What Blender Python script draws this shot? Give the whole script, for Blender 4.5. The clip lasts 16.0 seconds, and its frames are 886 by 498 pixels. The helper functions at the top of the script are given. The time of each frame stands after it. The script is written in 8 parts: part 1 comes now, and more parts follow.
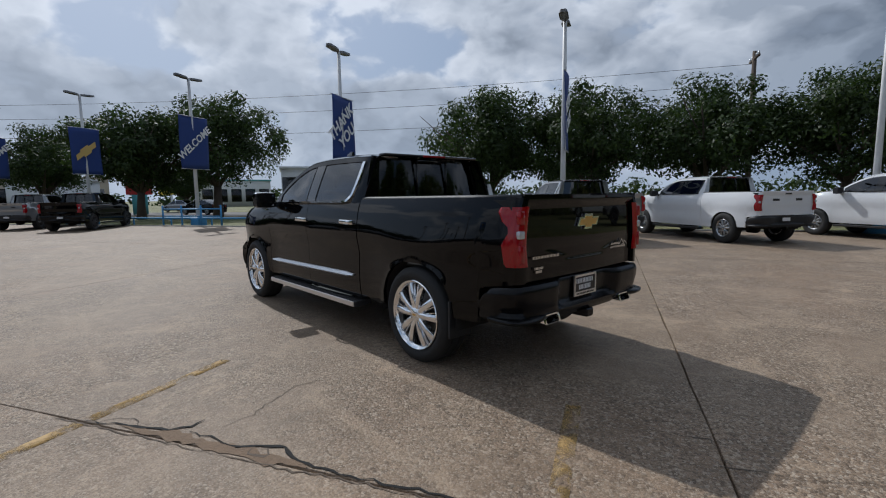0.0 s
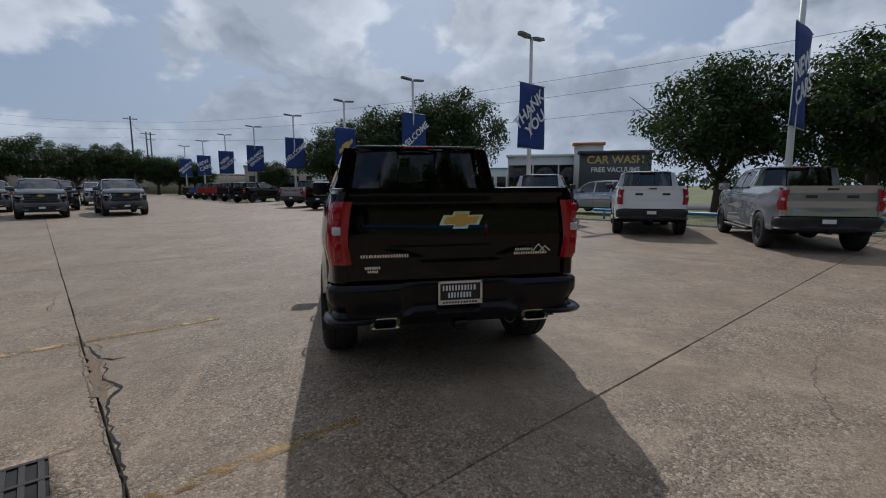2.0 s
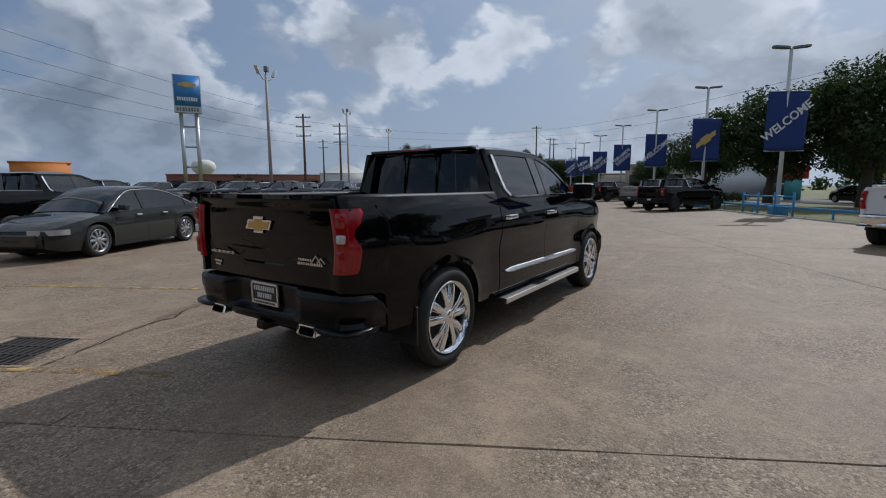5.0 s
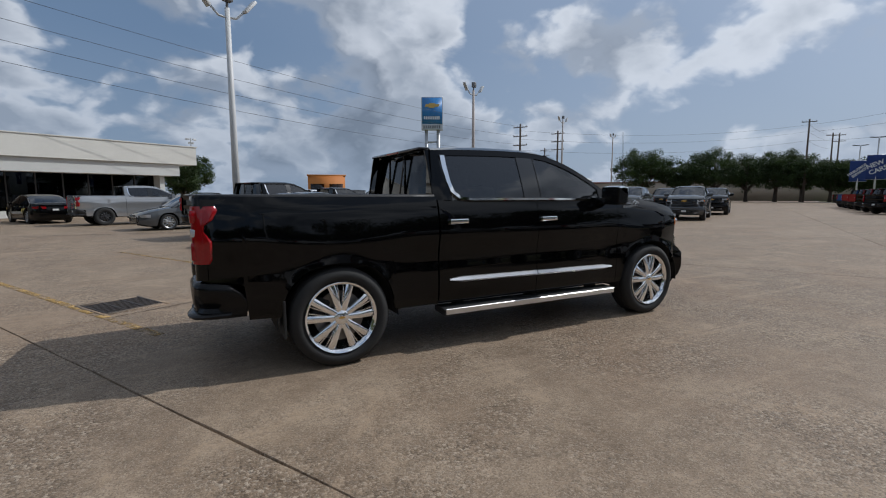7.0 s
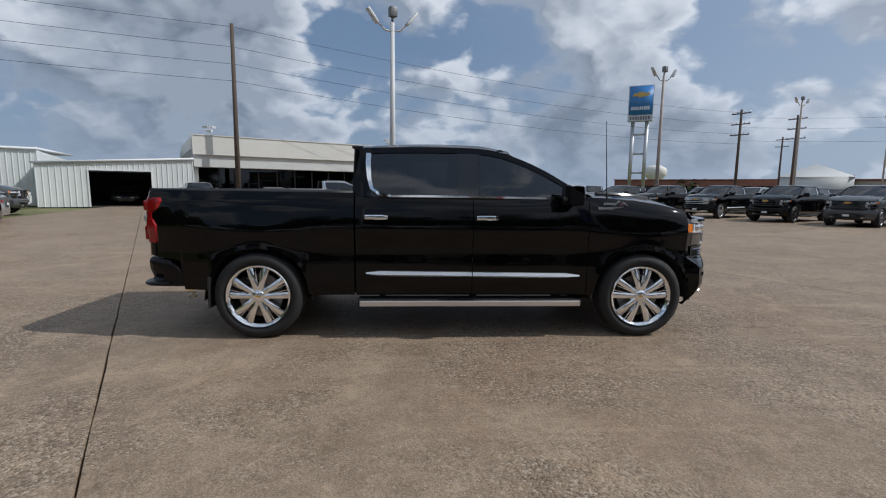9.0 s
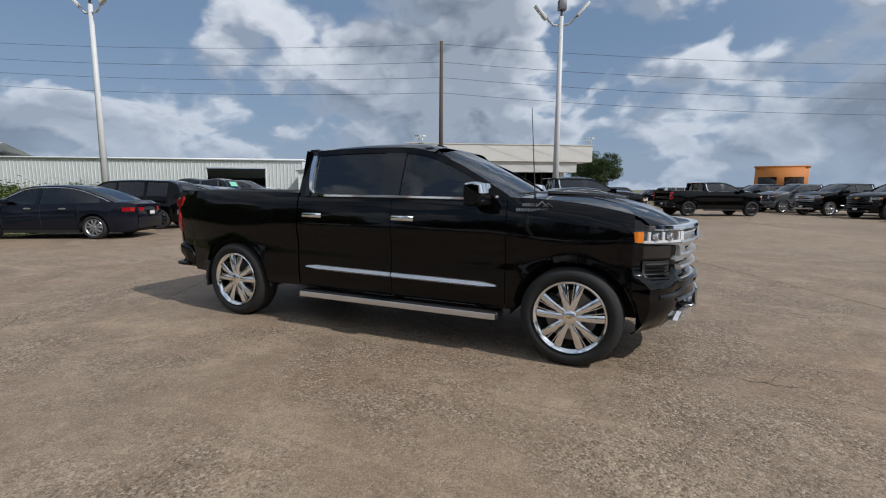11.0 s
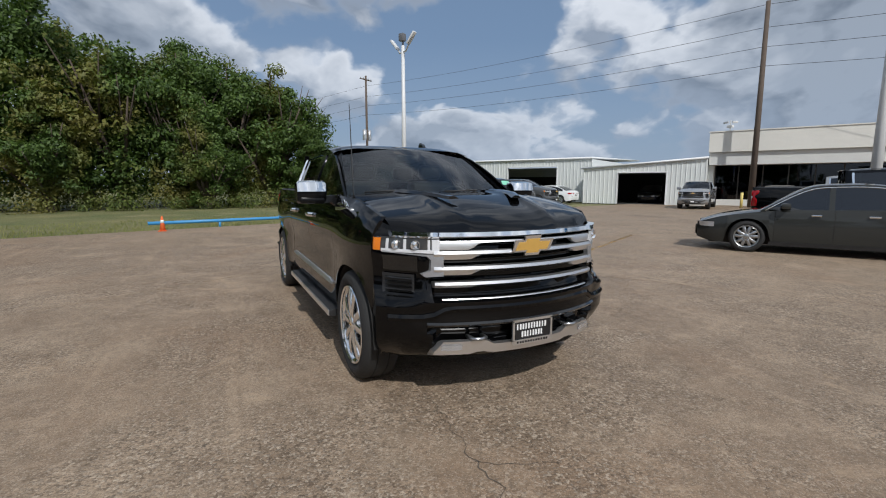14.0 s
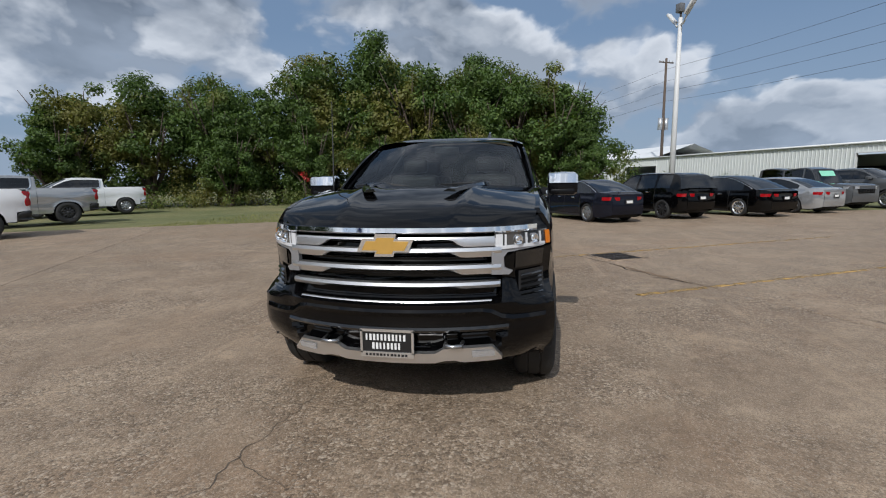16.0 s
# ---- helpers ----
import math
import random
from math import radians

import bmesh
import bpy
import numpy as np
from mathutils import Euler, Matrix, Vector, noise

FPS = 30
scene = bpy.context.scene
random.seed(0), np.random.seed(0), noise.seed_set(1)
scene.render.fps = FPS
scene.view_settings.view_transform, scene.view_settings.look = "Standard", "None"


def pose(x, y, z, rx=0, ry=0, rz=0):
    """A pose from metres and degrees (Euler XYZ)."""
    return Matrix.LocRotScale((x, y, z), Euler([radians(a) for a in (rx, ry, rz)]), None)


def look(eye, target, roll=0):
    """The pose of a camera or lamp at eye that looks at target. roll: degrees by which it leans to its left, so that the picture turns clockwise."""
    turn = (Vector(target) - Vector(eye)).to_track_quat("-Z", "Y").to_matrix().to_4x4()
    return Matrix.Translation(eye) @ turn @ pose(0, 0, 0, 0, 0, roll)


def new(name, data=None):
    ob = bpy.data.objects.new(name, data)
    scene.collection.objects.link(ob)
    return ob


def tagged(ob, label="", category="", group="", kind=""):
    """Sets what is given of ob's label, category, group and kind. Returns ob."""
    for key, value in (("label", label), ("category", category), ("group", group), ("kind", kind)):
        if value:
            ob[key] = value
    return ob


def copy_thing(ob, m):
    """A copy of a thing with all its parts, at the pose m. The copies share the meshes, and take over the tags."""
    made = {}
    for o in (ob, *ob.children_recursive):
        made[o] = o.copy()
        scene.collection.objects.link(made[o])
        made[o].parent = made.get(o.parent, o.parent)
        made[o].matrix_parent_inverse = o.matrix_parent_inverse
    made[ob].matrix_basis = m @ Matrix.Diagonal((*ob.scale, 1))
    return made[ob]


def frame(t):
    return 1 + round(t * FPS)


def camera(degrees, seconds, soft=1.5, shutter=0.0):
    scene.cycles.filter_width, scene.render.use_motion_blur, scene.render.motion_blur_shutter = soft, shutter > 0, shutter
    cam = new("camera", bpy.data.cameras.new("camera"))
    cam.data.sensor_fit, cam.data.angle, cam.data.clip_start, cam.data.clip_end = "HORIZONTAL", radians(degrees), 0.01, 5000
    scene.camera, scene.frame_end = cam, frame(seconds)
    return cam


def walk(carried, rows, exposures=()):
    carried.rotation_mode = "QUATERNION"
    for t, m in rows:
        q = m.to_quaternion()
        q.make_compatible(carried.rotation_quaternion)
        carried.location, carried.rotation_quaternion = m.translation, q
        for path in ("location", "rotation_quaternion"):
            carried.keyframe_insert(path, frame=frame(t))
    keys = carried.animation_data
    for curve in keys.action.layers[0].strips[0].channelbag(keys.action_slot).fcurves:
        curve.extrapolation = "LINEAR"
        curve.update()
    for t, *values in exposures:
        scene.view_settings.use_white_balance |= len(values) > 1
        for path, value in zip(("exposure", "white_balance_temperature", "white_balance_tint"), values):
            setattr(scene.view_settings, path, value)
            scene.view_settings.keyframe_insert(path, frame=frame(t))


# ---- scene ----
cam = camera(87.3, 16.0, soft=1.1)
PATH = [
    (0, (-4.978, 3.382, 1.422), (-3.486, 2.069, 1.197), -0.9),
    (0.5, (-5.362, 2.789, 1.429), (-3.734, 1.648, 1.209), -0.5),
    (1, (-5.684, 2.158, 1.428), (-3.935, 1.216, 1.193), -0.1),
    (1.5, (-5.95, 1.49, 1.44), (-4.094, 0.79, 1.184), -0.2),
    (2, (-6.071, 0.797, 1.438), (-4.133, 0.386, 1.171), -0.2),
    (2.5, (-6.156, 0.116, 1.451), (-4.176, 0.01, 1.195), -0.4),
    (3, (-6.092, -0.562, 1.458), (-4.117, -0.373, 1.203), -0.6),
    (3.5, (-5.946, -1.24, 1.456), (-4.016, -0.775, 1.207), -0.7),
    (4, (-5.716, -1.898, 1.465), (-3.86, -1.192, 1.221), -0.6),
    (4.5, (-5.366, -2.5, 1.451), (-3.61, -1.576, 1.204), -0.7),
    (4.7, (-5.212, -2.723, 1.481), (-3.503, -1.718, 1.225), -0.5),
    (6.8, (-3.132, -4.578, 1.425), (-2.118, -2.871, 1.186), -0.0),
    (7, (-2.884, -4.696, 1.42), (-1.957, -2.939, 1.189), -0.1),
    (7.5, (-2.275, -5.014, 1.441), (-1.55, -3.165, 1.209), -0.1),
    (8, (-1.653, -5.204, 1.429), (-1.128, -3.29, 1.184), 0.3),
    (8.5, (-1.015, -5.385, 1.436), (-0.697, -3.427, 1.184), 0.4),
    (9, (-0.365, -5.413, 1.444), (-0.252, -3.432, 1.191), 0.7),
    (9.2, (-0.101, -5.404, 1.445), (-0.073, -3.42, 1.196), 0.7),
    (11.3, (2.833, -4.605, 1.458), (1.886, -2.862, 1.203), 0.3),
    (11.5, (3.077, -4.472, 1.461), (2.046, -2.777, 1.21), 0.3),
    (12, (3.681, -4.091, 1.484), (2.456, -2.529, 1.241), 0.4),
    (12.5, (4.186, -3.601, 1.471), (2.793, -2.189, 1.216), 0.4),
    (13, (4.659, -3.086, 1.483), (3.122, -1.832, 1.227), 0.3),
    (13.5, (5.02, -2.502, 1.48), (3.353, -1.428, 1.218), 0.0),
    (14, (5.299, -1.887, 1.473), (3.522, -1.01, 1.202), 0.0),
    (14.5, (5.454, -1.2, 1.452), (3.571, -0.586, 1.173), -0.3),
    (15, (5.539, -0.535, 1.439), (3.582, -0.234, 1.159), -0.1),
    (15.5, (5.517, 0.126, 1.443), (3.538, 0.094, 1.156), -0.4),
    (16, (5.363, 0.783, 1.434), (3.413, 0.44, 1.151), -0.7),
]
walk(cam, [(t, look(e, g, r)) for t, e, g, r in PATH], exposures=[(0, -0.60, 5850, 10), (0.5, -0.72, 5850, 10), (1.2, -0.76, 5850, 10), (4.7, -0.72, 5850, 10), (7, -0.60, 5950, 10), (9, -0.46, 6000, 10), (12, -0.33, 6100, 10), (16, -0.32, 6100, 10)])
# ---------------- world and sun ----------------
A29 = radians(29.0)
CU, SU = math.cos(A29), math.sin(A29)


def W(u, v, z=0.0):
    """Lot grid (u along the parking rows, v across) to world."""
    return Vector((u * CU - v * SU, u * SU + v * CU, z))


SUN_TO = Vector((1.43, -0.20, 1.38)).normalized()

world = bpy.data.worlds.new("sky")
scene.world = world
world.use_nodes = True
wn = world.node_tree
wn.nodes.clear()


def ramp(tree, stops, src, mode="LINEAR"):
    r = tree.nodes.new("ShaderNodeValToRGB")
    r.color_ramp.interpolation = mode
    el = r.color_ramp.elements
    el[0].position, el[0].color = stops[0][0], (*stops[0][1], 1) if isinstance(stops[0][1], tuple) else (stops[0][1],) * 3 + (1,)
    el[1].position, el[1].color = stops[-1][0], (*stops[-1][1], 1) if isinstance(stops[-1][1], tuple) else (stops[-1][1],) * 3 + (1,)
    for p, c in stops[1:-1]:
        e = el.new(p)
        e.color = (*c, 1) if isinstance(c, tuple) else (c, c, c, 1)
    tree.links.new(src, r.inputs[0])
    return r.outputs[0]


def mathn(tree, op, a, b=None, c=None, clamp=False):
    n = tree.nodes.new("ShaderNodeMath")
    n.operation = op
    n.use_clamp = clamp
    for i, v in enumerate((a, b, c)):
        if v is None:
            continue
        if isinstance(v, (int, float)):
            n.inputs[i].default_value = v
        else:
            tree.links.new(v, n.inputs[i])
    return n.outputs[0]


def mixc(tree, fac, a, b, blend="MIX"):
    n = tree.nodes.new("ShaderNodeMixRGB")
    n.blend_type = blend
    for i, v in enumerate((fac, a, b)):
        if isinstance(v, (int, float)):
            n.inputs[i].default_value = v if i == 0 else (v, v, v, 1)
        elif isinstance(v, tuple):
            n.inputs[i].default_value = (*v, 1)
        else:
            tree.links.new(v, n.inputs[i])
    return n.outputs[0]


def noisen(tree, vec, scale, detail=4.0, rough=0.55, dist=0.0):
    n = tree.nodes.new("ShaderNodeTexNoise")
    n.inputs["Scale"].default_value = scale
    n.inputs["Detail"].default_value = detail
    n.inputs["Roughness"].default_value = rough
    n.inputs["Distortion"].default_value = dist
    if vec is not None:
        tree.links.new(vec, n.inputs["Vector"])
    return n.outputs[0]


def build_sky():
    t = wn
    sky = t.nodes.new("ShaderNodeTexSky")
    sky.sky_type = "NISHITA"
    sky.sun_disc = False
    sky.sun_elevation = math.asin(SUN_TO.z)
    sky.sun_rotation = math.atan2(SUN_TO.x, SUN_TO.y)
    sky.air_density, sky.dust_density, sky.ozone_density = 1.0, 1.5, 1.0
    tc = t.nodes.new("ShaderNodeTexCoord")
    sep = t.nodes.new("ShaderNodeSeparateXYZ")
    t.links.new(tc.outputs["Generated"], sep.inputs[0])
    # heaped clouds: broad masses with billows, flattened towards the horizon
    zc = mathn(t, "ADD", mathn(t, "MAXIMUM", sep.outputs[2], 0.0), 0.62)
    comb = t.nodes.new("ShaderNodeCombineXYZ")
    t.links.new(mathn(t, "DIVIDE", sep.outputs[0], zc), comb.inputs[0])
    t.links.new(mathn(t, "DIVIDE", sep.outputs[1], zc), comb.inputs[1])
    t.links.new(mathn(t, "MULTIPLY", sep.outputs[2], 0.9), comb.inputs[2])

    def field(vec):
        warp = t.nodes.new("ShaderNodeTexNoise")
        warp.inputs["Scale"].default_value = 5.0
        warp.inputs["Detail"].default_value = 5.0
        t.links.new(vec, warp.inputs["Vector"])
        wv = t.nodes.new("ShaderNodeVectorMath")
        wv.operation = "MULTIPLY_ADD"
        wv.inputs[1].default_value = (0.16, 0.16, 0.16)
        t.links.new(warp.outputs["Color"], wv.inputs[0])
        t.links.new(vec, wv.inputs[2])
        puff = t.nodes.new("ShaderNodeTexVoronoi")
        puff.feature = "SMOOTH_F1"
        puff.inputs["Scale"].default_value = CLOUD_SCALE * 1.9
        puff.inputs["Detail"].default_value = 3.0
        puff.inputs["Roughness"].default_value = 0.5
        puff.inputs["Smoothness"].default_value = 0.35
        t.links.new(wv.outputs[0], puff.inputs["Vector"])
        mass = noisen(t, wv.outputs[0], CLOUD_SCALE, 6.0, 0.5, 0.0)
        return mathn(t, "MULTIPLY_ADD", puff.outputs["Distance"], -0.20, mathn(t, "ADD", mass, 0.10))

    p = comb.outputs[0]
    big = field(p)
    off = t.nodes.new("ShaderNodeVectorMath")
    off.operation = "ADD"
    off.inputs[1].default_value = (0.05 * SUN_TO.x, 0.05 * SUN_TO.y, 0.07)
    t.links.new(p, off.inputs[0])
    lit = field(off.outputs[0])
    cover = ramp(t, [(0.333, 0.0), (0.410, 1.0)], big, "EASE")
    shade = mathn(t, "MULTIPLY_ADD", mathn(t, "SUBTRACT", big, lit), 10.0, 0.45, True)
    thick = ramp(t, [(0.385, 0.0), (0.50, 1.0)], big)
    heart = noisen(t, p, CLOUD_SCALE * 1.1, 5.0, 0.55, 0.3)
    dark = mathn(t, "MULTIPLY", thick, ramp(t, [(0.38, 0.15), (0.56, 1.0)], heart), None, True)
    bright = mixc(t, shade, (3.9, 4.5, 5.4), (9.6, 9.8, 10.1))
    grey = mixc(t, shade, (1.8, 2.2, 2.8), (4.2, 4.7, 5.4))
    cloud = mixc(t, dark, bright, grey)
    # haze towards the horizon
    haze = ramp(t, [(0.0, 1.0), (0.10, 0.5), (0.28, 0.0)], sep.outputs[2])
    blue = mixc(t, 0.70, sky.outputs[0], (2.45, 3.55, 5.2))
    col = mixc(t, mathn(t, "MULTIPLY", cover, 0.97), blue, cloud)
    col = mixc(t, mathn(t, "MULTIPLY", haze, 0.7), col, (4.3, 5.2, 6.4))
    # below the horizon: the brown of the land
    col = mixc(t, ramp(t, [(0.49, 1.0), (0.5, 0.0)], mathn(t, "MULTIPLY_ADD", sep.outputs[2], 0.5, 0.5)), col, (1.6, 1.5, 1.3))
    # the veil of light round the sun
    dotn = t.nodes.new("ShaderNodeVectorMath")
    dotn.operation = "DOT_PRODUCT"
    dotn.inputs[1].default_value = SUN_TO
    t.links.new(tc.outputs["Generated"], dotn.inputs[0])
    glow = ramp(t, [(0.1, 0.0), (0.7, 0.45), (1.0, 1.0)], dotn.outputs["Value"])
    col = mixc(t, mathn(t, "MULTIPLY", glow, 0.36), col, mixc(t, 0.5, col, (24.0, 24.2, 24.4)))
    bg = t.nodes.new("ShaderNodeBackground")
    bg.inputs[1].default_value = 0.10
    out = t.nodes.new("ShaderNodeOutputWorld")
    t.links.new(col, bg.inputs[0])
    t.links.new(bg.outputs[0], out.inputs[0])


CLOUD_SCALE = 2.3
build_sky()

sun = new("sun", bpy.data.lights.new("sun", "SUN"))
sun.data.energy, sun.data.angle, sun.data.color = 4.0, radians(0.6), (1.0, 0.95, 0.87)
sun.matrix_world = look(SUN_TO * 200, (0, 0, 0))

# ---------------- materials ----------------


def base_mat(name):
    m = bpy.data.materials.new(name)
    m.use_nodes = True
    t = m.node_tree
    p = t.nodes["Principled BSDF"]
    return m, t, p


def M(name, col, rough=0.5, metal=0.0, var=0.12, scale=6.0, bump=0.0, bscale=60.0, coat=0.0, spec=0.5, rvar=0.12, rnd=0.0):
    """A surface with two sizes of uneven colour, uneven gloss and fine relief."""
    m, t, p = base_mat(name)
    tc = t.nodes.new("ShaderNodeTexCoord").outputs["Object"]
    n1 = noisen(t, tc, scale, 5.0, 0.6)
    n2 = noisen(t, tc, scale * 9, 3.0, 0.6)
    f = mathn(t, "MULTIPLY_ADD", mathn(t, "ADD", mathn(t, "MULTIPLY", n1, 0.65), mathn(t, "MULTIPLY", n2, 0.35)), 2 * var, 1.0 - var)
    if rnd:
        oi = t.nodes.new("ShaderNodeObjectInfo")
        f = mathn(t, "MULTIPLY", f, mathn(t, "MULTIPLY_ADD", oi.outputs["Random"], 2 * rnd, 1.0 - rnd))
    c = mixc(t, 1.0, col, f, "MULTIPLY")
    t.links.new(c, p.inputs["Base Color"])
    t.links.new(mathn(t, "MULTIPLY_ADD", n1, rvar, rough - rvar * 0.5, True), p.inputs["Roughness"])
    p.inputs["Metallic"].default_value = metal
    p.inputs["Specular IOR Level"].default_value = spec
    p.inputs["Coat Weight"].default_value = coat
    p.inputs["Coat Roughness"].default_value = 0.03
    if bump:
        b = t.nodes.new("ShaderNodeBump")
        b.inputs["Strength"].default_value = bump
        b.inputs["Distance"].default_value = 0.01
        t.links.new(noisen(t, tc, bscale, 4.0, 0.6), b.inputs["Height"])
        t.links.new(b.outputs[0], p.inputs["Normal"])
    return m


def glass_mat(name, tint, ior=1.5):
    """Thin tinted pane: what passes is tinted, gloss by Fresnel."""
    m, t, p = base_mat(name)
    t.nodes.remove(p)
    tr = t.nodes.new("ShaderNodeBsdfTransparent")
    tr.inputs[0].default_value = (*tint, 1)
    gl = t.nodes.new("ShaderNodeBsdfGlossy")
    gl.inputs["Roughness"].default_value = 0.015
    gl.inputs[0].default_value = (0.95, 0.97, 1.0, 1)
    fr = t.nodes.new("ShaderNodeFresnel")
    fr.inputs[0].default_value = ior
    mx = t.nodes.new("ShaderNodeMixShader")
    t.links.new(fr.outputs[0], mx.inputs[0])
    t.links.new(tr.outputs[0], mx.inputs[1])
    t.links.new(gl.outputs[0], mx.inputs[2])
    t.links.new(mx.outputs[0], t.nodes["Material Output"].inputs[0])
    return m


def concrete_mat(name, tone=(0.318, 0.236, 0.163)):
    """Old brown concrete: smooth skin in places, worn to its stones in others, with stains and tyre sweeps."""
    m, t, p = base_mat(name)
    pos = t.nodes.new("ShaderNodeNewGeometry").outputs["Position"]

    def scaled(k):
        return tuple(v * k for v in tone)

    def cells(scale):
        v = t.nodes.new("ShaderNodeTexVoronoi")
        v.inputs["Scale"].default_value = scale
        t.links.new(pos, v.inputs["Vector"])
        sp = t.nodes.new("ShaderNodeSeparateColor")
        t.links.new(v.outputs["Color"], sp.inputs[0])
        return v.outputs["Distance"], sp.outputs[0], sp.outputs[1]

    big = noisen(t, pos, 0.20, 4.0, 0.6, 0.3)
    mid = noisen(t, pos, 1.5, 7.0, 0.68, 0.4)
    blot = noisen(t, pos, 8.0, 5.0, 0.7, 0.3)
    fine = noisen(t, pos, 30.0, 4.0, 0.7)
    worn = ramp(t, [(0.42, 0.10), (0.56, 1.0)], noisen(t, pos, 0.55, 9.0, 0.70, 0.3))
    c = mixc(t, ramp(t, [(0.3, 0.0), (0.72, 1.0)], big), scaled(0.86), scaled(1.14))
    c = mixc(t, mathn(t, "MULTIPLY", ramp(t, [(0.48, 0.0), (0.62, 1.0)], mid), 0.62), c, (tone[0] * 1.42, tone[1] * 1.46, tone[2] * 1.48))
    c = mixc(t, mathn(t, "MULTIPLY", ramp(t, [(0.32, 1.0), (0.46, 0.0)], mid), 0.62), c, (tone[0] * 0.62, tone[1] * 0.58, tone[2] * 0.54))
    rust = ramp(t, [(0.48, 0.0), (0.64, 1.0)], noisen(t, pos, 0.40, 6.0, 0.66, 0.6))
    c = mixc(t, mathn(t, "MULTIPLY", rust, 0.38), c, (0.245, 0.148, 0.086))
    c = mixc(t, 1.0, c, mathn(t, "MULTIPLY_ADD", blot, 0.9, 0.55), "MULTIPLY")
    # stones laid bare
    d1, r1, g1 = cells(62.0)
    d2, r2, g2 = cells(150.0)
    pale = mathn(t, "MULTIPLY", ramp(t, [(0.76, 0.0), (0.82, 1.0)], r1), worn)
    drk = mathn(t, "MULTIPLY", ramp(t, [(0.64, 0.0), (0.72, 1.0)], g1), worn)
    c = mixc(t, mathn(t, "MULTIPLY", pale, 0.62), c, (0.60, 0.50, 0.385))
    c = mixc(t, mathn(t, "MULTIPLY", drk, 0.58), c, (0.085, 0.060, 0.042))
    c = mixc(t, mathn(t, "MULTIPLY", ramp(t, [(0.80, 0.0), (0.86, 1.0)], r2), 0.32), c, (0.58, 0.49, 0.39))
    c = mixc(t, mathn(t, "MULTIPLY", ramp(t, [(0.66, 0.0), (0.74, 1.0)], g2), 0.38), c, (0.10, 0.074, 0.052))
    pits = ramp(t, [(0.34, 1.0), (0.44, 0.0)], noisen(t, pos, 21.0, 5.0, 0.72, 0.4))
    c = mixc(t, mathn(t, "MULTIPLY", mathn(t, "MULTIPLY", pits, worn), 0.6), c, (0.075, 0.053, 0.038))
    # pale scuffs and the sweeps of tyres
    scuff = ramp(t, [(0.57, 0.0), (0.66, 1.0)], noisen(t, pos, 1.3, 10.0, 0.75, 0.8))
    c = mixc(t, mathn(t, "MULTIPLY", scuff, 0.42), c, (tone[0] * 1.7, tone[1] * 1.7, tone[2] * 1.65))
    mp = t.nodes.new("ShaderNodeMapping")
    mp.inputs["Rotation"].default_value = (0, 0, radians(-52))
    mp.inputs["Scale"].default_value = (0.14, 2.6, 1.0)
    t.links.new(pos, mp.inputs["Vector"])
    sweep = ramp(t, [(0.52, 0.0), (0.68, 1.0)], noisen(t, mp.outputs[0], 1.5, 9.0, 0.75, 0.15))
    sweep = mathn(t, "MULTIPLY", sweep, ramp(t, [(0.44, 0.0), (0.60, 1.0)], noisen(t, pos, 0.30, 3.0, 0.5)))
    c = mixc(t, mathn(t, "MULTIPLY", sweep, 0.42), c, (tone[0] * 1.7, tone[1] * 1.72, tone[2] * 1.7))
    # oil drips
    drip = ramp(t, [(0.74, 0.0), (0.80, 1.0)], noisen(t, pos, 3.1, 2.0, 0.5))
    c = mixc(t, mathn(t, "MULTIPLY", drip, 0.5), c, (0.07, 0.055, 0.045))
    oi = t.nodes.new("ShaderNodeObjectInfo")
    c = mixc(t, 1.0, c, mathn(t, "MULTIPLY_ADD", oi.outputs["Random"], 0.10, 0.80), "MULTIPLY")
    t.links.new(c, p.inputs["Base Color"])
    t.links.new(mathn(t, "MULTIPLY_ADD", mid, 0.25, 0.46), p.inputs["Roughness"])
    p.inputs["Specular IOR Level"].default_value = 0.16
    b = t.nodes.new("ShaderNodeBump")
    b.inputs["Strength"].default_value = 0.65
    b.inputs["Distance"].default_value = 0.009
    h = mathn(t, "ADD", mathn(t, "MULTIPLY", mathn(t, "MULTIPLY", d1, worn), -0.9), mathn(t, "ADD", mathn(t, "MULTIPLY", fine, 0.7), mathn(t, "MULTIPLY", blot, 0.4)))
    t.links.new(h, b.inputs["Height"])
    t.links.new(b.outputs[0], p.inputs["Normal"])
    return m


def worn_paint_mat(name, col, keep=0.5):
    """Road paint, worn through to the surface beneath."""
    m, t, p = base_mat(name)
    pos = t.nodes.new("ShaderNodeNewGeometry").outputs["Position"]
    n = noisen(t, pos, 5.0, 8.0, 0.72)
    a = ramp(t, [(keep - 0.10, 0.0), (keep + 0.10, 0.85)], n)
    c = mixc(t, noisen(t, pos, 2.0, 4.0), tuple(v * 0.75 for v in col), col)
    t.links.new(c, p.inputs["Base Color"])
    t.links.new(a, p.inputs["Alpha"])
    p.inputs["Roughness"].default_value = 0.6
    return m


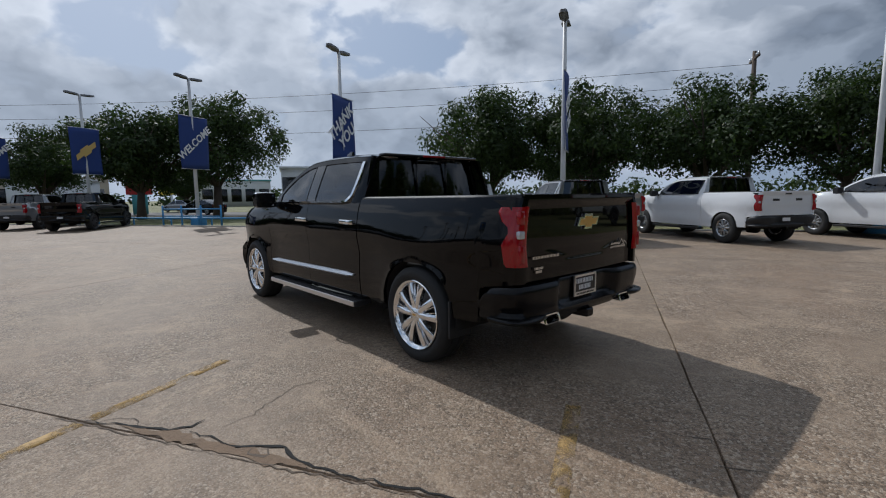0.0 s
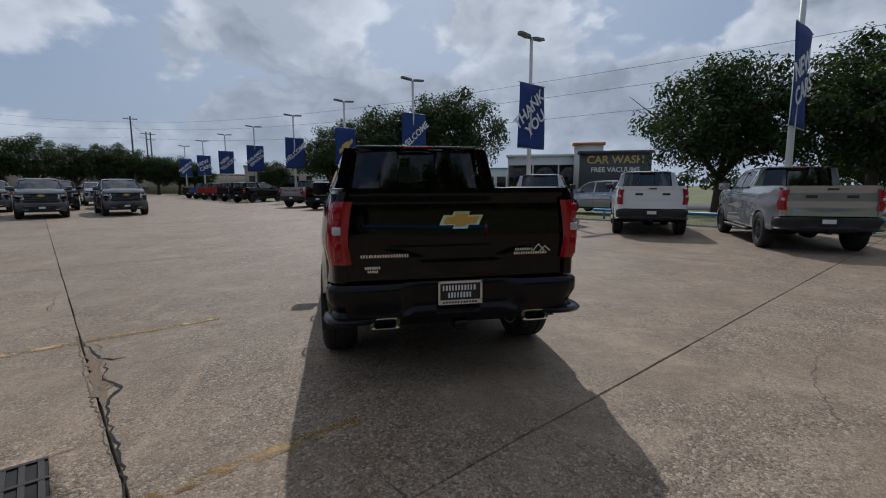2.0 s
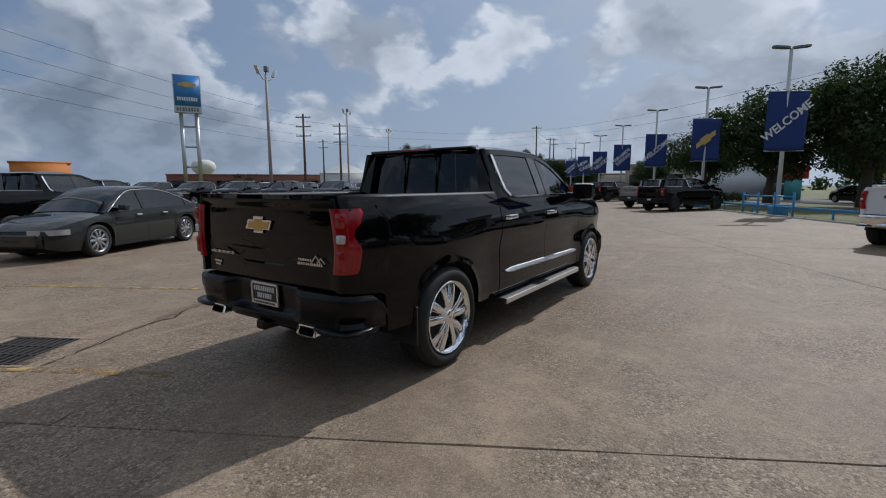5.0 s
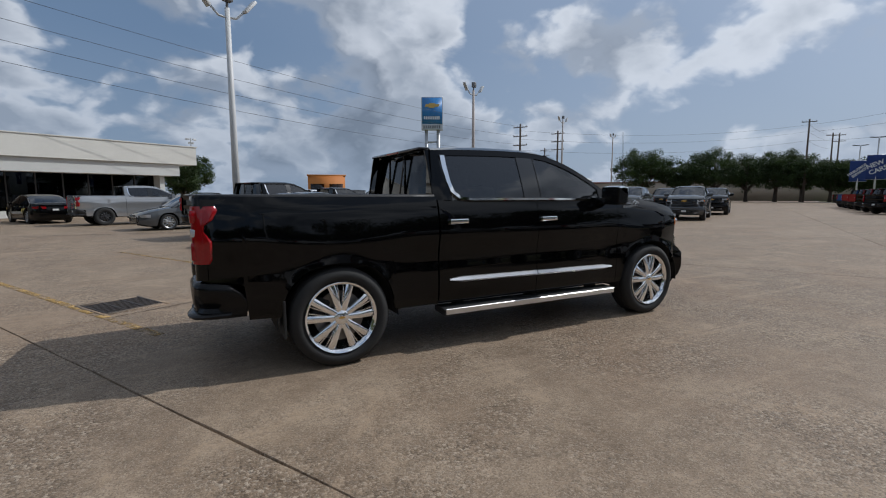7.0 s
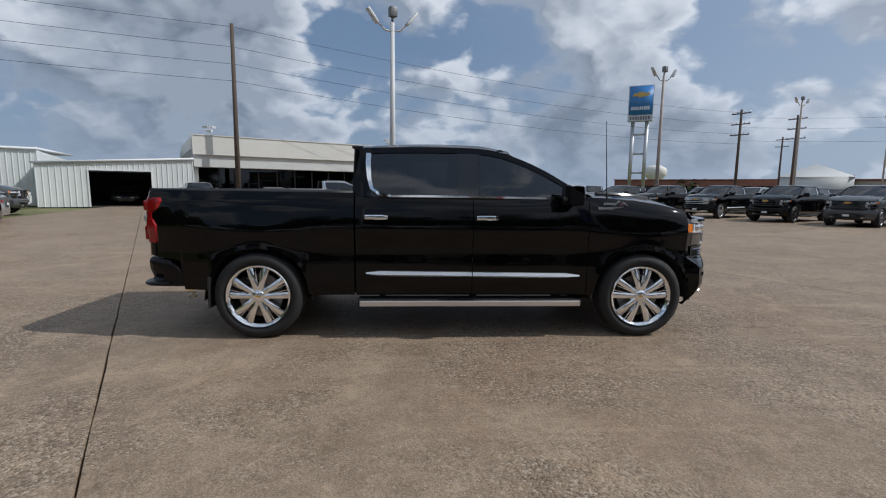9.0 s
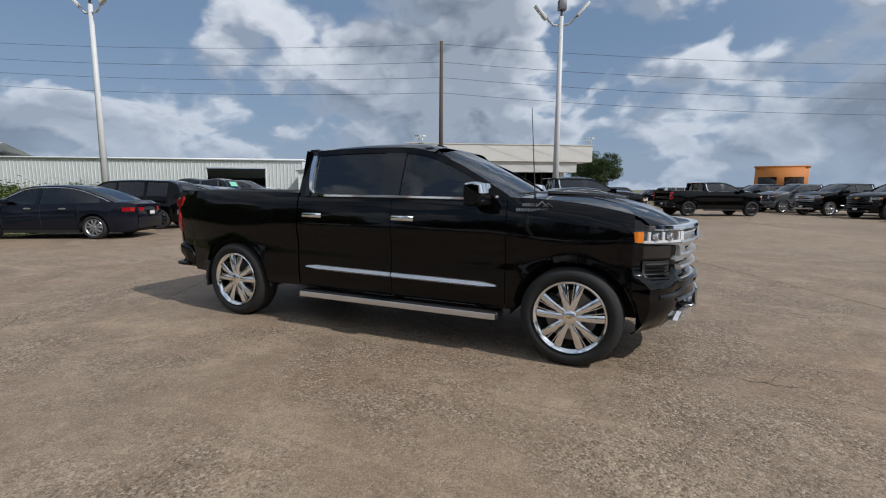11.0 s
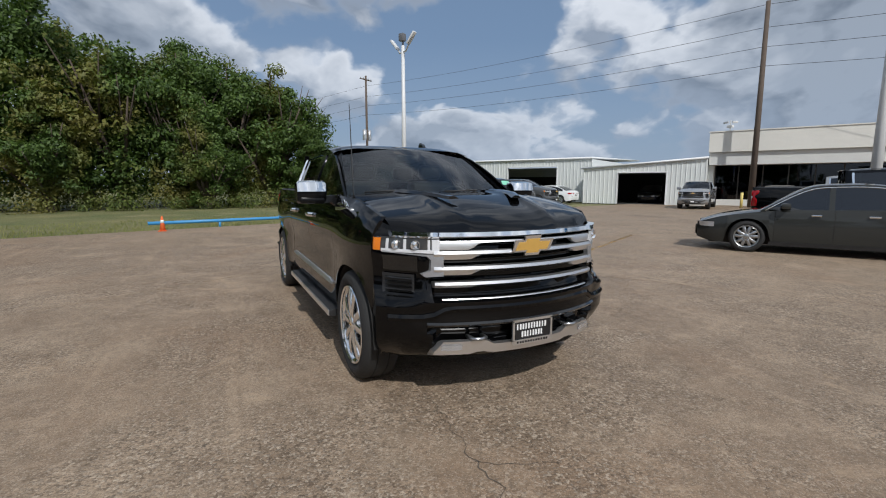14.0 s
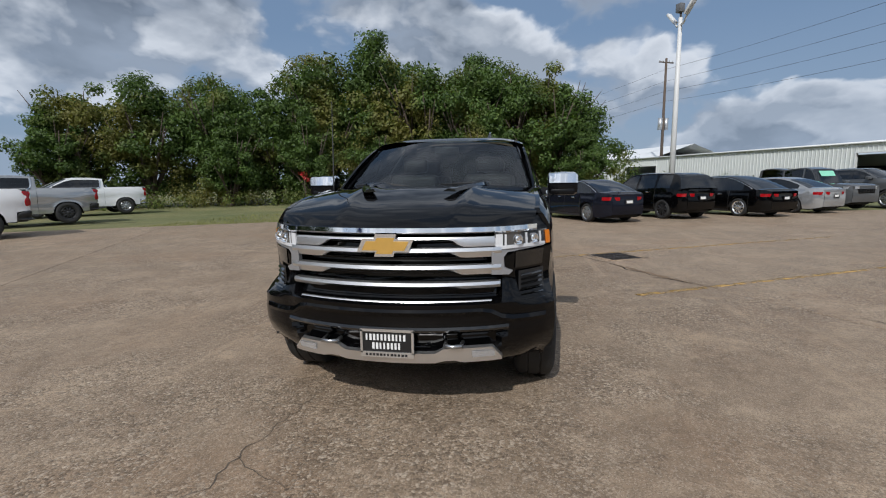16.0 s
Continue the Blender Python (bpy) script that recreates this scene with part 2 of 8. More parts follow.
def ground_mat(name):
    """Mown grass with dry patches."""
    m, t, p = base_mat(name)
    pos = t.nodes.new("ShaderNodeNewGeometry").outputs["Position"]
    c = mixc(t, ramp(t, [(0.35, 0.0), (0.65, 1.0)], noisen(t, pos, 0.25, 5.0, 0.6)), (0.13, 0.155, 0.05), (0.26, 0.235, 0.10))
    c = mixc(t, ramp(t, [(0.3, 0.0), (0.7, 1.0)], noisen(t, pos, 9.0, 4.0, 0.7)), mixc(t, 1.0, c, 0.55, "MULTIPLY"), c)
    dry = ramp(t, [(0.60, 0.0), (0.72, 1.0)], noisen(t, pos, 0.5, 5.0, 0.65))
    c = mixc(t, mathn(t, "MULTIPLY", dry, 0.7), c, (0.30, 0.25, 0.14))
    t.links.new(c, p.inputs["Base Color"])
    p.inputs["Roughness"].default_value = 0.85
    b = t.nodes.new("ShaderNodeBump")
    b.inputs["Strength"].default_value = 0.8
    b.inputs["Distance"].default_value = 0.05
    t.links.new(noisen(t, pos, 25.0, 4.0, 0.7), b.inputs["Height"])
    t.links.new(b.outputs[0], p.inputs["Normal"])
    return m


def leaf_mat(name, dark, light, yellow=None):
    m, t, p = base_mat(name)
    geo = t.nodes.new("ShaderNodeNewGeometry")
    r = geo.outputs["Random Per Island"]
    c = mixc(t, r, dark, light)
    n = noisen(t, geo.outputs["Position"], 0.35, 3.0, 0.6)
    c = mixc(t, 1.0, c, mathn(t, "MULTIPLY_ADD", n, 0.9, 0.55), "MULTIPLY")
    if yellow:
        c = mixc(t, mathn(t, "MULTIPLY", ramp(t, [(0.5, 0.0), (0.62, 1.0)], noisen(t, geo.outputs["Position"], 0.22, 3.0, 0.6)), 0.55), c, yellow)
    t.links.new(c, p.inputs["Base Color"])
    p.inputs["Roughness"].default_value = 0.55
    p.inputs["Specular IOR Level"].default_value = 0.3
    # light that comes through the leaf
    tl = t.nodes.new("ShaderNodeBsdfTranslucent")
    t.links.new(mixc(t, 1.0, c, (1.1, 1.25, 0.5), "MULTIPLY"), tl.inputs[0])
    mx = t.nodes.new("ShaderNodeMixShader")
    mx.inputs[0].default_value = 0.28
    t.links.new(p.outputs[0], mx.inputs[1])
    t.links.new(tl.outputs[0], mx.inputs[2])
    t.links.new(mx.outputs[0], t.nodes["Material Output"].inputs[0])
    return m


MAT = {
    "slab": concrete_mat("lot_concrete"),
    "patch": M("broken_concrete", (0.20, 0.135, 0.085), 0.9, 0, 0.5, 12, 0.9, 60),
    "curb": M("curb_concrete", (0.42, 0.38, 0.32), 0.8, 0, 0.3, 3, 0.5, 80),
    "crackfill": M("crack_dirt", (0.10, 0.078, 0.058), 0.9, 0, 0.5, 9, 0.6, 90),
    "joint": M("joint_dirt", (0.135, 0.102, 0.074), 0.9, 0, 0.5, 9, 0.6, 90),
    "grass": ground_mat("mown_grass"),
    "yellow": worn_paint_mat("worn_yellow_paint", (0.55, 0.35, 0.12), 0.52),
    "faded": worn_paint_mat("faded_white_paint", (0.55, 0.50, 0.42), 0.56),
    "asphalt": M("street_asphalt", (0.10, 0.095, 0.09), 0.85, 0, 0.25, 1.0, 0.4, 60),
    "iron": M("grate_iron", (0.06, 0.05, 0.045), 0.6, 0.6, 0.4, 14, 0.4, 80),
    # near-black colour stands in for shade down in wide cracks and the drain
    "deepshade": M("deep_shade_black", (0.01, 0.009, 0.008), 0.9, 0, 0.3, 8),
    "galv": M("galvanised_steel", (0.52, 0.53, 0.54), 0.42, 0.75, 0.14, 4, 0.1, 60),
    "polepaint": M("pale_pole_paint", (0.62, 0.62, 0.61), 0.5, 0.0, 0.14, 2.5, 0.1, 60),
    "rust": M("rusty_pole_paint", (0.42, 0.36, 0.32), 0.7, 0.0, 0.35, 2.0, 0.2, 60),
    "head": M("lamp_housing", (0.16, 0.16, 0.165), 0.5, 0.3, 0.12, 6),
    "lens": M("lamp_lens", (0.55, 0.56, 0.56), 0.2, 0.0, 0.05, 6),
    "bluepaint": M("blue_steel_paint", (0.055, 0.25, 0.50), 0.45, 0, 0.25, 4, 0.15, 70),
    "banner": M("banner_cloth", (0.018, 0.045, 0.19), 0.75, 0, 0.16, 2.2, 0.2, 120),
    "white": M("white_letters", (0.78, 0.78, 0.78), 0.6, 0, 0.05, 5),
    "gold": M("gold_letters", (0.62, 0.42, 0.12), 0.5, 0, 0.08, 5),
    "wood": M("weathered_pole_wood", (0.10, 0.075, 0.058), 0.9, 0, 0.4, 3, 0.7, 40),
    "wire": M("cable_black", (0.03, 0.03, 0.032), 0.6, 0, 0.1, 5),
    "metalwall": M("white_ribbed_cladding", (0.66, 0.68, 0.66), 0.5, 0.0, 0.10, 1.2, 0.08, 20),
    "roofmetal": M("white_roof_sheet", (0.74, 0.75, 0.75), 0.45, 0.0, 0.10, 1.0, 0.08, 20),
    "stucco": M("off_white_stucco", (0.70, 0.68, 0.62), 0.85, 0.0, 0.10, 0.8, 0.35, 50),
    "stucco2": M("grey_white_stucco", (0.62, 0.62, 0.59), 0.85, 0.0, 0.12, 0.8, 0.35, 50),
    "shopglass": glass_mat("shop_window", (0.10, 0.11, 0.12)),
    "mullion": M("dark_bronze_mullion", (0.05, 0.045, 0.04), 0.45, 0.5, 0.1, 6),
    "inside": M("dim_interior", (0.05, 0.05, 0.05), 0.9, 0, 0.3, 1.0),
    "bollard": M("yellow_bollard_paint", (0.62, 0.50, 0.16), 0.55, 0, 0.2, 5, 0.2, 60),
    "cone": M("orange_cone_rubber", (0.75, 0.14, 0.03), 0.6, 0, 0.12, 8),
    "reflective": M("white_band", (0.8, 0.8, 0.8), 0.4, 0, 0.1, 8),
    "bark": M("oak_bark", (0.085, 0.065, 0.05), 0.95, 0, 0.4, 4, 0.9, 30),
    "oakleaf": leaf_mat("oak_leaves", (0.020, 0.036, 0.011), (0.055, 0.085, 0.024)),
    "woodleaf": leaf_mat("wood_leaves", (0.034, 0.064, 0.014), (0.105, 0.165, 0.037), (0.24, 0.19, 0.05)),
    "brushleaf": leaf_mat("brush_leaves", (0.055, 0.085, 0.02), (0.17, 0.20, 0.055), (0.30, 0.24, 0.08)),
    "blade": leaf_mat("grass_blades", (0.13, 0.16, 0.045), (0.30, 0.28, 0.11)),
    "brick": M("red_brown_wall", (0.24, 0.10, 0.065), 0.85, 0, 0.2, 0.6, 0.3, 10),
    "tan": M("tan_wall", (0.42, 0.36, 0.28), 0.85, 0, 0.15, 0.5, 0.3, 10),
    "darkwall": M("dark_grey_cladding", (0.07, 0.075, 0.08), 0.6, 0, 0.15, 0.6, 0.2, 10),
    "teal": M("teal_trim", (0.10, 0.36, 0.38), 0.5, 0, 0.1, 1.0),
    "orange": M("orange_wall", (0.62, 0.22, 0.05), 0.7, 0, 0.12, 0.5),
    "signblue": M("sign_blue_panel", (0.03, 0.20, 0.52), 0.3, 0, 0.06, 1.0, coat=0.4),
    "signyellow": M("yellow_sign_panel", (0.72, 0.55, 0.05), 0.4, 0, 0.08, 1.0),
    "redpaint": M("red_panel", (0.45, 0.03, 0.03), 0.4, 0, 0.1, 1.0),
}

# ---------------- building tools ----------------


def finish(bm, name, mats, parent=None, sharp=35.0, loc=None):
    for f in bm.faces:
        f.smooth = True
    lim = radians(sharp)
    for e in bm.edges:
        if len(e.link_faces) == 2:
            e.smooth = e.calc_face_angle(0.0) < lim
    me = bpy.data.meshes.new(name)
    bm.to_mesh(me)
    bm.free()
    for m in (mats if isinstance(mats, (list, tuple)) else [mats]):
        me.materials.append(m)
    ob = new(name, me)
    if parent is not None:
        ob.parent = parent
    return ob


def part(name, bm, material, parent, label="", sharp=35.0):
    ob = finish(bm, name, material, parent, sharp)
    return tagged(ob, label) if label else ob


def thing(name, label, category, m=None, group="", kind=""):
    ob = new(name)
    if m is not None:
        ob.matrix_basis = m
    return tagged(ob, label, category, group, kind)


def solid(name, bm, material, label, category, group="", kind="", m=None, sharp=35.0):
    ob = finish(bm, name, material, None, sharp)
    if m is not None:
        ob.matrix_basis = m
    return tagged(ob, label, category, group, kind)


def BM():
    return bmesh.new()


def box(bm, x0, x1, y0, y1, z0, z1, bevel=0.0, seg=1, mi=0, mtx=None):
    vs = [bm.verts.new((x, y, z)) for x in (x0, x1) for y in (y0, y1) for z in (z0, z1)]
    idx = ((0, 1, 3, 2), (4, 6, 7, 5), (0, 4, 5, 1), (2, 3, 7, 6), (0, 2, 6, 4), (1, 5, 7, 3))
    fs = [bm.faces.new([vs[i] for i in q]) for q in idx]
    for f in fs:
        f.material_index = mi
    if bevel:
        es = list({e for f in fs for e in f.edges})
        r = bmesh.ops.bevel(bm, geom=es, offset=bevel, segments=seg, profile=0.5, affect="EDGES")
        vs = list({v for f in r["faces"] for v in f.verts} | {v for v in vs if v.is_valid})
        for f in r["faces"]:
            f.material_index = mi
    if mtx is not None:
        bmesh.ops.transform(bm, matrix=mtx, verts=[v for v in vs if v.is_valid])
    return vs


def grid(bm, f, nu, nv, mi=0, closed_u=False):
    """Sheet of (nu+1) x (nv+1) points f(a, b), a and b from 0 to 1."""
    n = nu if closed_u else nu + 1
    g = [[bm.verts.new(f(i / nu, j / nv)) for j in range(nv + 1)] for i in range(n)]
    for i in range(nu):
        a, b = g[i], g[(i + 1) % n]
        for j in range(nv):
            q = (a[j], b[j], b[j + 1], a[j + 1])
            try:
                fc = bm.faces.new(q)
                fc.material_index = mi
            except ValueError:
                pass
    return g


def loft(bm, rings, close=True, caps=True, mi=0):
    g = [[bm.verts.new(p) for p in r] for r in rings]
    n = len(g[0])
    for a, b in zip(g, g[1:]):
        for j in range(n if close else n - 1):
            k = (j + 1) % n
            f = bm.faces.new((a[j], a[k], b[k], b[j]))
            f.material_index = mi
    if caps and close:
        bm.faces.new(list(reversed(g[0]))).material_index = mi
        bm.faces.new(g[-1]).material_index = mi
    return g


def ring(c, axis, r, n, r2=None, turn=0.0):
    """Points of a circle round c, square to axis."""
    axis = Vector(axis).normalized()
    q = axis.to_track_quat("Z", "Y")
    r2 = r if r2 is None else r2
    return [Vector(c) + q @ Vector((r * math.cos(turn + 2 * math.pi * k / n), r2 * math.sin(turn + 2 * math.pi * k / n), 0)) for k in range(n)]


def tube(bm, pts, radii, n=8, caps=True, mi=0):
    pts = [Vector(p) for p in pts]
    if not isinstance(radii, (list, tuple)):
        radii = [radii] * len(pts)
    rings = []
    for i, p in enumerate(pts):
        d = (pts[min(i + 1, len(pts) - 1)] - pts[max(i - 1, 0)])
        rings.append(ring(p, d, radii[i], n))
    return loft(bm, rings, True, caps, mi)


def cyl(bm, a, b, r, n=12, r2=None, mi=0):
    return tube(bm, [a, b], [r, r if r2 is None else r2], n, True, mi)


def slab_poly(bm, pts, z0, z1, mi=0):
    """Upright prism on a flat outline."""
    lo = [bm.verts.new((p[0], p[1], z0)) for p in pts]
    hi = [bm.verts.new((p[0], p[1], z1)) for p in pts]
    n = len(pts)
    fs = [bm.faces.new(hi), bm.faces.new(list(reversed(lo)))]
    for i in range(n):
        fs.append(bm.faces.new((lo[i], lo[(i + 1) % n], hi[(i + 1) % n], hi[i])))
    for f in fs:
        f.material_index = mi
    return lo + hi


def plate(bm, outline, thick, mtx, mi=0, bevel=0.0):
    """A flat outline (x, y) made thick along z, then moved by mtx."""
    vs = slab_poly(bm, outline, 0.0, thick, mi)
    bmesh.ops.transform(bm, matrix=mtx, verts=vs)
    return vs


def recalc(bm):
    bmesh.ops.recalc_face_normals(bm, faces=bm.faces[:])
    return bm


def text_mesh(body, size, depth=0.01):
    cu = bpy.data.curves.new("letters", "FONT")
    cu.body, cu.size, cu.extrude = body, size, depth
    cu.align_x, cu.align_y = "CENTER", "CENTER"
    cu.resolution_u = 3
    cu.offset = size * 0.022
    ob = bpy.data.objects.new("letters", cu)
    scene.collection.objects.link(ob)
    dg = bpy.context.evaluated_depsgraph_get()
    me = bpy.data.meshes.new_from_object(ob.evaluated_get(dg))
    bpy.data.objects.remove(ob)
    return me


def uvm(u, v, z=0.0, deg=0.0):
    """Pose on the lot grid; deg 0 looks along u."""
    p = W(u, v, z)
    return pose(p.x, p.y, p.z, 0, 0, 29.0 + deg)


# ---------------- ground ----------------
JU = [-3.32 + 9.12 * k for k in range(-2, 14)]
JV = [3.45 + 9.36 * k for k in range(-2, 4)]
V_LO, V_HI = -14.1, 46.0
EDGE = [((-8.97, -12.6), (-11.2, -8.75)), ((-11.2, -8.75), (-13.5, -0.7)), ((-13.5, -0.7), (-20.0, 22.0))]

bm = BM()
big = 2600.0
for x0, x1 in ((-big, big),):
    vs = [bm.verts.new((x, y, -0.07)) for x, y in ((-big, -big), (big, -big), (big, big), (-big, big))]
    bm.faces.new(vs)
solid("ground", bm, MAT["grass"], "mown grass ground with dry patches", "ground", kind="structure")


def build_lot():
    lot = thing("lot_pavement", "tan concrete parking lot slabs with dark joints", "pavement", kind="structure")
    bed = BM()
    pts = [W(-24, V_LO + 0.1), W(125, V_LO + 0.1), W(125, V_HI - 0.1), W(-24, V_HI - 0.1)]
    slab_poly(bed, [(p.x, p.y) for p in pts], -0.065, -0.045)
    clip_edge(bed)
    part("joint_bed", bed, MAT["joint"], lot, "dark dirt in the joints")
    us, vs = JU + [125.0], [V_LO] + JV[1:] + [V_HI]
    g = 0.005
    rng = random.Random(5)
    for a, b in zip(us, us[1:]):
        for c, d in zip(vs, vs[1:]):
            q = BM()
            # corners of the slab, its edges slightly uneven
            ol = []
            for (u0, v0), (u1, v1) in (((a + g, c + g), (b - g, c + g)), ((b - g, c + g), (b - g, d - g)), ((b - g, d - g), (a + g, d - g)), ((a + g, d - g), (a + g, c + g))):
                k = 26 if (a < 8 and c < 10) else 4
                for i in range(k):
                    f = i / k
                    w = rng.uniform(-0.006, 0.004) if i else 0
                    uu, vv = u0 + (u1 - u0) * f, v0 + (v1 - v0) * f
                    if abs(u1 - u0) > abs(v1 - v0):
                        vv += w
                    else:
                        uu += w
                    ol.append(W(uu, vv))
            lo = [q.verts.new((p.x, p.y, -0.06)) for p in ol]
            mi = [q.verts.new((p.x, p.y, -0.006)) for p in ol]
            cen = sum(ol, Vector()) / len(ol)
            hi = [q.verts.new((p.x + (cen.x - p.x) * 0.0009, p.y + (cen.y - p.y) * 0.0009, 0.0)) for p in ol]
            n = len(ol)
            q.faces.new(hi)
            for i in range(n):
                j = (i + 1) % n
                q.faces.new((lo[i], lo[j], mi[j], mi[i]))
                q.faces.new((mi[i], mi[j], hi[j], hi[i]))
            clip_edge(q)
            if len(q.faces) == 0:
                q.free()
                continue
            part("slab", q, MAT["slab"], lot)
    return lot


def clip_edge(q):
    """Cut off what lies beyond the lot's grass edge."""
    for (ax, ay), (bx, by) in EDGE:
        n = Vector((-(by - ay), bx - ax, 0)).normalized()
        bmesh.ops.bisect_plane(q, geom=q.verts[:] + q.edges[:] + q.faces[:], plane_co=(ax, ay, 0), plane_no=n, clear_outer=True)


build_lot()


def strip(name, u0, v0, u1, v1, width, mat, label, category="marking", z=0.004):
    a, b = W(u0, v0), W(u1, v1)
    d = (b - a).normalized()
    n = Vector((-d.y, d.x, 0)) * width / 2
    q = BM()
    slab_poly(q, [((a - n).x, (a - n).y), ((b - n).x, (b - n).y), ((b + n).x, (b + n).y), ((a + n).x, (a + n).y)], z - 0.003, z)
    return solid(name, q, mat, label, category, kind="structure")


for u0, v1 in ((0.47, 10.5), (-2.52, 10.8)):
    strip("parking_line", u0, 2.25, u0, 3.42, 0.10, MAT["yellow"], "worn yellow parking line on concrete")
    strip("parking_line", u0, 3.48, u0, v1, 0.10, MAT["yellow"], "worn yellow parking line on concrete")
for u0 in (9.4, 12.4, 15.4):
    strip("parking_line", u0, 12.9, u0, 18.0, 0.10, MAT["yellow"], "worn yellow parking line on concrete")


def ribbon(name, pts, widths, mat, label, z=0.0035, seed=1, jag=0.5):
    """A thin crack that runs along world points, its sides ragged."""
    rng = random.Random(seed)
    fine = []
    for (x0, y0), (x1, y1), w0, w1 in zip(pts, pts[1:], widths, widths[1:]):
        n = max(2, int(math.hypot(x1 - x0, y1 - y0) / 0.05))
        for i in range(n):
            f = i / n
            fine.append((x0 + (x1 - x0) * f, y0 + (y1 - y0) * f, w0 + (w1 - w0) * f))
    fine.append((*pts[-1], widths[-1]))
    q = BM()
    g = []
    for i, (x, y, w) in enumerate(fine):
        a, b = fine[max(i - 1, 0)], fine[min(i + 1, len(fine) - 1)]
        d = Vector((b[0] - a[0], b[1] - a[1], 0)).normalized()
        nn = Vector((-d.y, d.x, 0))
        o = nn * rng.uniform(-jag, jag) * 0.03
        p = Vector((x, y, z)) + o
        h = w * rng.uniform(0.45, 1.2) / 2
        g.append((q.verts.new(p + nn * h), q.verts.new(p - nn * h)))
    for a, b in zip(g, g[1:]):
        q.faces.new((a[0], a[1], b[1], b[0]))
    for f in q.faces:
        if f.normal.z < 0:
            f.normal_flip()
    return solid(name, q, mat, label, "crack", kind="structure")


# cracks and broken edges in the concrete
BROKEN = "dark broken crack along a slab joint"
# the two blackest ribbons lie flat; their colour paints the shade of depth
ribbon("crack", [(-1.22, 3.25), (-1.39, 3.14), (-1.62, 2.98), (-1.77, 2.86), (-1.83, 2.74), (-1.78, 2.66)], [0.006, 0.014, 0.026, 0.030, 0.018, 0.006], MAT["deepshade"], BROKEN, 0.0055, 3, 0.5)
ribbon("crack", [(-1.88, 2.76), (-2.04, 2.70), (-2.17, 2.66), (-2.33, 2.56), (-2.40, 2.46), (-2.47, 2.42), (-2.59, 2.42), (-2.72, 2.40), (-2.92, 2.31), (-3.08, 2.21), (-3.25, 2.12), (-3.45, 2.01), (-3.8, 1.83)], [0.008, 0.014, 0.012, 0.022, 0.030, 0.026, 0.034, 0.020, 0.014, 0.016, 0.024, 0.020, 0.010], MAT["deepshade"], BROKEN, 0.0055, 4, 0.6)
ribbon("crack", [(-1.06, 3.38), (-1.44, 3.17), (-1.71, 3.03), (-2.0, 2.87), (-2.16, 2.79), (-2.42, 2.64), (-2.73, 2.47), (-2.94, 2.33), (-3.5, 2.03)], [0.010, 0.014, 0.012, 0.008, 0.006, 0.010, 0.014, 0.010, 0.008], MAT["joint"], BROKEN, 0.0045, 14, 0.4)
ribbon("crack", [(-2.34, 2.57), (-2.40, 2.61), (-2.50, 2.54), (-2.45, 2.49), (-2.38, 2.50)], [0.010, 0.030, 0.020, 0.014, 0.008], MAT["joint"], "broken chip beside a slab joint", 0.005, 15, 0.7)
ribbon("broken_patch", [(-1.50, 3.06), (-1.80, 2.90), (-2.05, 2.76), (-2.30, 2.64), (-2.55, 2.50), (-2.75, 2.42)], [0.02, 0.10, 0.09, 0.10, 0.12, 0.02], MAT["patch"], "rough brown broken concrete in the joint", 0.004, 16, 0.8)
ribbon("crack", [(-1.65, 1.50), (-1.67, 1.82), (-1.69, 2.06), (-1.81, 2.23), (-1.95, 2.44), (-1.97, 2.60)], [0.003, 0.005, 0.007, 0.006, 0.004, 0.002], MAT["crackfill"], "thin dark crack in the concrete", 0.004, 17, 0.7)
ribbon("crack", [(-3.75, 0.72), (-3.90, 0.64), (-3.99, 0.62), (-4.08, 0.57), (-4.15, 0.62)], [0.003, 0.005, 0.010, 0.012, 0.004], MAT["crackfill"], "thin dark crack in the concrete", 0.004, 18, 0.8)
ribbon("crack", [(-4.22, 0.82), (-4.37, 0.70), (-4.54, 0.62), (-4.79, 0.41), (-5.2, 0.20)], [0.008, 0.006, 0.004, 0.005, 0.003], MAT["crackfill"], "thin dark crack in the concrete", 0.004, 19, 0.7)
ribbon("crack", [(0.95, 4.62), (0.48, 4.39), (0.20, 4.30), (0.05, 4.18), (0.3, 4.32)], [0.006, 0.012, 0.014, 0.008, 0.004], MAT["crackfill"], "dark chipped crack beside the joint", 0.004, 20, 0.7)
ribbon("crack", [(-1.20, 3.42), (-1.39, 3.03), (-1.62, 2.96)], [0.004, 0.010, 0.004], MAT["crackfill"], "dark chipped crack beside the joint", 0.004, 21, 0.7)
ribbon("crack", [(-2.9, -3.4), (-3.05, -3.04), (-3.31, -2.70), (-3.57, -2.45), (-4.0, -2.1)], [0.003, 0.005, 0.006, 0.005, 0.003], MAT["crackfill"], "thin dark crack in the concrete", 0.004, 22, 0.7)
ribbon("crack", [(2.55, -0.62), (3.0, -0.66), (3.3, -0.71), (3.55, -0.70), (3.95, -0.95), (4.3, -1.0), (4.9, -1.35)], [0.003, 0.005, 0.009, 0.006, 0.005, 0.004, 0.003], MAT["crackfill"], "thin dark crack in the concrete", seed=5, jag=0.8)
ribbon("crack", [(3.3, -0.71), (3.42, -0.50), (3.5, -0.30)], [0.007, 0.005, 0.003], MAT["crackfill"], "thin dark crack in the concrete", seed=6)


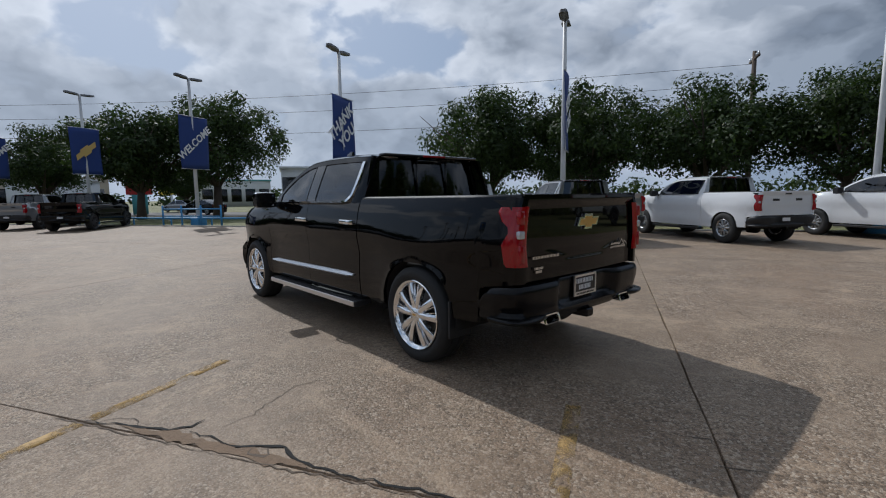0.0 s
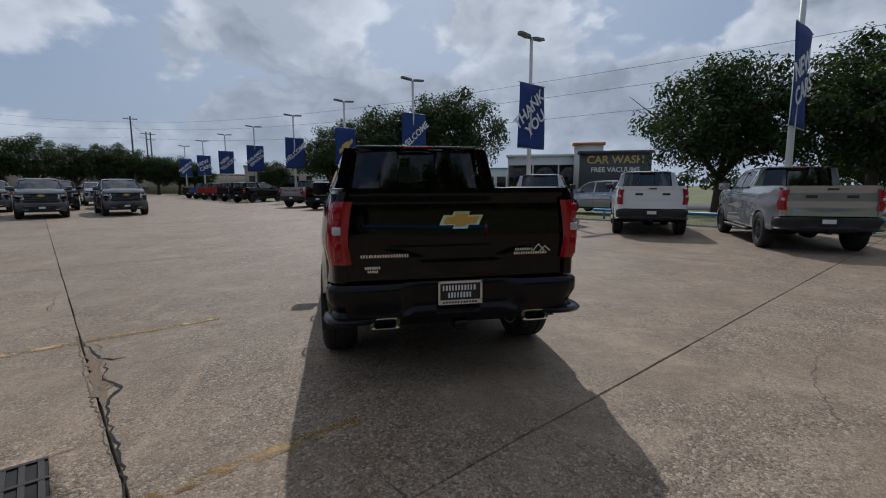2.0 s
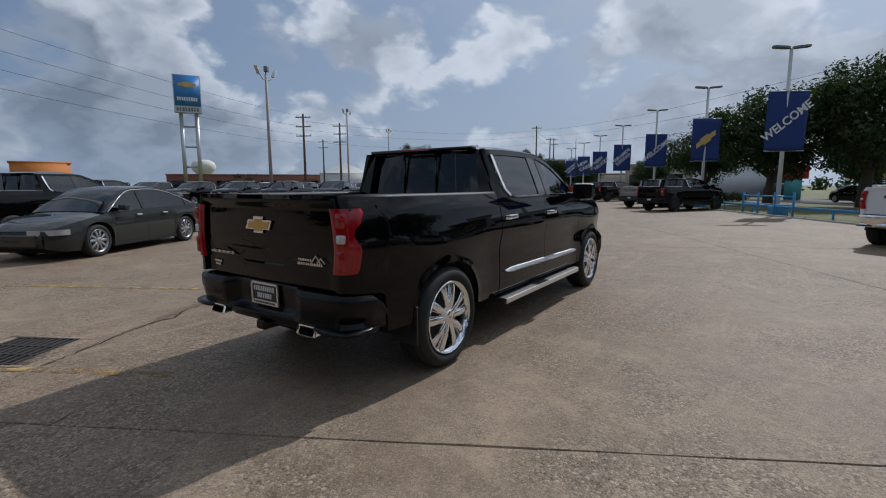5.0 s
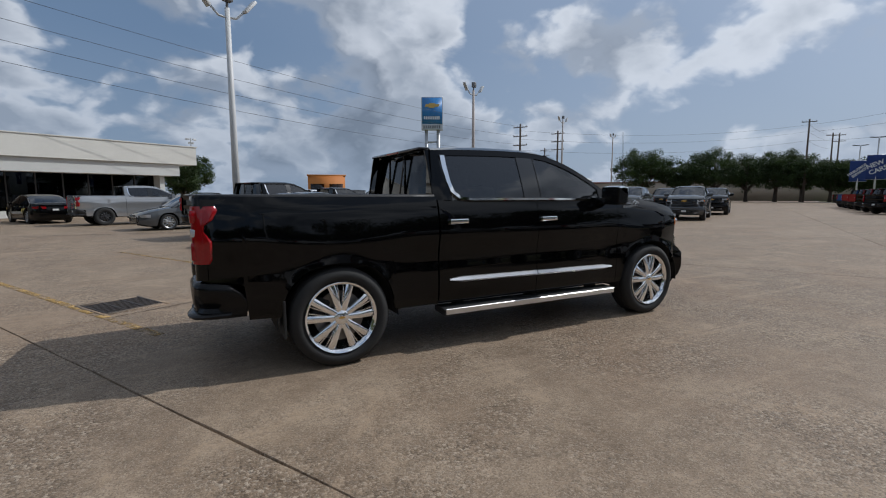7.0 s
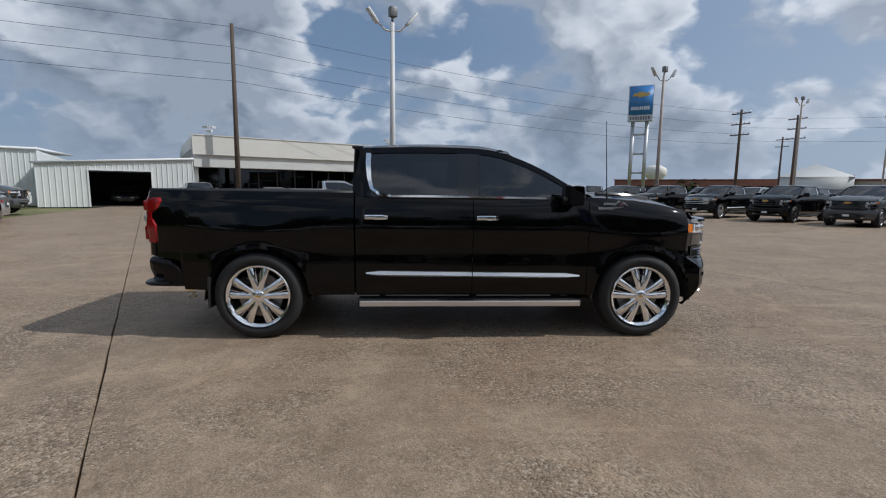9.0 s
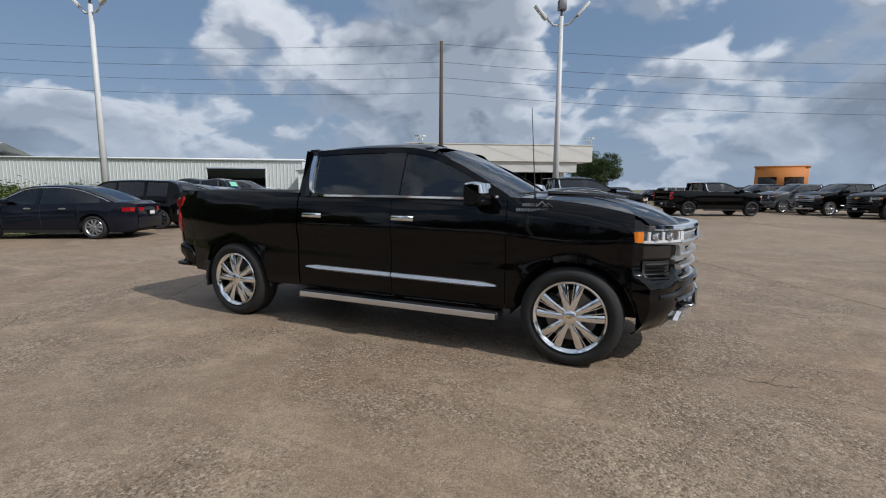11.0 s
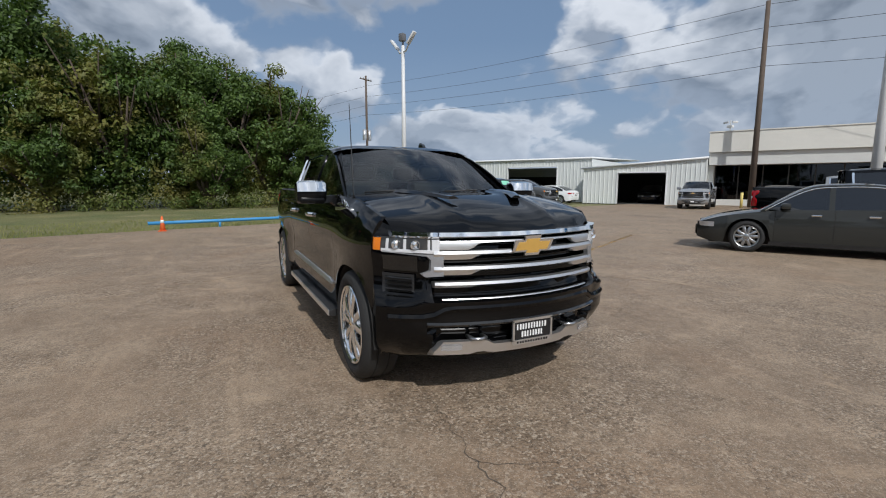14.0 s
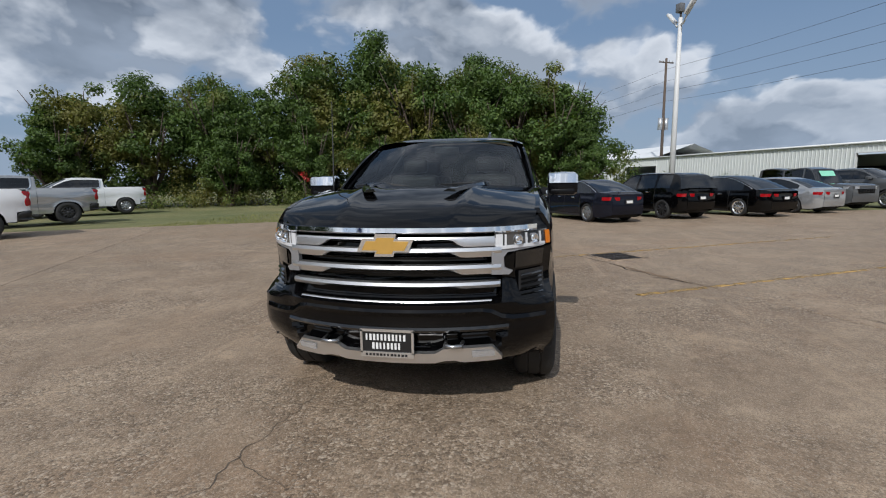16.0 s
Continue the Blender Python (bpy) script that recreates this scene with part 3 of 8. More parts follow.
def build_grate():
    m = uvm(-2.115, 4.05, 0.0, 90)
    gr = thing("drain_grate", "rusty iron drain grate in a concrete frame", "drain grate", m)
    q = BM()
    for x0, x1, y0, y1 in ((-0.44, 0.44, -0.385, -0.33), (-0.44, 0.44, 0.33, 0.385), (-0.44, -0.33, -0.33, 0.33), (0.33, 0.44, -0.33, 0.33)):
        box(q, x0, x1, y0, y1, -0.02, 0.006)
    part("frame", q, MAT["slab"], gr, "tan concrete frame")
    # no hollow here: a flat panel carries the pit's shade in its colour
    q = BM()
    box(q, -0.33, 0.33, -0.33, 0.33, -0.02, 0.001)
    part("pit", q, MAT["deepshade"], gr, "flat near-black panel painted as the shaded pit under the bars")
    for k in range(3):
        for i in range(9):
            q = BM()
            x = -0.30 + i * 0.075
            box(q, x - 0.014, x + 0.014, -0.322 + 0.217 * k, -0.111 + 0.217 * k, 0.001, 0.010, 0.002)
            part("bar", q, MAT["iron"], gr)
    for y in (-0.325, -0.108, 0.108, 0.325):
        q = BM()
        box(q, -0.33, 0.33, y - 0.014, y + 0.014, 0.001, 0.012, 0.002)
        part("cross_bar", q, MAT["iron"], gr)


build_grate()

# the street and the pavements along the lot's far side
q = BM()
pts = [W(-130, -38), W(200, -38), W(200, -27), W(-130, -27)]
slab_poly(q, [(p.x, p.y) for p in pts], -0.066, -0.04)
solid("road", q, MAT["asphalt"], "grey asphalt street beyond the grass strip", "road", kind="structure")
q = BM()
for a, b in ((-14.1, -13.9),):
    pts = [W(-16, a), W(120, a), W(120, b), W(-16, b)]
    slab_poly(q, [(p.x, p.y) for p in pts], -0.06, 0.06)
solid("kerb", q, MAT["curb"], "low pale concrete kerb along the lot", "kerb", kind="structure")
# ---------------- vehicles: materials ----------------


def paint(name, col, rough=0.28, metal=0.0, coat=0.0):
    m = M(name, col, rough if coat else 0.03, metal, 0.06, 2.0, 0.0, 60, coat, 0.30, 0.03)
    return m


VM = {
    "black": paint("black_car_paint", (0.0018, 0.0018, 0.0021), 0.22),
    "white": paint("white_car_paint", (0.74, 0.75, 0.76), 0.30),
    "silver": paint("silver_car_paint", (0.40, 0.41, 0.42), 0.32, 0.55),
    "grey": paint("grey_car_paint", (0.12, 0.125, 0.13), 0.30, 0.35),
    "charcoal": paint("charcoal_car_paint", (0.045, 0.047, 0.045), 0.28, 0.3),
    "navy": paint("dark_blue_car_paint", (0.010, 0.0115, 0.019), 0.25, 0.2),
    "red": paint("red_car_paint", (0.25, 0.012, 0.012), 0.28),
    "blue": paint("blue_car_paint", (0.02, 0.07, 0.22), 0.28),
    "trimblack": M("gloss_black_trim", (0.006, 0.006, 0.006), 0.14, 0, 0.05, 4, 0, 60, 0.6),
    "plastic": M("black_plastic", (0.016, 0.016, 0.017), 0.55, 0, 0.15, 14, 0.15, 300),
    "satin": M("satin_black_bumper", (0.005, 0.005, 0.0055), 0.24, 0, 0.1, 6, 0, 60, 0.0, 0.25),
    "chrome": M("chrome", (0.86, 0.87, 0.88), 0.07, 1.0, 0.03, 4, 0, 60, 0, 0.5, 0.04),
    "bracket": M("satin_silver_plastic", (0.42, 0.42, 0.43), 0.35, 0.6, 0.05, 6),
    "brushed": M("satin_chrome", (0.78, 0.775, 0.77), 0.34, 0.95, 0.05, 4, 0, 60, 0, 0.5, 0.08),
    "polished": M("polished_alloy", (0.92, 0.925, 0.93), 0.10, 0.95, 0.04, 5, 0, 60, 0, 0.5, 0.06),
    "alloy": M("grey_alloy", (0.42, 0.43, 0.44), 0.28, 0.9, 0.06, 5),
    "darkalloy": M("dark_alloy", (0.045, 0.045, 0.048), 0.35, 0.6, 0.08, 5),
    "tyre": M("tyre_rubber", (0.018, 0.018, 0.018), 0.78, 0, 0.25, 10, 0.3, 120),
    "brake": M("brake_disc", (0.22, 0.21, 0.20), 0.4, 0.9, 0.2, 12),
    "under": M("underbody", (0.012, 0.011, 0.010), 0.85, 0, 0.3, 5),
    "liner": M("bed_liner", (0.014, 0.014, 0.014), 0.8, 0, 0.2, 20, 0.5, 200),
    "seat": M("seat_leather", (0.022, 0.020, 0.019), 0.6, 0, 0.12, 8, 0.15, 80),
    "screen": glass_mat("windscreen_glass", (0.52, 0.57, 0.56)),
    "tint": glass_mat("tinted_glass", (0.08, 0.09, 0.09), 1.75),
    "rearglass": glass_mat("rear_window_glass", (0.05, 0.055, 0.055)),
    "redlens": M("red_lamp_lens", (0.30, 0.004, 0.008), 0.08, 0, 0.3, 30, 0.0, 60, 0.3),
    "clearlens": M("clear_lamp_lens", (0.55, 0.56, 0.58), 0.08, 0.5, 0.30, 40, 0.35, 120, 1.0),
    "lampwhite": M("white_lamp_reflector", (0.70, 0.71, 0.73), 0.12, 0.0, 0.12, 30, 0, 60, 0.8),
    "darklens": M("headlamp_depth", (0.13, 0.135, 0.14), 0.10, 0.6, 0.3, 22, 0, 60, 1.0),
    "amber": M("amber_lens", (0.80, 0.22, 0.015), 0.12, 0, 0.1, 14, 0, 60, 1.0),
    "goldemb": M("gold_emblem", (0.62, 0.37, 0.09), 0.35, 0.35, 0.10, 30, 0.2, 300),
    "plate": M("plate_black", (0.012, 0.012, 0.013), 0.35, 0, 0.1, 12),
    "plateink": M("plate_white_ink", (0.75, 0.75, 0.74), 0.5, 0, 0.05, 12),
    "sunstrip": M("green_windscreen_label", (0.25, 0.62, 0.45), 0.6, 0, 0.1, 9),
}


def itp(x, pts):
    """Smooth-ish interpolation through (x, y) pairs."""
    if x <= pts[0][0]:
        return pts[0][1]
    for (a, ya), (b, yb) in zip(pts, pts[1:]):
        if x <= b:
            f = (x - a) / (b - a)
            return ya + (yb - ya) * f
    return pts[-1][1]


def sm(x, pts):
    """Catmull-Rom through (x, y) pairs."""
    n = len(pts)
    if x <= pts[0][0]:
        return pts[0][1]
    if x >= pts[-1][0]:
        return pts[-1][1]
    for i in range(n - 1):
        if x <= pts[i + 1][0]:
            break
    x0, y0 = pts[max(i - 1, 0)]
    x1, y1 = pts[i]
    x2, y2 = pts[i + 1]
    x3, y3 = pts[min(i + 2, n - 1)]
    t = (x - x1) / (x2 - x1)
    m1 = (y2 - y0) / max(x2 - x0, 1e-6) * (x2 - x1)
    m2 = (y3 - y1) / max(x3 - x1, 1e-6) * (x2 - x1)
    return (2 * t ** 3 - 3 * t * t + 1) * y1 + (t ** 3 - 2 * t * t + t) * m1 + (-2 * t ** 3 + 3 * t * t) * y2 + (t ** 3 - t * t) * m2


def columns(x0, x1, step, extra=()):
    n = max(2, round((x1 - x0) / step))
    xs = {round(x0 + (x1 - x0) * i / n, 4) for i in range(n + 1)}
    xs |= {round(e, 4) for e in extra if x0 < e < x1}
    return sorted(xs)


def skin(bm, xs, lo, hi, Y, sgn, nz, mi=0, fold=0.03):
    """Body sheet in columns: for each x from lo(x) to hi(x), at half-width Y(x, z). Its border is folded inwards."""
    g = []
    for x in xs:
        a, b = lo(x), hi(x)
        col = []
        for j in range(nz + 1):
            z = a + (b - a) * j / nz
            col.append(bm.verts.new((x, sgn * Y(x, z), z)))
        g.append(col)
    fs = []
    for a, b in zip(g, g[1:]):
        for j in range(nz):
            q = (a[j], b[j], b[j + 1], a[j + 1])
            f = bm.faces.new(q if sgn < 0 else tuple(reversed(q)))
            f.material_index = mi
            fs.append(f)
    if fold:
        border = [e for f in fs for e in f.edges if len(e.link_faces) == 1]
        r = bmesh.ops.extrude_edge_only(bm, edges=list(set(border)))
        for v in r["geom"]:
            if isinstance(v, bmesh.types.BMVert):
                v.co.y -= sgn * fold
        for f in r["geom"]:
            if isinstance(f, bmesh.types.BMFace):
                f.material_index = mi
    return g


BOWTIE = [(-0.5, -0.07), (-0.40, 0.12), (-0.20, 0.12), (-0.17, 0.19), (0.20, 0.19), (0.17, 0.12), (0.5, 0.12), (0.40, -0.07), (0.17, -0.07), (0.14, -0.14), (-0.20, -0.14), (-0.17, -0.07)]


def facing(x, y, z, nx, ny):
    """Pose of a flat outline whose x runs to the right and y up, seen by one who looks against (nx, ny)."""
    n = Vector((nx, ny, 0)).normalized()
    r = Vector((-n.y, n.x, 0))
    m = Matrix.Identity(4)
    m.col[0], m.col[1], m.col[2], m.col[3] = (*r, 0), (0, 0, 1, 0), (*n, 0), (x, y, z, 1)
    return m


def emblem(parent, x, y, z, nx, ny, size, name="emblem"):
    e = BM()
    plate(e, [(a * size * 1.17, b * size * 1.36) for a, b in BOWTIE], 0.014, facing(x, y, z, nx, ny))
    rim = part(name, e, VM["chrome"], parent, "gold badge with a chrome rim")
    e = BM()
    plate(e, [(a * size * 0.97, b * size * 0.97) for a, b in BOWTIE], 0.018, facing(x, y, z, nx, ny))
    part("badge_face", e, VM["goldemb"], rim, "gold badge face")


def bars(parent, name, m, rows, mat, label, thick=0.004):
    """Writing that stays unread: bars (x0, x1, y0, y1)."""
    first = None
    for x0, x1, y0, y1 in rows:
        e = BM()
        plate(e, [(x0, y0), (x1, y0), (x1, y1), (x0, y1)], thick, m)
        ob = part(name, e, mat, parent, label)
        first = first or ob
    return first


def letters_like(width, height, n, seed=0, fill=0.78):
    """Bars of a word's rhythm: n strokes within width x height."""
    r = random.Random(seed)
    out = []
    step = width / n
    for i in range(n):
        x = -width / 2 + i * step
        w = step * fill
        out.append((x, x + w * r.uniform(0.7, 1.0), -height / 2, height / 2))
    return out


def licence(parent, x, y, z, nx, fancy=True):
    p = BM()
    m = facing(x, y, z, nx, 0)
    plate(p, [(-0.157, -0.078), (0.157, -0.078), (0.157, 0.082), (-0.157, 0.082)], 0.008, m)
    pl = part("licence_plate", p, VM["plate"], parent, "black dealer plate with a pale rim and white bars")
    if not fancy:
        bars(pl, "plate_bar", m, [(-0.12, 0.12, -0.045, 0.045)], VM["plateink"], "pale bars", 0.011)
        return
    f = BM()
    for a, b, c, d in ((-0.162, 0.162, 0.070, 0.086), (-0.162, 0.162, -0.084, -0.052), (-0.162, -0.148, -0.06, 0.08), (0.148, 0.162, -0.06, 0.08)):
        plate(f, [(a, c), (b, c), (b, d), (a, d)], 0.014, m)
    part("plate_frame", f, VM["brushed"], pl, "satin chrome plate frame")
    rows = [(a - 0.004, b - 0.004, c + 0.036, d + 0.036) for a, b, c, d in letters_like(0.25, 0.038, 11, 1, 0.62)]
    rows += [(a, b, c - 0.016, d - 0.016) for a, b, c, d in letters_like(0.18, 0.038, 8, 2, 0.62)]
    bars(pl, "plate_bar", m, rows, VM["plateink"], "white bars", 0.011)
    bars(pl, "rim_bar", m, [(a, b, c - 0.068, d - 0.068) for a, b, c, d in letters_like(0.26, 0.014, 12, 3)], VM["plastic"], "dark bars", 0.016)


def tyre_bm(R, r_in, w, n=48, tread=True):
    b = BM()
    h = w / 2
    prof = [(r_in, -h * 0.72), (r_in + 0.025, -h * 0.93), ((R + r_in) / 2, -h * 1.04), (R - 0.04, -h * 0.97), (R - 0.012, -h * 0.84), (R, -h * 0.68),
            (R, -h * 0.36), (R - 0.008, -h * 0.33), (R - 0.008, -h * 0.28), (R, -h * 0.25), (R, h * 0.25), (R - 0.008, h * 0.28), (R - 0.008, h * 0.33), (R, h * 0.36),
            (R, h * 0.68), (R - 0.012, h * 0.84), (R - 0.04, h * 0.97), ((R + r_in) / 2, h * 1.04), (r_in + 0.025, h * 0.93), (r_in, h * 0.72)]
    rings = []
    for i in range(n):
        a = 2 * math.pi * i / n
        rings.append([Vector((r * math.cos(a), y, r * math.sin(a))) for r, y in prof])
    rings.append(rings[0])
    g = [[b.verts.new(p) for p in r] for r in rings[:-1]]
    for i in range(n):
        a, c = g[i], g[(i + 1) % n]
        for j in range(len(prof) - 1):
            b.faces.new((a[j], c[j], c[j + 1], a[j + 1]))
    recalc(b)
    return b


def lathe(b, prof, n=32, mi=0):
    g = []
    for i in range(n):
        a = 2 * math.pi * i / n
        g.append([b.verts.new((r * math.cos(a), y, r * math.sin(a))) for r, y in prof])
    for i in range(n):
        a, c = g[i], g[(i + 1) % n]
        for j in range(len(prof) - 1):
            b.faces.new((a[j], c[j], c[j + 1], a[j + 1])).material_index = mi


def spoke(b, ang, r0, r1, w0, w1, y0, y1, d):
    """One wheel spoke of ridged section between two radii."""
    rings = []
    for k in range(5):
        f = k / 4
        r, w, y = r0 + (r1 - r0) * f, w0 + (w1 - w0) * f, y0 + (y1 - y0) * f + 0.012 * math.sin(math.pi * f)
        sec = [(-w, y - d), (-w, y - 0.008), (-w * 0.45, y), (w * 0.45, y), (w, y - 0.008), (w, y - d)]
        rings.append([Vector((r * math.cos(ang) - s * math.sin(ang), yy, r * math.sin(ang) + s * math.cos(ang))) for s, yy in sec])
    loft(b, rings)


def make_wheel(parent, x, y, z, sgn, R, rr, w, style, lo=False):
    """Wheel under parent; its outer face looks to sgn * y."""
    n = 28 if lo else 56
    ty = part("tyre", tyre_bm(R, rr, w, n), VM["tyre"], parent, sharp=50)
    ty.location = (x, y, z)
    b = BM()
    h = w / 2 * 0.93
    lathe(b, [(rr + 0.004, -h), (rr - 0.016, -h), (rr - 0.02, 0.0), (rr - 0.018, h - 0.03), (rr - 0.004, h - 0.012), (rr + 0.012, h), (rr + 0.006, h + 0.006), (rr - 0.008, h - 0.002)], n)
    met = VM["polished" if style == "chrome" else style]
    yo = h - 0.012
    count = 5
    for k in range(count):
        a = 2 * math.pi * k / count + math.pi / 2
        for s in (-1, 1):
            spoke(b, a + s * 0.285, 0.045, rr - 0.012, 0.021, 0.031, yo + 0.004, yo - 0.006, 0.05)
        if not lo:
            for s in (-0.35, 0.35):
                spoke(b, a + s * 0.285, 0.10, rr - 0.014, 0.0065, 0.0065, yo - 0.022, yo - 0.018, 0.03)
    lathe(b, [(0.0, yo + 0.014), (0.052, yo + 0.012), (0.060, yo + 0.006), (0.064, yo - 0.004), (0.098, yo - 0.014), (0.108, yo - 0.05)], 20)
    recalc(b)
    rim = part("rim", b, met, ty, "bright five-pair spoke rim" if style == "chrome" else "")
    if sgn < 0:
        rim.rotation_euler = (0, 0, math.pi)
    b = BM()
    lathe(b, [(0.0, 0.0), (rr * 0.72, 0.0), (rr * 0.72, -0.025), (0.0, -0.025)], 24)
    recalc(b)
    d = part("brake_disc", b, VM["brake"], ty)
    d.location = (0, sgn * 0.02, 0)
    if not lo:
        b = BM()
        box(b, -0.09, 0.09, -0.05, 0.03, rr * 0.42, rr * 0.80, 0.02, 2)
        c = part("caliper", b, VM["under"], ty)
        c.location = (0, sgn * 0.03, 0)
        c.rotation_euler = (0, radians(-65), 0)
        b = BM()
        plate(b, [(p[0] * 0.06, p[1] * 0.06) for p in BOWTIE], 0.004, facing(0, sgn * (yo + 0.010), 0, 0, sgn))
        part("hub_badge", b, VM["goldemb"], ty, "small gold hub badge")
    b = BM()
    lathe(b, [(0.0, -sgn * 0.07), (rr * 0.98, -sgn * 0.07), (rr * 0.98, -sgn * 0.09), (0.0, -sgn * 0.09)], 20)
    recalc(b)
    part("inner_barrel", b, VM["under"], ty)
    return ty


# ---------------- the pickup ----------------
WX = 1.8725
SIDE_Z = [(0.36, 0.900), (0.43, 0.945), (0.56, 0.962), (0.72, 0.962), (0.86, 0.956), (0.96, 0.970), (1.04, 0.984), (1.10, 0.984), (1.17, 0.976), (1.25, 0.963), (1.29, 0.955), (1.34, 0.940), (1.43, 0.906)]
SIDE_X = [(-3.00, 0.872), (-2.96, 0.897), (-2.85, 0.935), (-2.5, 0.982), (-2.0, 1.0), (-0.9, 1.002), (1.2, 1.0), (1.95, 1.0), (2.2, 0.985), (2.4, 0.955), (2.55, 0.91), (2.66, 0.855), (2.74, 0.79)]


def arch(x, xw, R=0.475, zc=0.395, p=2.4):
    d = abs(x - xw) / R
    return zc + R * (1 - d ** p) ** (1 / p) if d < 1 else None


def side_y(x, z):
    y = sm(z, SIDE_Z) * sm(x, SIDE_X)
    for xw, amp in ((-WX, 0.044), (WX, 0.044)):
        d = (x - xw) / 0.80
        if abs(d) < 1.0:
            bell = (1 - d * d) ** 2
            top = max(0.0, min(1.0, (1.16 - z) / 0.40))
            y += amp * bell * top * top * (3 - 2 * top)
        rr = math.hypot(x - xw, z - 0.395)
        if rr < 0.545:
            y += 0.005 * max(0.0, min(1.0, (0.545 - rr) / 0.05))
    if x > 1.35:
        # the fender rolls over towards the hood
        f = min(1.0, (x - 1.35) / 0.35)
        k = max(0.0, min(1.2, (z - (belt(x) - 0.15)) / 0.15))
        y -= f * 0.055 * k * k
    return y


def belt(x):
    return sm(x, [(-0.96, 1.372), (0.2, 1.372), (1.0, 1.365), (1.30, 1.385), (1.6, 1.375), (2.0, 1.33), (2.35, 1.255), (2.6, 1.175), (2.75, 1.13)])


def side_lo(x):
    best = itp(x, [(-3.0, 0.79), (-2.67, 0.755), (-2.63, 0.735), (-2.60, 0.47), (-2.36, 0.47), (-1.3, 0.42), (1.36, 0.42), (2.35, 0.50), (2.75, 0.62)])
    for xw in (-WX, WX):
        a = arch(x, xw)
        if a is not None:
            best = max(a, best if abs(x - xw) > 0.47 else 0)
    return best


def cant(x):
    """Upper edge of the door frames, falling along the windscreen pillar."""
    return sm(x, [(-0.98, 1.835), (-0.6, 1.852), (0.0, 1.858), (0.35, 1.838), (0.62, 1.765), (0.9, 1.64), (1.15, 1.495), (1.33, 1.385)])


def cab_y(x, z):
    f = max(0.0, (z - 1.36) / 0.5)
    y = 0.945 - 0.205 * f ** 1.12
    if x > 0.3:
        y -= 0.065 * ((x - 0.3) / 1.0) ** 2
    if x < -0.85:
        y -= 0.25 * (-0.85 - x)
    return y


def roof_z(x):
    return sm(x, [(-1.0, 1.868), (-0.6, 1.905), (-0.1, 1.918), (0.3, 1.905), (0.52, 1.862)])


def front_x(y):
    a = abs(y)
    return 2.795 - 0.14 * (a / 0.65) ** 2 - 1.05 * max(0.0, a - 0.62) ** 1.6


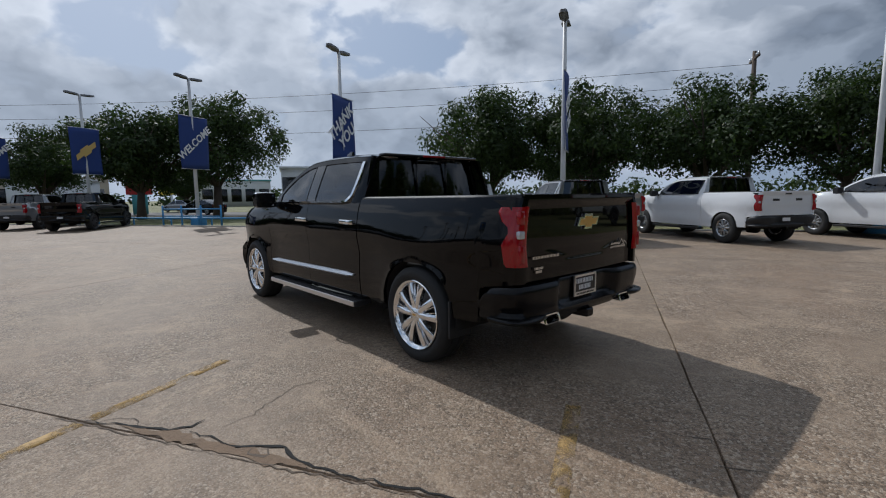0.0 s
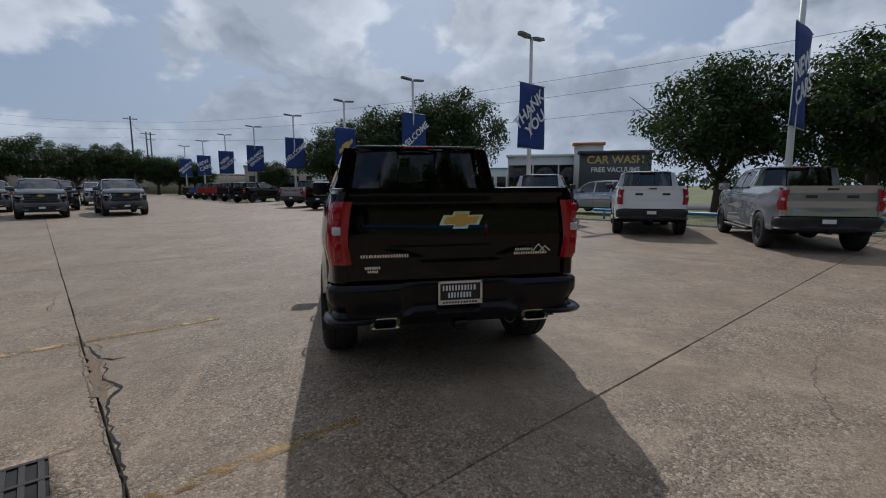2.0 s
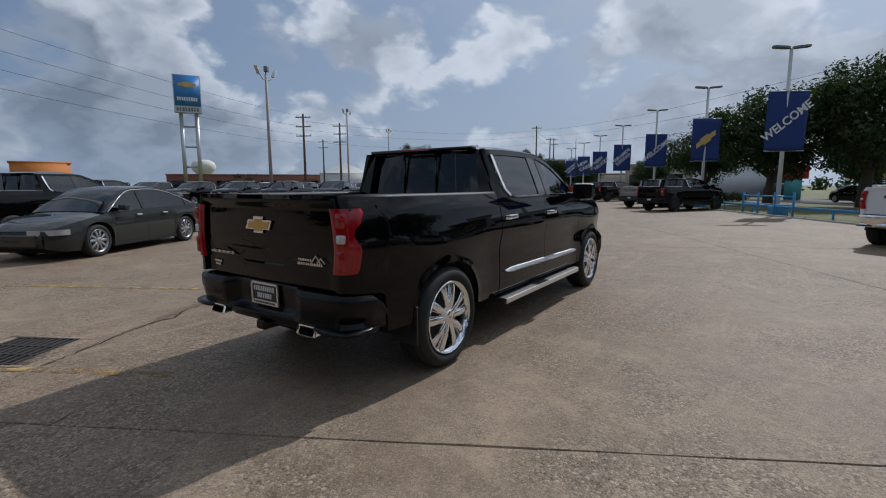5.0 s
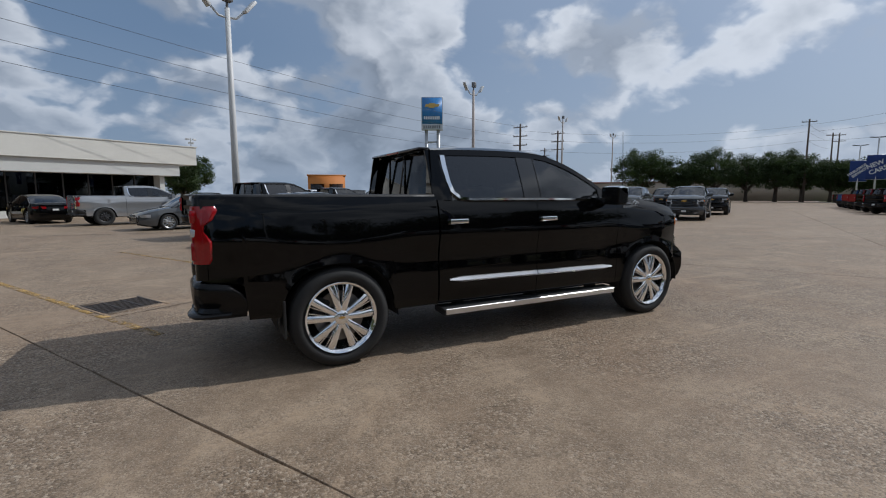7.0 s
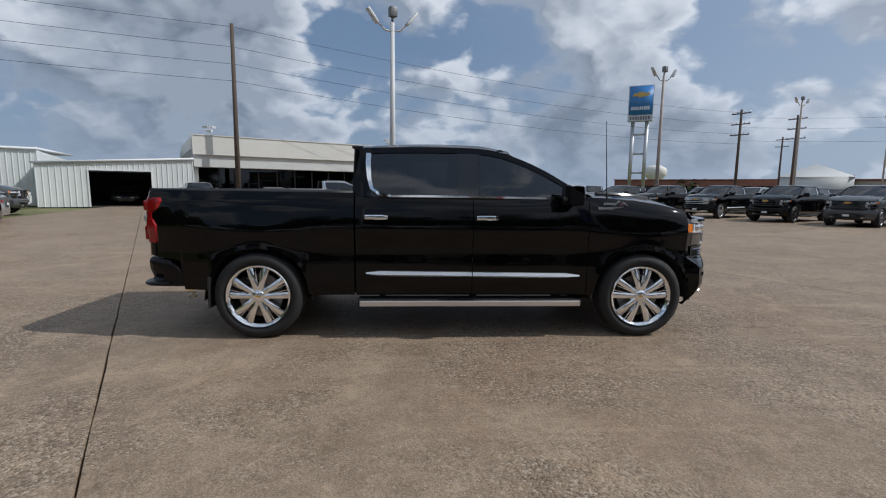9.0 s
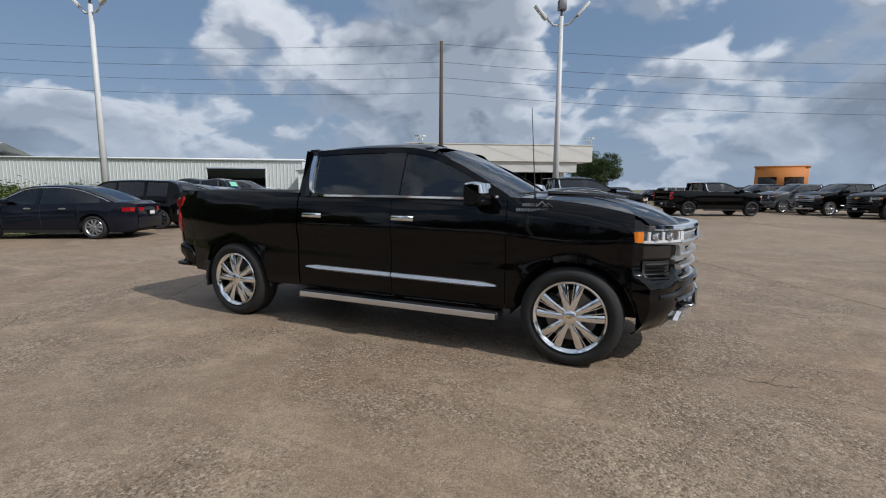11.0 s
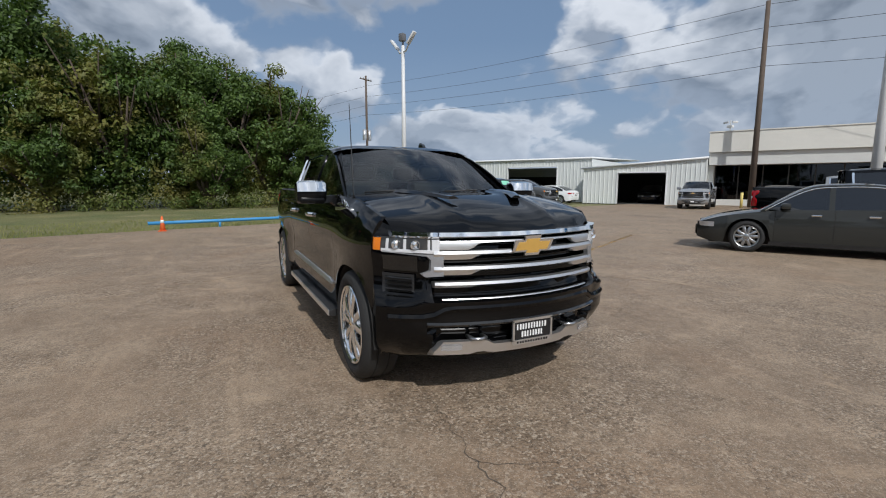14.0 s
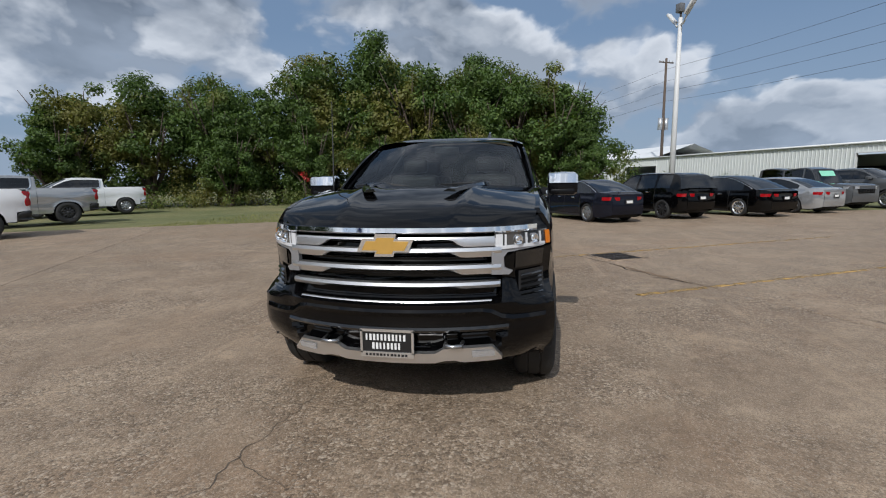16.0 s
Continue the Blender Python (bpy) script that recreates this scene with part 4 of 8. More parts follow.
def pickup(name, label, body, m, lo=False, bumper="satin", grille="chrome", rims="chrome", group="", hd=False, cat="pickup truck", mould=True, fancy=False, colour_grille=None):
    T = thing(name, label, cat, m, group)
    P = VM[body]
    st = 0.09 if lo else 0.03
    nz = 8 if lo else 22
    ex = [s * WX + d for s in (-1, 1) for d in ((-0.474, -0.455, -0.42, 0.42, 0.455, 0.474))] + [-2.67, -2.63, -2.60]

    def side_part(nm, x0, x1, hi, lab=""):
        for sg in (-1, 1):
            b = BM()
            skin(b, columns(x0, x1, st, ex), side_lo, hi, side_y, sg, nz, 0, 0.03)
            ob = part(nm, b, P, T, lab, 40)
            yield sg, ob

    g = 0.006 if not lo else 0.0
    # bed
    for sg, ob in side_part("bed_side", -2.93, -0.965, lambda x: itp(x, [(-3.0, 1.412), (-0.9, 1.405)])):
        b = BM()
        tube(b, [(x, sg * (side_y(x, 1.41) - 0.026), 1.398) for x in (-2.96, -2.5, -1.8, -1.2, -0.975)], 0.030, 8)
        part("rail_cap", b, VM["plastic"], ob, "black bed rail cap")
        if not lo:
            b = BM()
            box(b, -2.335, -2.315, sg * 0.76 if sg > 0 else -1.0, 1.0 if sg > 0 else -0.76, 0.30, 0.60, 0.004)
            part("mud_flap", b, VM["plastic"], ob)
    b = BM()
    box(b, -2.93, -0.97, -0.86, 0.86, 0.80, 0.84)
    for sg in (-1, 1):
        box(b, -2.93, -0.97, sg * 0.86 - 0.02, sg * 0.86 + 0.02, 0.84, 1.39)
    box(b, -1.01, -0.97, -0.86, 0.86, 0.84, 1.38)
    part("cargo_bed", b, VM["liner"], T, "black lined cargo bed")

    # doors and fenders
    for nm, x0, x1 in (("rear_door", -0.955 + g, 0.178 - g / 2), ("front_door", 0.178 + g / 2, 1.315 - g / 2)):
        for sg, ob in side_part(nm, x0, x1, belt):
            hx = -0.755 if nm == "rear_door" else 0.308
            if not lo:
                b = BM()
                yy = side_y(hx, 1.18)
                pts = [(hx - 0.115, sg * (yy - 0.005), 1.175), (hx - 0.10, sg * (yy + 0.030), 1.178), (hx - 0.02, sg * (yy + 0.042), 1.18), (hx + 0.08, sg * (yy + 0.036), 1.18), (hx + 0.115, sg * (yy - 0.005), 1.175)]
                loft(b, [[Vector(p) + Vector((0, sg * 0.010 * math.cos(k * 0.785), 0.022 * math.sin(k * 0.785))) for k in range(8)] for p in pts])
                recalc(b)
                part("door_handle", b, VM["chrome" if fancy or body != "white" else "plastic"], ob, "chrome door handle" if fancy else "")
            if mould:
                a, c = (x0 + 0.10, x1 - 0.002) if nm == "rear_door" else (x0 + 0.002, x1 - 0.075)
                b = BM()
                secs = []
                for k in range(9):
                    x = a + (c - a) * k / 8
                    zc = 0.640 - 0.010 * (x + 0.9)
                    t0 = side_y(x, zc)
                    end = 0.35 if (k == 0 and nm == "rear_door") or (k == 8 and nm == "front_door") else 1.0
                    secs.append([Vector((x, sg * (t0 - 0.02), zc - 0.028 * end)), Vector((x, sg * (t0 + 0.012), zc - 0.026 * end)), Vector((x, sg * (t0 + 0.024), zc - 0.012 * end)), Vector((x, sg * (t0 + 0.012), zc + 0.020 * end)), Vector((x, sg * (t0 + 0.002), zc + 0.024 * end)), Vector((x, sg * (t0 - 0.02), zc + 0.028 * end))])
                loft(b, secs)
                recalc(b)
                part("side_moulding", b, VM["brushed"], ob, "satin chrome door moulding")
    for sg, ob in side_part("front_fender", 1.315 + g / 2, 2.325, belt):
        if not lo:
            mm = facing(1.535, sg * (side_y(1.535, 1.300) + 0.004), 1.305, 0.10, sg)
            w1 = [(a - 0.02, c - 0.02, d + 0.022, e + 0.022) for a, c, d, e in letters_like(0.13, 0.024, 8, 5, 0.6)]
            w2 = [(a, c, d - 0.02, e - 0.02) for a, c, d, e in letters_like(0.27, 0.026, 14, 6, 0.6)]
            bb = bars(T, "fender_badge", mm, w1 + w2, VM["chrome"], "chrome badge bars with a mountain line", 0.006)
            b = BM()
            for px, pw, ph in ((0.075, 0.05, 0.045), (0.125, 0.045, 0.03)):
                plate(b, [(px - pw, 0.005), (px - pw * 0.8, 0.005), (px, ph), (px + pw * 0.8, 0.005), (px + pw, 0.005), (px, ph + 0.012)], 0.006, mm)
            part("mountain_line", b, VM["chrome"], bb)

    # inner wheel housings and underbody
    for xw in (-WX, WX):
        for sg in (-1, 1):
            b = BM()
            n = 14
            pr = [(xw + 0.51 * math.cos(math.pi * k / n), 0.37 + 0.53 * math.sin(math.pi * k / n)) for k in range(n + 1)]
            v0 = [b.verts.new((x, sg * 0.97, z)) for x, z in pr]
            v1 = [b.verts.new((x, sg * 0.60, z)) for x, z in pr]
            for k in range(n):
                b.faces.new((v0[k], v0[k + 1], v1[k + 1], v1[k]))
            b.faces.new(v1)
            part("wheel_housing", b, VM["under"], T)
    b = BM()
    box(b, -2.7, 2.3, -0.42, 0.42, 0.42, 0.62)
    box(b, -1.30, 1.30, -0.86, 0.86, 0.42, 0.55)
    box(b, -2.9, -2.38, -0.55, 0.55, 0.45, 0.6)
    cyl(b, (-WX, -0.70, 0.41), (-WX, 0.70, 0.41), 0.06, 10)
    cyl(b, (-WX - 0.13, 0, 0.41), (-WX + 0.13, 0, 0.41), 0.16, 12)
    cyl(b, (WX, -0.70, 0.41), (WX, 0.70, 0.41), 0.045, 10)
    part("chassis", b, VM["under"], T)

    # cab upper sides
    wlo = lambda x: belt(x) + 0.012
    for sg in (-1, 1):
        b = BM()
        Yc = lambda x, z: cab_y(x, z)
        cs = columns(-0.98, 1.33, 0.10 if lo else 0.05)
        skin(b, cs, lambda x: max(belt(x), cant(x) - 0.055), cant, Yc, sg, 2, 0, 0.02)
        skin(b, columns(-0.98, -0.805, 0.05), belt, lambda x: cant(x) - 0.05, Yc, sg, 6, 0, 0.02)
        skin(b, columns(1.09, 1.33, 0.05), belt, lambda x: max(belt(x), cant(x) - 0.05), Yc, sg, 4, 0, 0.02)
        up = part("cab_side", b, P, T, "", 50)
        b = BM()
        skin(b, columns(0.03, 0.235, 0.05), belt, lambda x: cant(x) - 0.05, lambda x, z: cab_y(x, z) - 0.002, sg, 6, 0, 0.02)
        part("door_pillar", b, VM["trimblack"], up)
        for wn_, x0, x1 in (("rear_side_window", -0.805, 0.03), ("front_side_window", 0.235, 1.09)):
            b = BM()
            skin(b, columns(x0, x1, 0.07), belt, lambda x: max(belt(x) + 0.004, cant(x) - 0.05), lambda x, z: cab_y(x, z) - 0.010, sg, 6, 0, 0.0)
            part(wn_, b, VM["tint"], up, "dark tinted side window")
        # bright line along the sill and up the rear edge
        b = BM()
        pts = []
        for x in (1.22, 0.9, 0.5, 0.1, -0.3, -0.60):
            pts.append((x, belt(x) + 0.008))
        pts += [(-0.72, 1.395), (-0.795, 1.45), (-0.822, 1.55), (-0.835, 1.68), (-0.835, 1.79)]
        secs = []
        for k, (x, z) in enumerate(pts):
            w = itp(k, [(0, 0.012), (5, 0.013), (7, 0.020), (9, 0.030), (10, 0.030)])
            y = cab_y(x, z)
            tx, tz = (0, 1) if k < 6 else ((0.6, 0.8) if k == 6 else (1, 0.25) if k == 7 else (1, 0))
            secs.append([Vector((x - tx * w, sg * (y - 0.008), z - tz * w)), Vector((x - tx * w * 0.8, sg * (y + 0.020), z - tz * w * 0.8)), Vector((x + tx * w * 0.8, sg * (y + 0.020), z + tz * w * 0.8)), Vector((x + tx * w, sg * (y - 0.008), z + tz * w))])
        loft(b, secs)
        recalc(b)
        part("window_trim", b, VM["chrome" if body != "white" or grille == "chrome" else "trimblack"], up, "bright window trim")
        if not lo:
            b = BM()
            skin(b, columns(0.238, 0.250, 0.02), lambda x: belt(x) + 0.01, lambda x: cant(x) - 0.055, lambda x, z: cab_y(x, z) + 0.003, sg, 4, 0, 0.01)
            part("window_divider", b, VM["trimblack"], up)

    # roof
    b = BM()

    def roof(a, c):
        x = -0.98 + 1.53 * a
        yy = (c * 2 - 1)
        edge = cab_y(x, cant(x)) + 0.004
        y = yy * edge
        top = roof_z(x) if x < 0.30 else roof_z(x)
        zc = cant(x) if x < 0.45 else max(cant(x), 1.80)
        z = zc + (top - zc) * (1 - abs(yy) ** 5.0)
        if x > 0.35:
            z = min(z, sm(x, [(0.35, 1.90), (0.55, 1.853)]))
        return (x, y, z)

    grid(b, roof, 10 if lo else 24, 12 if lo else 28)
    recalc(b)
    rf = part("roof", b, P, T, "", 50)
    b = BM()
    box(b, -1.015, -0.90, -0.66, 0.66, 1.842, 1.872, 0.012, 2)
    part("roof_lip", b, VM["trimblack"], rf)
    b = BM()
    box(b, -1.018, -1.00, -0.16, 0.16, 1.846, 1.868, 0.004)
    part("brake_lamp", b, VM["redlens"], rf, "red high brake lamp")
    if not lo:
        b = BM()
        ol = [(0.10, -0.01), (0.03, 0.045), (-0.05, 0.075), (-0.09, 0.07), (-0.075, -0.01)]
        loft(b, [[Vector((0.12 + px, 0.40 + yy, 1.905 + pz * k)) for px, pz in ol] for yy, k in ((-0.02, 0.5), (-0.008, 1.0), (0.008, 1.0), (0.02, 0.5))])
        recalc(b)
        part("roof_antenna", b, VM["trimblack"], rf)

    # windscreen
    b = BM()

    def screen(a, c):
        yy = c * 2 - 1
        wb, wt = 0.835, 0.675
        bow = 0.19 * (1 - abs(yy) ** 2.0)
        x0, z0 = 1.27 + bow, 1.372
        x1, z1 = 0.46 + bow * 0.42, 1.862 - 0.018 * yy * yy
        s = a + 0.10 * a * (1 - a)
        return (x0 + (x1 - x0) * a, yy * (wb + (wt - wb) * a), z0 + (z1 - z0) * s)

    grid(b, screen, 8, 14)
    recalc(b)
    part("windscreen", b, VM["screen" if fancy else "tint"], T, "dark windscreen")
    for sg in (-1, 1):
        b = BM()
        secs = []
        for k in range(9):
            a = k / 8
            p = Vector(screen(a, 1.0 if sg > 0 else 0.0))
            x = p.x - 0.02
            q_ = Vector((p.x - 0.045, sg * (abs(p.y) + 0.045), p.z - 0.012))
            secs.append([p + Vector((0.014, 0, 0.008)), q_ + Vector((0.02, sg * 0.006, 0.01)), q_ + Vector((-0.05, sg * 0.004, -0.02)), p + Vector((-0.04, -sg * 0.02, -0.03))])
        loft(b, secs)
        recalc(b)
        part("screen_pillar", b, P, T, "", 60)
    # cowl and wipers
    b = BM()
    grid(b, lambda a, c: (1.24 + 0.24 * a + 0.19 * (1 - (2 * c - 1) ** 2), (2 * c - 1) * 0.86, 1.365 + 0.012 * a), 3, 14)
    recalc(b)
    cw = part("cowl", b, VM["plastic"], T)
    if not lo:
        for y0, y1 in ((0.68, 0.02), (-0.10, -0.70)):
            b = BM()
            tube(b, [(1.46, y0, 1.392), (1.43, (y0 + y1) / 2, 1.43), (1.36, y1, 1.415)], 0.010, 6)
            part("wiper", b, VM["plastic"], cw)

    # rear window with a sliding pane
    b = BM()

    def rearw(a, c):
        yy = c * 2 - 1
        return (-0.965 + 0.050 * a + 0.05 * abs(yy) ** 3, yy * (0.735 - 0.075 * a), 1.395 + 0.445 * a)

    grid(b, rearw, 4, 10)
    recalc(b)
    rw = part("rear_window", b, VM["rearglass" if fancy else "tint"], T, "dark rear window with a sliding pane")
    b = BM()
    for y in (-0.21, 0.21):
        box(b, -0.972, -0.950, y - 0.006, y + 0.006, 1.40, 1.83)
    box(b, -0.965, -0.925, -0.21, 0.21, 1.795, 1.83)
    part("slider_frame", b, VM["trimblack"], rw)
    b = BM()
    box(b, -0.985, -0.94, -0.80, 0.80, 0.84, 1.40, 0.006)
    for sg in (-1, 1):
        vs = [(-0.975, sg * 0.73, 1.39), (-0.975, sg * 0.89, 1.39), (-0.955, sg * 0.78, 1.845), (-0.925, sg * 0.66, 1.845)]
        vv = [b.verts.new(p) for p in vs]
        b.faces.new(vv)
    part("cab_back", b, P, T)

    # hood
    b = BM()

    def hood(a, c):
        yy = c * 2 - 1
        ay = abs(yy)
        xb = 1.36 + 0.14 * (1 - ay ** 2)
        xf = front_x(yy * 0.80) - 0.045
        x = xb + (xf - xb) * a
        y = yy * (side_y(x, belt(x)) - 0.014 if x < 2.40 else itp(x, [(2.40, side_y(2.40, belt(2.40)) - 0.014), (2.5, 0.80), (2.8, 0.79)]))
        edge = belt(x) - 0.004
        crown = edge + itp(a, [(0, 0.045), (0.4, 0.075), (0.8, 0.065), (1.0, 0.03)]) * (1 - ay ** 2.4)
        # raised centre with a dip behind the two ridges
        d = ay - 0.46
        crown += 0.022 * math.exp(-(d / 0.07) ** 2) * (1 - a) ** 0.6
        if ay < 0.40:
            crown -= 0.012 * (1 - a) * (1 - (ay / 0.40) ** 4)
        if a > 0.86:
            crown -= 0.075 * ((a - 0.86) / 0.14) ** 2
        return (x, y, crown)

    grid(b, hood, 12 if lo else 34, 14 if lo else 44)
    recalc(b)
    hd_ = part("hood", b, P, T, "", 60)
    if not lo:
        for sg in (-1, 1):
            b = BM()
            loft(b, [[Vector((x, sg * (y + dy), z + dz)) for dy, dz in ((-0.045, -0.008), (-0.010, 0.012), (0.030, 0.010), (0.045, -0.012))] for x, y, z in ((1.56, 0.46, 1.432), (1.80, 0.43, 1.424), (2.05, 0.36, 1.408), (2.22, 0.28, 1.384))])
            recalc(b)
            part("hood_vent", b, VM["trimblack"], hd_)

    # mirrors
    for sg in (-1, 1):
        b = BM()
        rings = []
        for k, (y, s) in enumerate(((0.985, 0.80), (1.0, 1.0), (1.10, 1.03), (1.215, 1.0), (1.235, 0.86))):
            rings.append([Vector((1.10 + 0.075 * s * cx - 0.02 * (y - 0.98), sg * y, 1.408 + 0.094 * s * cz)) for cx, cz in ((-1.0, -0.9), (-1.05, 0), (-1.0, 0.95), (-0.1, 1.08), (0.85, 0.92), (1.05, 0.1), (0.9, -0.8), (0, -1.0))])
        loft(b, rings)
        recalc(b)
        mr = part("door_mirror", b, VM["satin" if fancy else "plastic" if body == "white" else body], T, "chrome capped door mirror" if fancy else "", 50)
        if fancy:
            b = BM()
            loft(b, [[v + Vector((0.012, 0, 0.004)) for v in r_[2:6]] + [(r_[5] + r_[2]) / 2] for r_ in rings])
            recalc(b)
            part("mirror_cap", b, VM["chrome"], mr, "chrome mirror cap", 50)
        b = BM()
        loft(b, [[Vector((1.11 + dx, sg * y, z + dz)) for dx, dz in ((-0.055, -0.03), (0.055, -0.03), (0.045, 0.03), (-0.045, 0.03))] for y, z in ((0.88, 1.365), (0.96, 1.355), (1.04, 1.345))])
        box(b, 1.035, 1.175, *sorted((sg * 1.0, sg * 1.215)), 1.315, 1.375, 0.02, 2)
        recalc(b)
        part("mirror_base", b, VM["satin"], mr)
        b = BM()
        box(b, 1.022, 1.034, *sorted((sg * 1.015, sg * 1.20)), 1.335, 1.478, 0.003)
        part("mirror_glass", b, VM["chrome"], mr)

    # tailgate
    b = BM()

    def gate(a, c):
        y = (c * 2 - 1) * 0.805
        z = 0.795 + 0.632 * a
        x = -2.985
        x -= 0.030 * max(0.0, min(1.0, (z - 1.33) / 0.05))
        # the step across the gate, and the hollow of its lower middle
        x += 0.010 * max(0.0, min(1.0, (1.075 - z) / 0.06)) * max(0.0, min(1.0, (0.74 - abs(y)) / 0.03))
        edge = 0.33 + 0.35 * max(0.0, min(1.0, (z - 0.95) / 0.10))
        if z < 1.03:
            x += 0.004 * max(0.0, min(1.0, (edge - abs(y)) / 0.10)) * max(0.0, min(1.0, (z - 0.91) / 0.02))
        x += 0.026 * (y / 0.75) ** 2
        return (x, y, z)

    gg = grid(b, gate, 16 if lo else 64, 16 if lo else 60)
    for row in (gg[-1],):
        r0 = [b.verts.new((-2.93, v.co.y, v.co.z)) for v in row]
        for k in range(len(row) - 1):
            b.faces.new((row[k], row[k + 1], r0[k + 1], r0[k]))
    recalc(b)
    tg = part("tailgate", b, P, T, "", 30)
    b = BM()
    box(b, -2.95, -2.90, -0.75, 0.75, 0.84, 1.40)
    part("gate_inner", b, VM["liner"], tg)
    if fancy:
        emblem(T, -2.990, 0.0, 1.197, -1, 0, 0.27)
        mm = facing(-2.972, 0.53, 0.965, -1, 0)
        bars(tg, "gate_badge", mm, letters_like(0.335, 0.021, 18, 9, 0.62), VM["chrome"], "chrome badge bars", 0.006)
        mm = facing(-2.972, -0.53, 0.968, -1, 0)
        w1 = [(a - 0.05, c - 0.05, d + 0.016, e + 0.016) for a, c, d, e in letters_like(0.14, 0.016, 8, 5, 0.6)]
        w2 = [(a, c, d - 0.012, e - 0.012) for a, c, d, e in letters_like(0.26, 0.018, 14, 6, 0.6)]
        bb = bars(T, "gate_badge", mm, w1 + w2, VM["chrome"], "chrome badge bars with a mountain line", 0.006)
        b = BM()
        for px, pw, ph in ((0.06, 0.05, 0.045), (0.11, 0.045, 0.03)):
            plate(b, [(px - pw, 0.0), (px - pw * 0.8, 0.0), (px, ph), (px + pw * 0.8, 0.0), (px + pw, 0.0), (px, ph + 0.009)], 0.006, mm)
        part("mountain_line", b, VM["chrome"], bb)
        mm = facing(-2.968, 0.615, 0.872, -1, 0)
        bars(tg, "dealer_badge", mm, [(a, c, d + 0.012, e + 0.012) for a, c, d, e in letters_like(0.11, 0.018, 7, 3)] + [(a, c, d - 0.014, e - 0.014) for a, c, d, e in letters_like(0.075, 0.018, 5, 4)], VM["chrome"], "small chrome badge bars", 0.004)
    else:
        b = BM()
        box(b, -3.012, -2.985, -0.10, 0.10, 1.335, 1.375, 0.006)
        part("gate_handle", b, VM["plastic"], tg)
        bars(tg, "gate_badge", facing(-2.978, 0.0, 1.20, -1, 0), [(-0.45, 0.45, -0.03, 0.03)] if hd else [(-0.15, 0.15, -0.015, 0.015)], VM["plastic"] if hd else VM["chrome"], "stamped badge bars", 0.004)

    # corner posts and the tail lamps wrapped round them
    for sg in (-1, 1):
        b = BM()
        loft(b, [[Vector((x, sg * y * sm(z, SIDE_Z) / 0.984, z)) for x, y in ((-2.90, 0.810), (-2.90, 0.912), (-2.935, 0.902), (-2.965, 0.886), (-2.985, 0.862), (-2.990, 0.84), (-2.990, 0.812))] for z in (0.79, 0.9, 1.0, 1.1, 1.17, 1.26, 1.34, 1.405)])
        recalc(b)
        part("corner_post", b, P, T, "", 40)
        b = BM()
        path = [(-2.93, 0.914), (-2.962, 0.900), (-2.988, 0.878), (-3.000, 0.856), (-3.006, 0.838), (-3.006, 0.808)]

        def lamp(a, c):
            z = 0.915 + 0.425 * a
            # forward edge: long above, pinched in the middle
            xf = itp(z, [(0.91, -2.885), (0.94, -2.862), (1.08, -2.855), (1.12, -2.885), (1.16, -2.915), (1.20, -2.905), (1.24, -2.845), (1.31, -2.805), (1.34, -2.82)])
            if c < 0.4:
                x = xf + (-2.93 - xf) * c / 0.4
                return (x, sg * (side_y(x, z) + 0.016 * min(1.0, c / 0.1)), z)
            s_ = (c - 0.4) / 0.6 * 5
            i = min(int(s_), 4)
            f = s_ - i
            x = path[i][0] + (path[i + 1][0] - path[i][0]) * f
            y = path[i][1] + (path[i + 1][1] - path[i][1]) * f
            return (x, sg * y * sm(z, SIDE_Z) / 0.984, z)

        grid(b, lamp, 12 if lo else 30, 10 if lo else 30)
        r = bmesh.ops.extrude_edge_only(b, edges=[e for e in b.edges if len(e.link_faces) == 1])
        for v in r["geom"]:
            if isinstance(v, bmesh.types.BMVert):
                v.co.y -= sg * 0.03
                v.co.x += 0.02
        recalc(b)
        tl = part("tail_lamp", b, VM["redlens"], T, "red tail lamp with a white middle", 50)
        b = BM()
        box(b, -3.014, -2.955, *sorted((sg * 0.822, sg * 0.882)), 1.115, 1.175, 0.012, 2)
        part("reversing_lamp", b, VM["clearlens"], tl, "clear reversing lamp")
        for z0, z1 in ((1.215, 1.315), (0.94, 1.075)):
            b = BM()
            box(b, -3.014, -2.96, *sorted((sg * 0.820, sg * 0.875)), z0, z1, 0.014, 2)
            part("lamp_block", b, VM["redlens"], tl)

    # rear bumper: one wrapped shell with a plate hollow, step pockets and low corner lips
    bmat = VM[bumper]
    PLAN = [(-3.035, 0.0), (-3.035, 0.20), (-3.037, 0.36), (-3.038, 0.50), (-3.036, 0.64), (-3.028, 0.75), (-3.008, 0.83), (-2.972, 0.885), (-2.92, 0.918), (-2.85, 0.934), (-2.76, 0.940), (-2.68, 0.940), (-2.615, 0.938)]
    if not lo:
        fine = []
        for (xa, ya), (xb, yb) in zip(PLAN, PLAN[1:]):
            fine += [(xa + (xb - xa) * j / 4, ya + (yb - ya) * j / 4) for j in range(4)]
        PLAN = fine + [PLAN[-1]]
    PLAN = [(x, -y) for x, y in reversed(PLAN[1:])] + PLAN
    b = BM()
    rings = []
    for k, (x, y) in enumerate(PLAN):
        xa, ya = PLAN[max(k - 1, 0)]
        xb, yb = PLAN[min(k + 1, len(PLAN) - 1)]
        nn = Vector((-(yb - ya), xb - xa, 0)).normalized()
        ay = abs(y)
        zt = itp(x, [(-3.04, 0.770), (-2.85, 0.762), (-2.74, 0.748), (-2.66, 0.700), (-2.615, 0.640)])
        rec = 0.085 * max(0.0, min(1.0, (0.44 - ay) / 0.09))
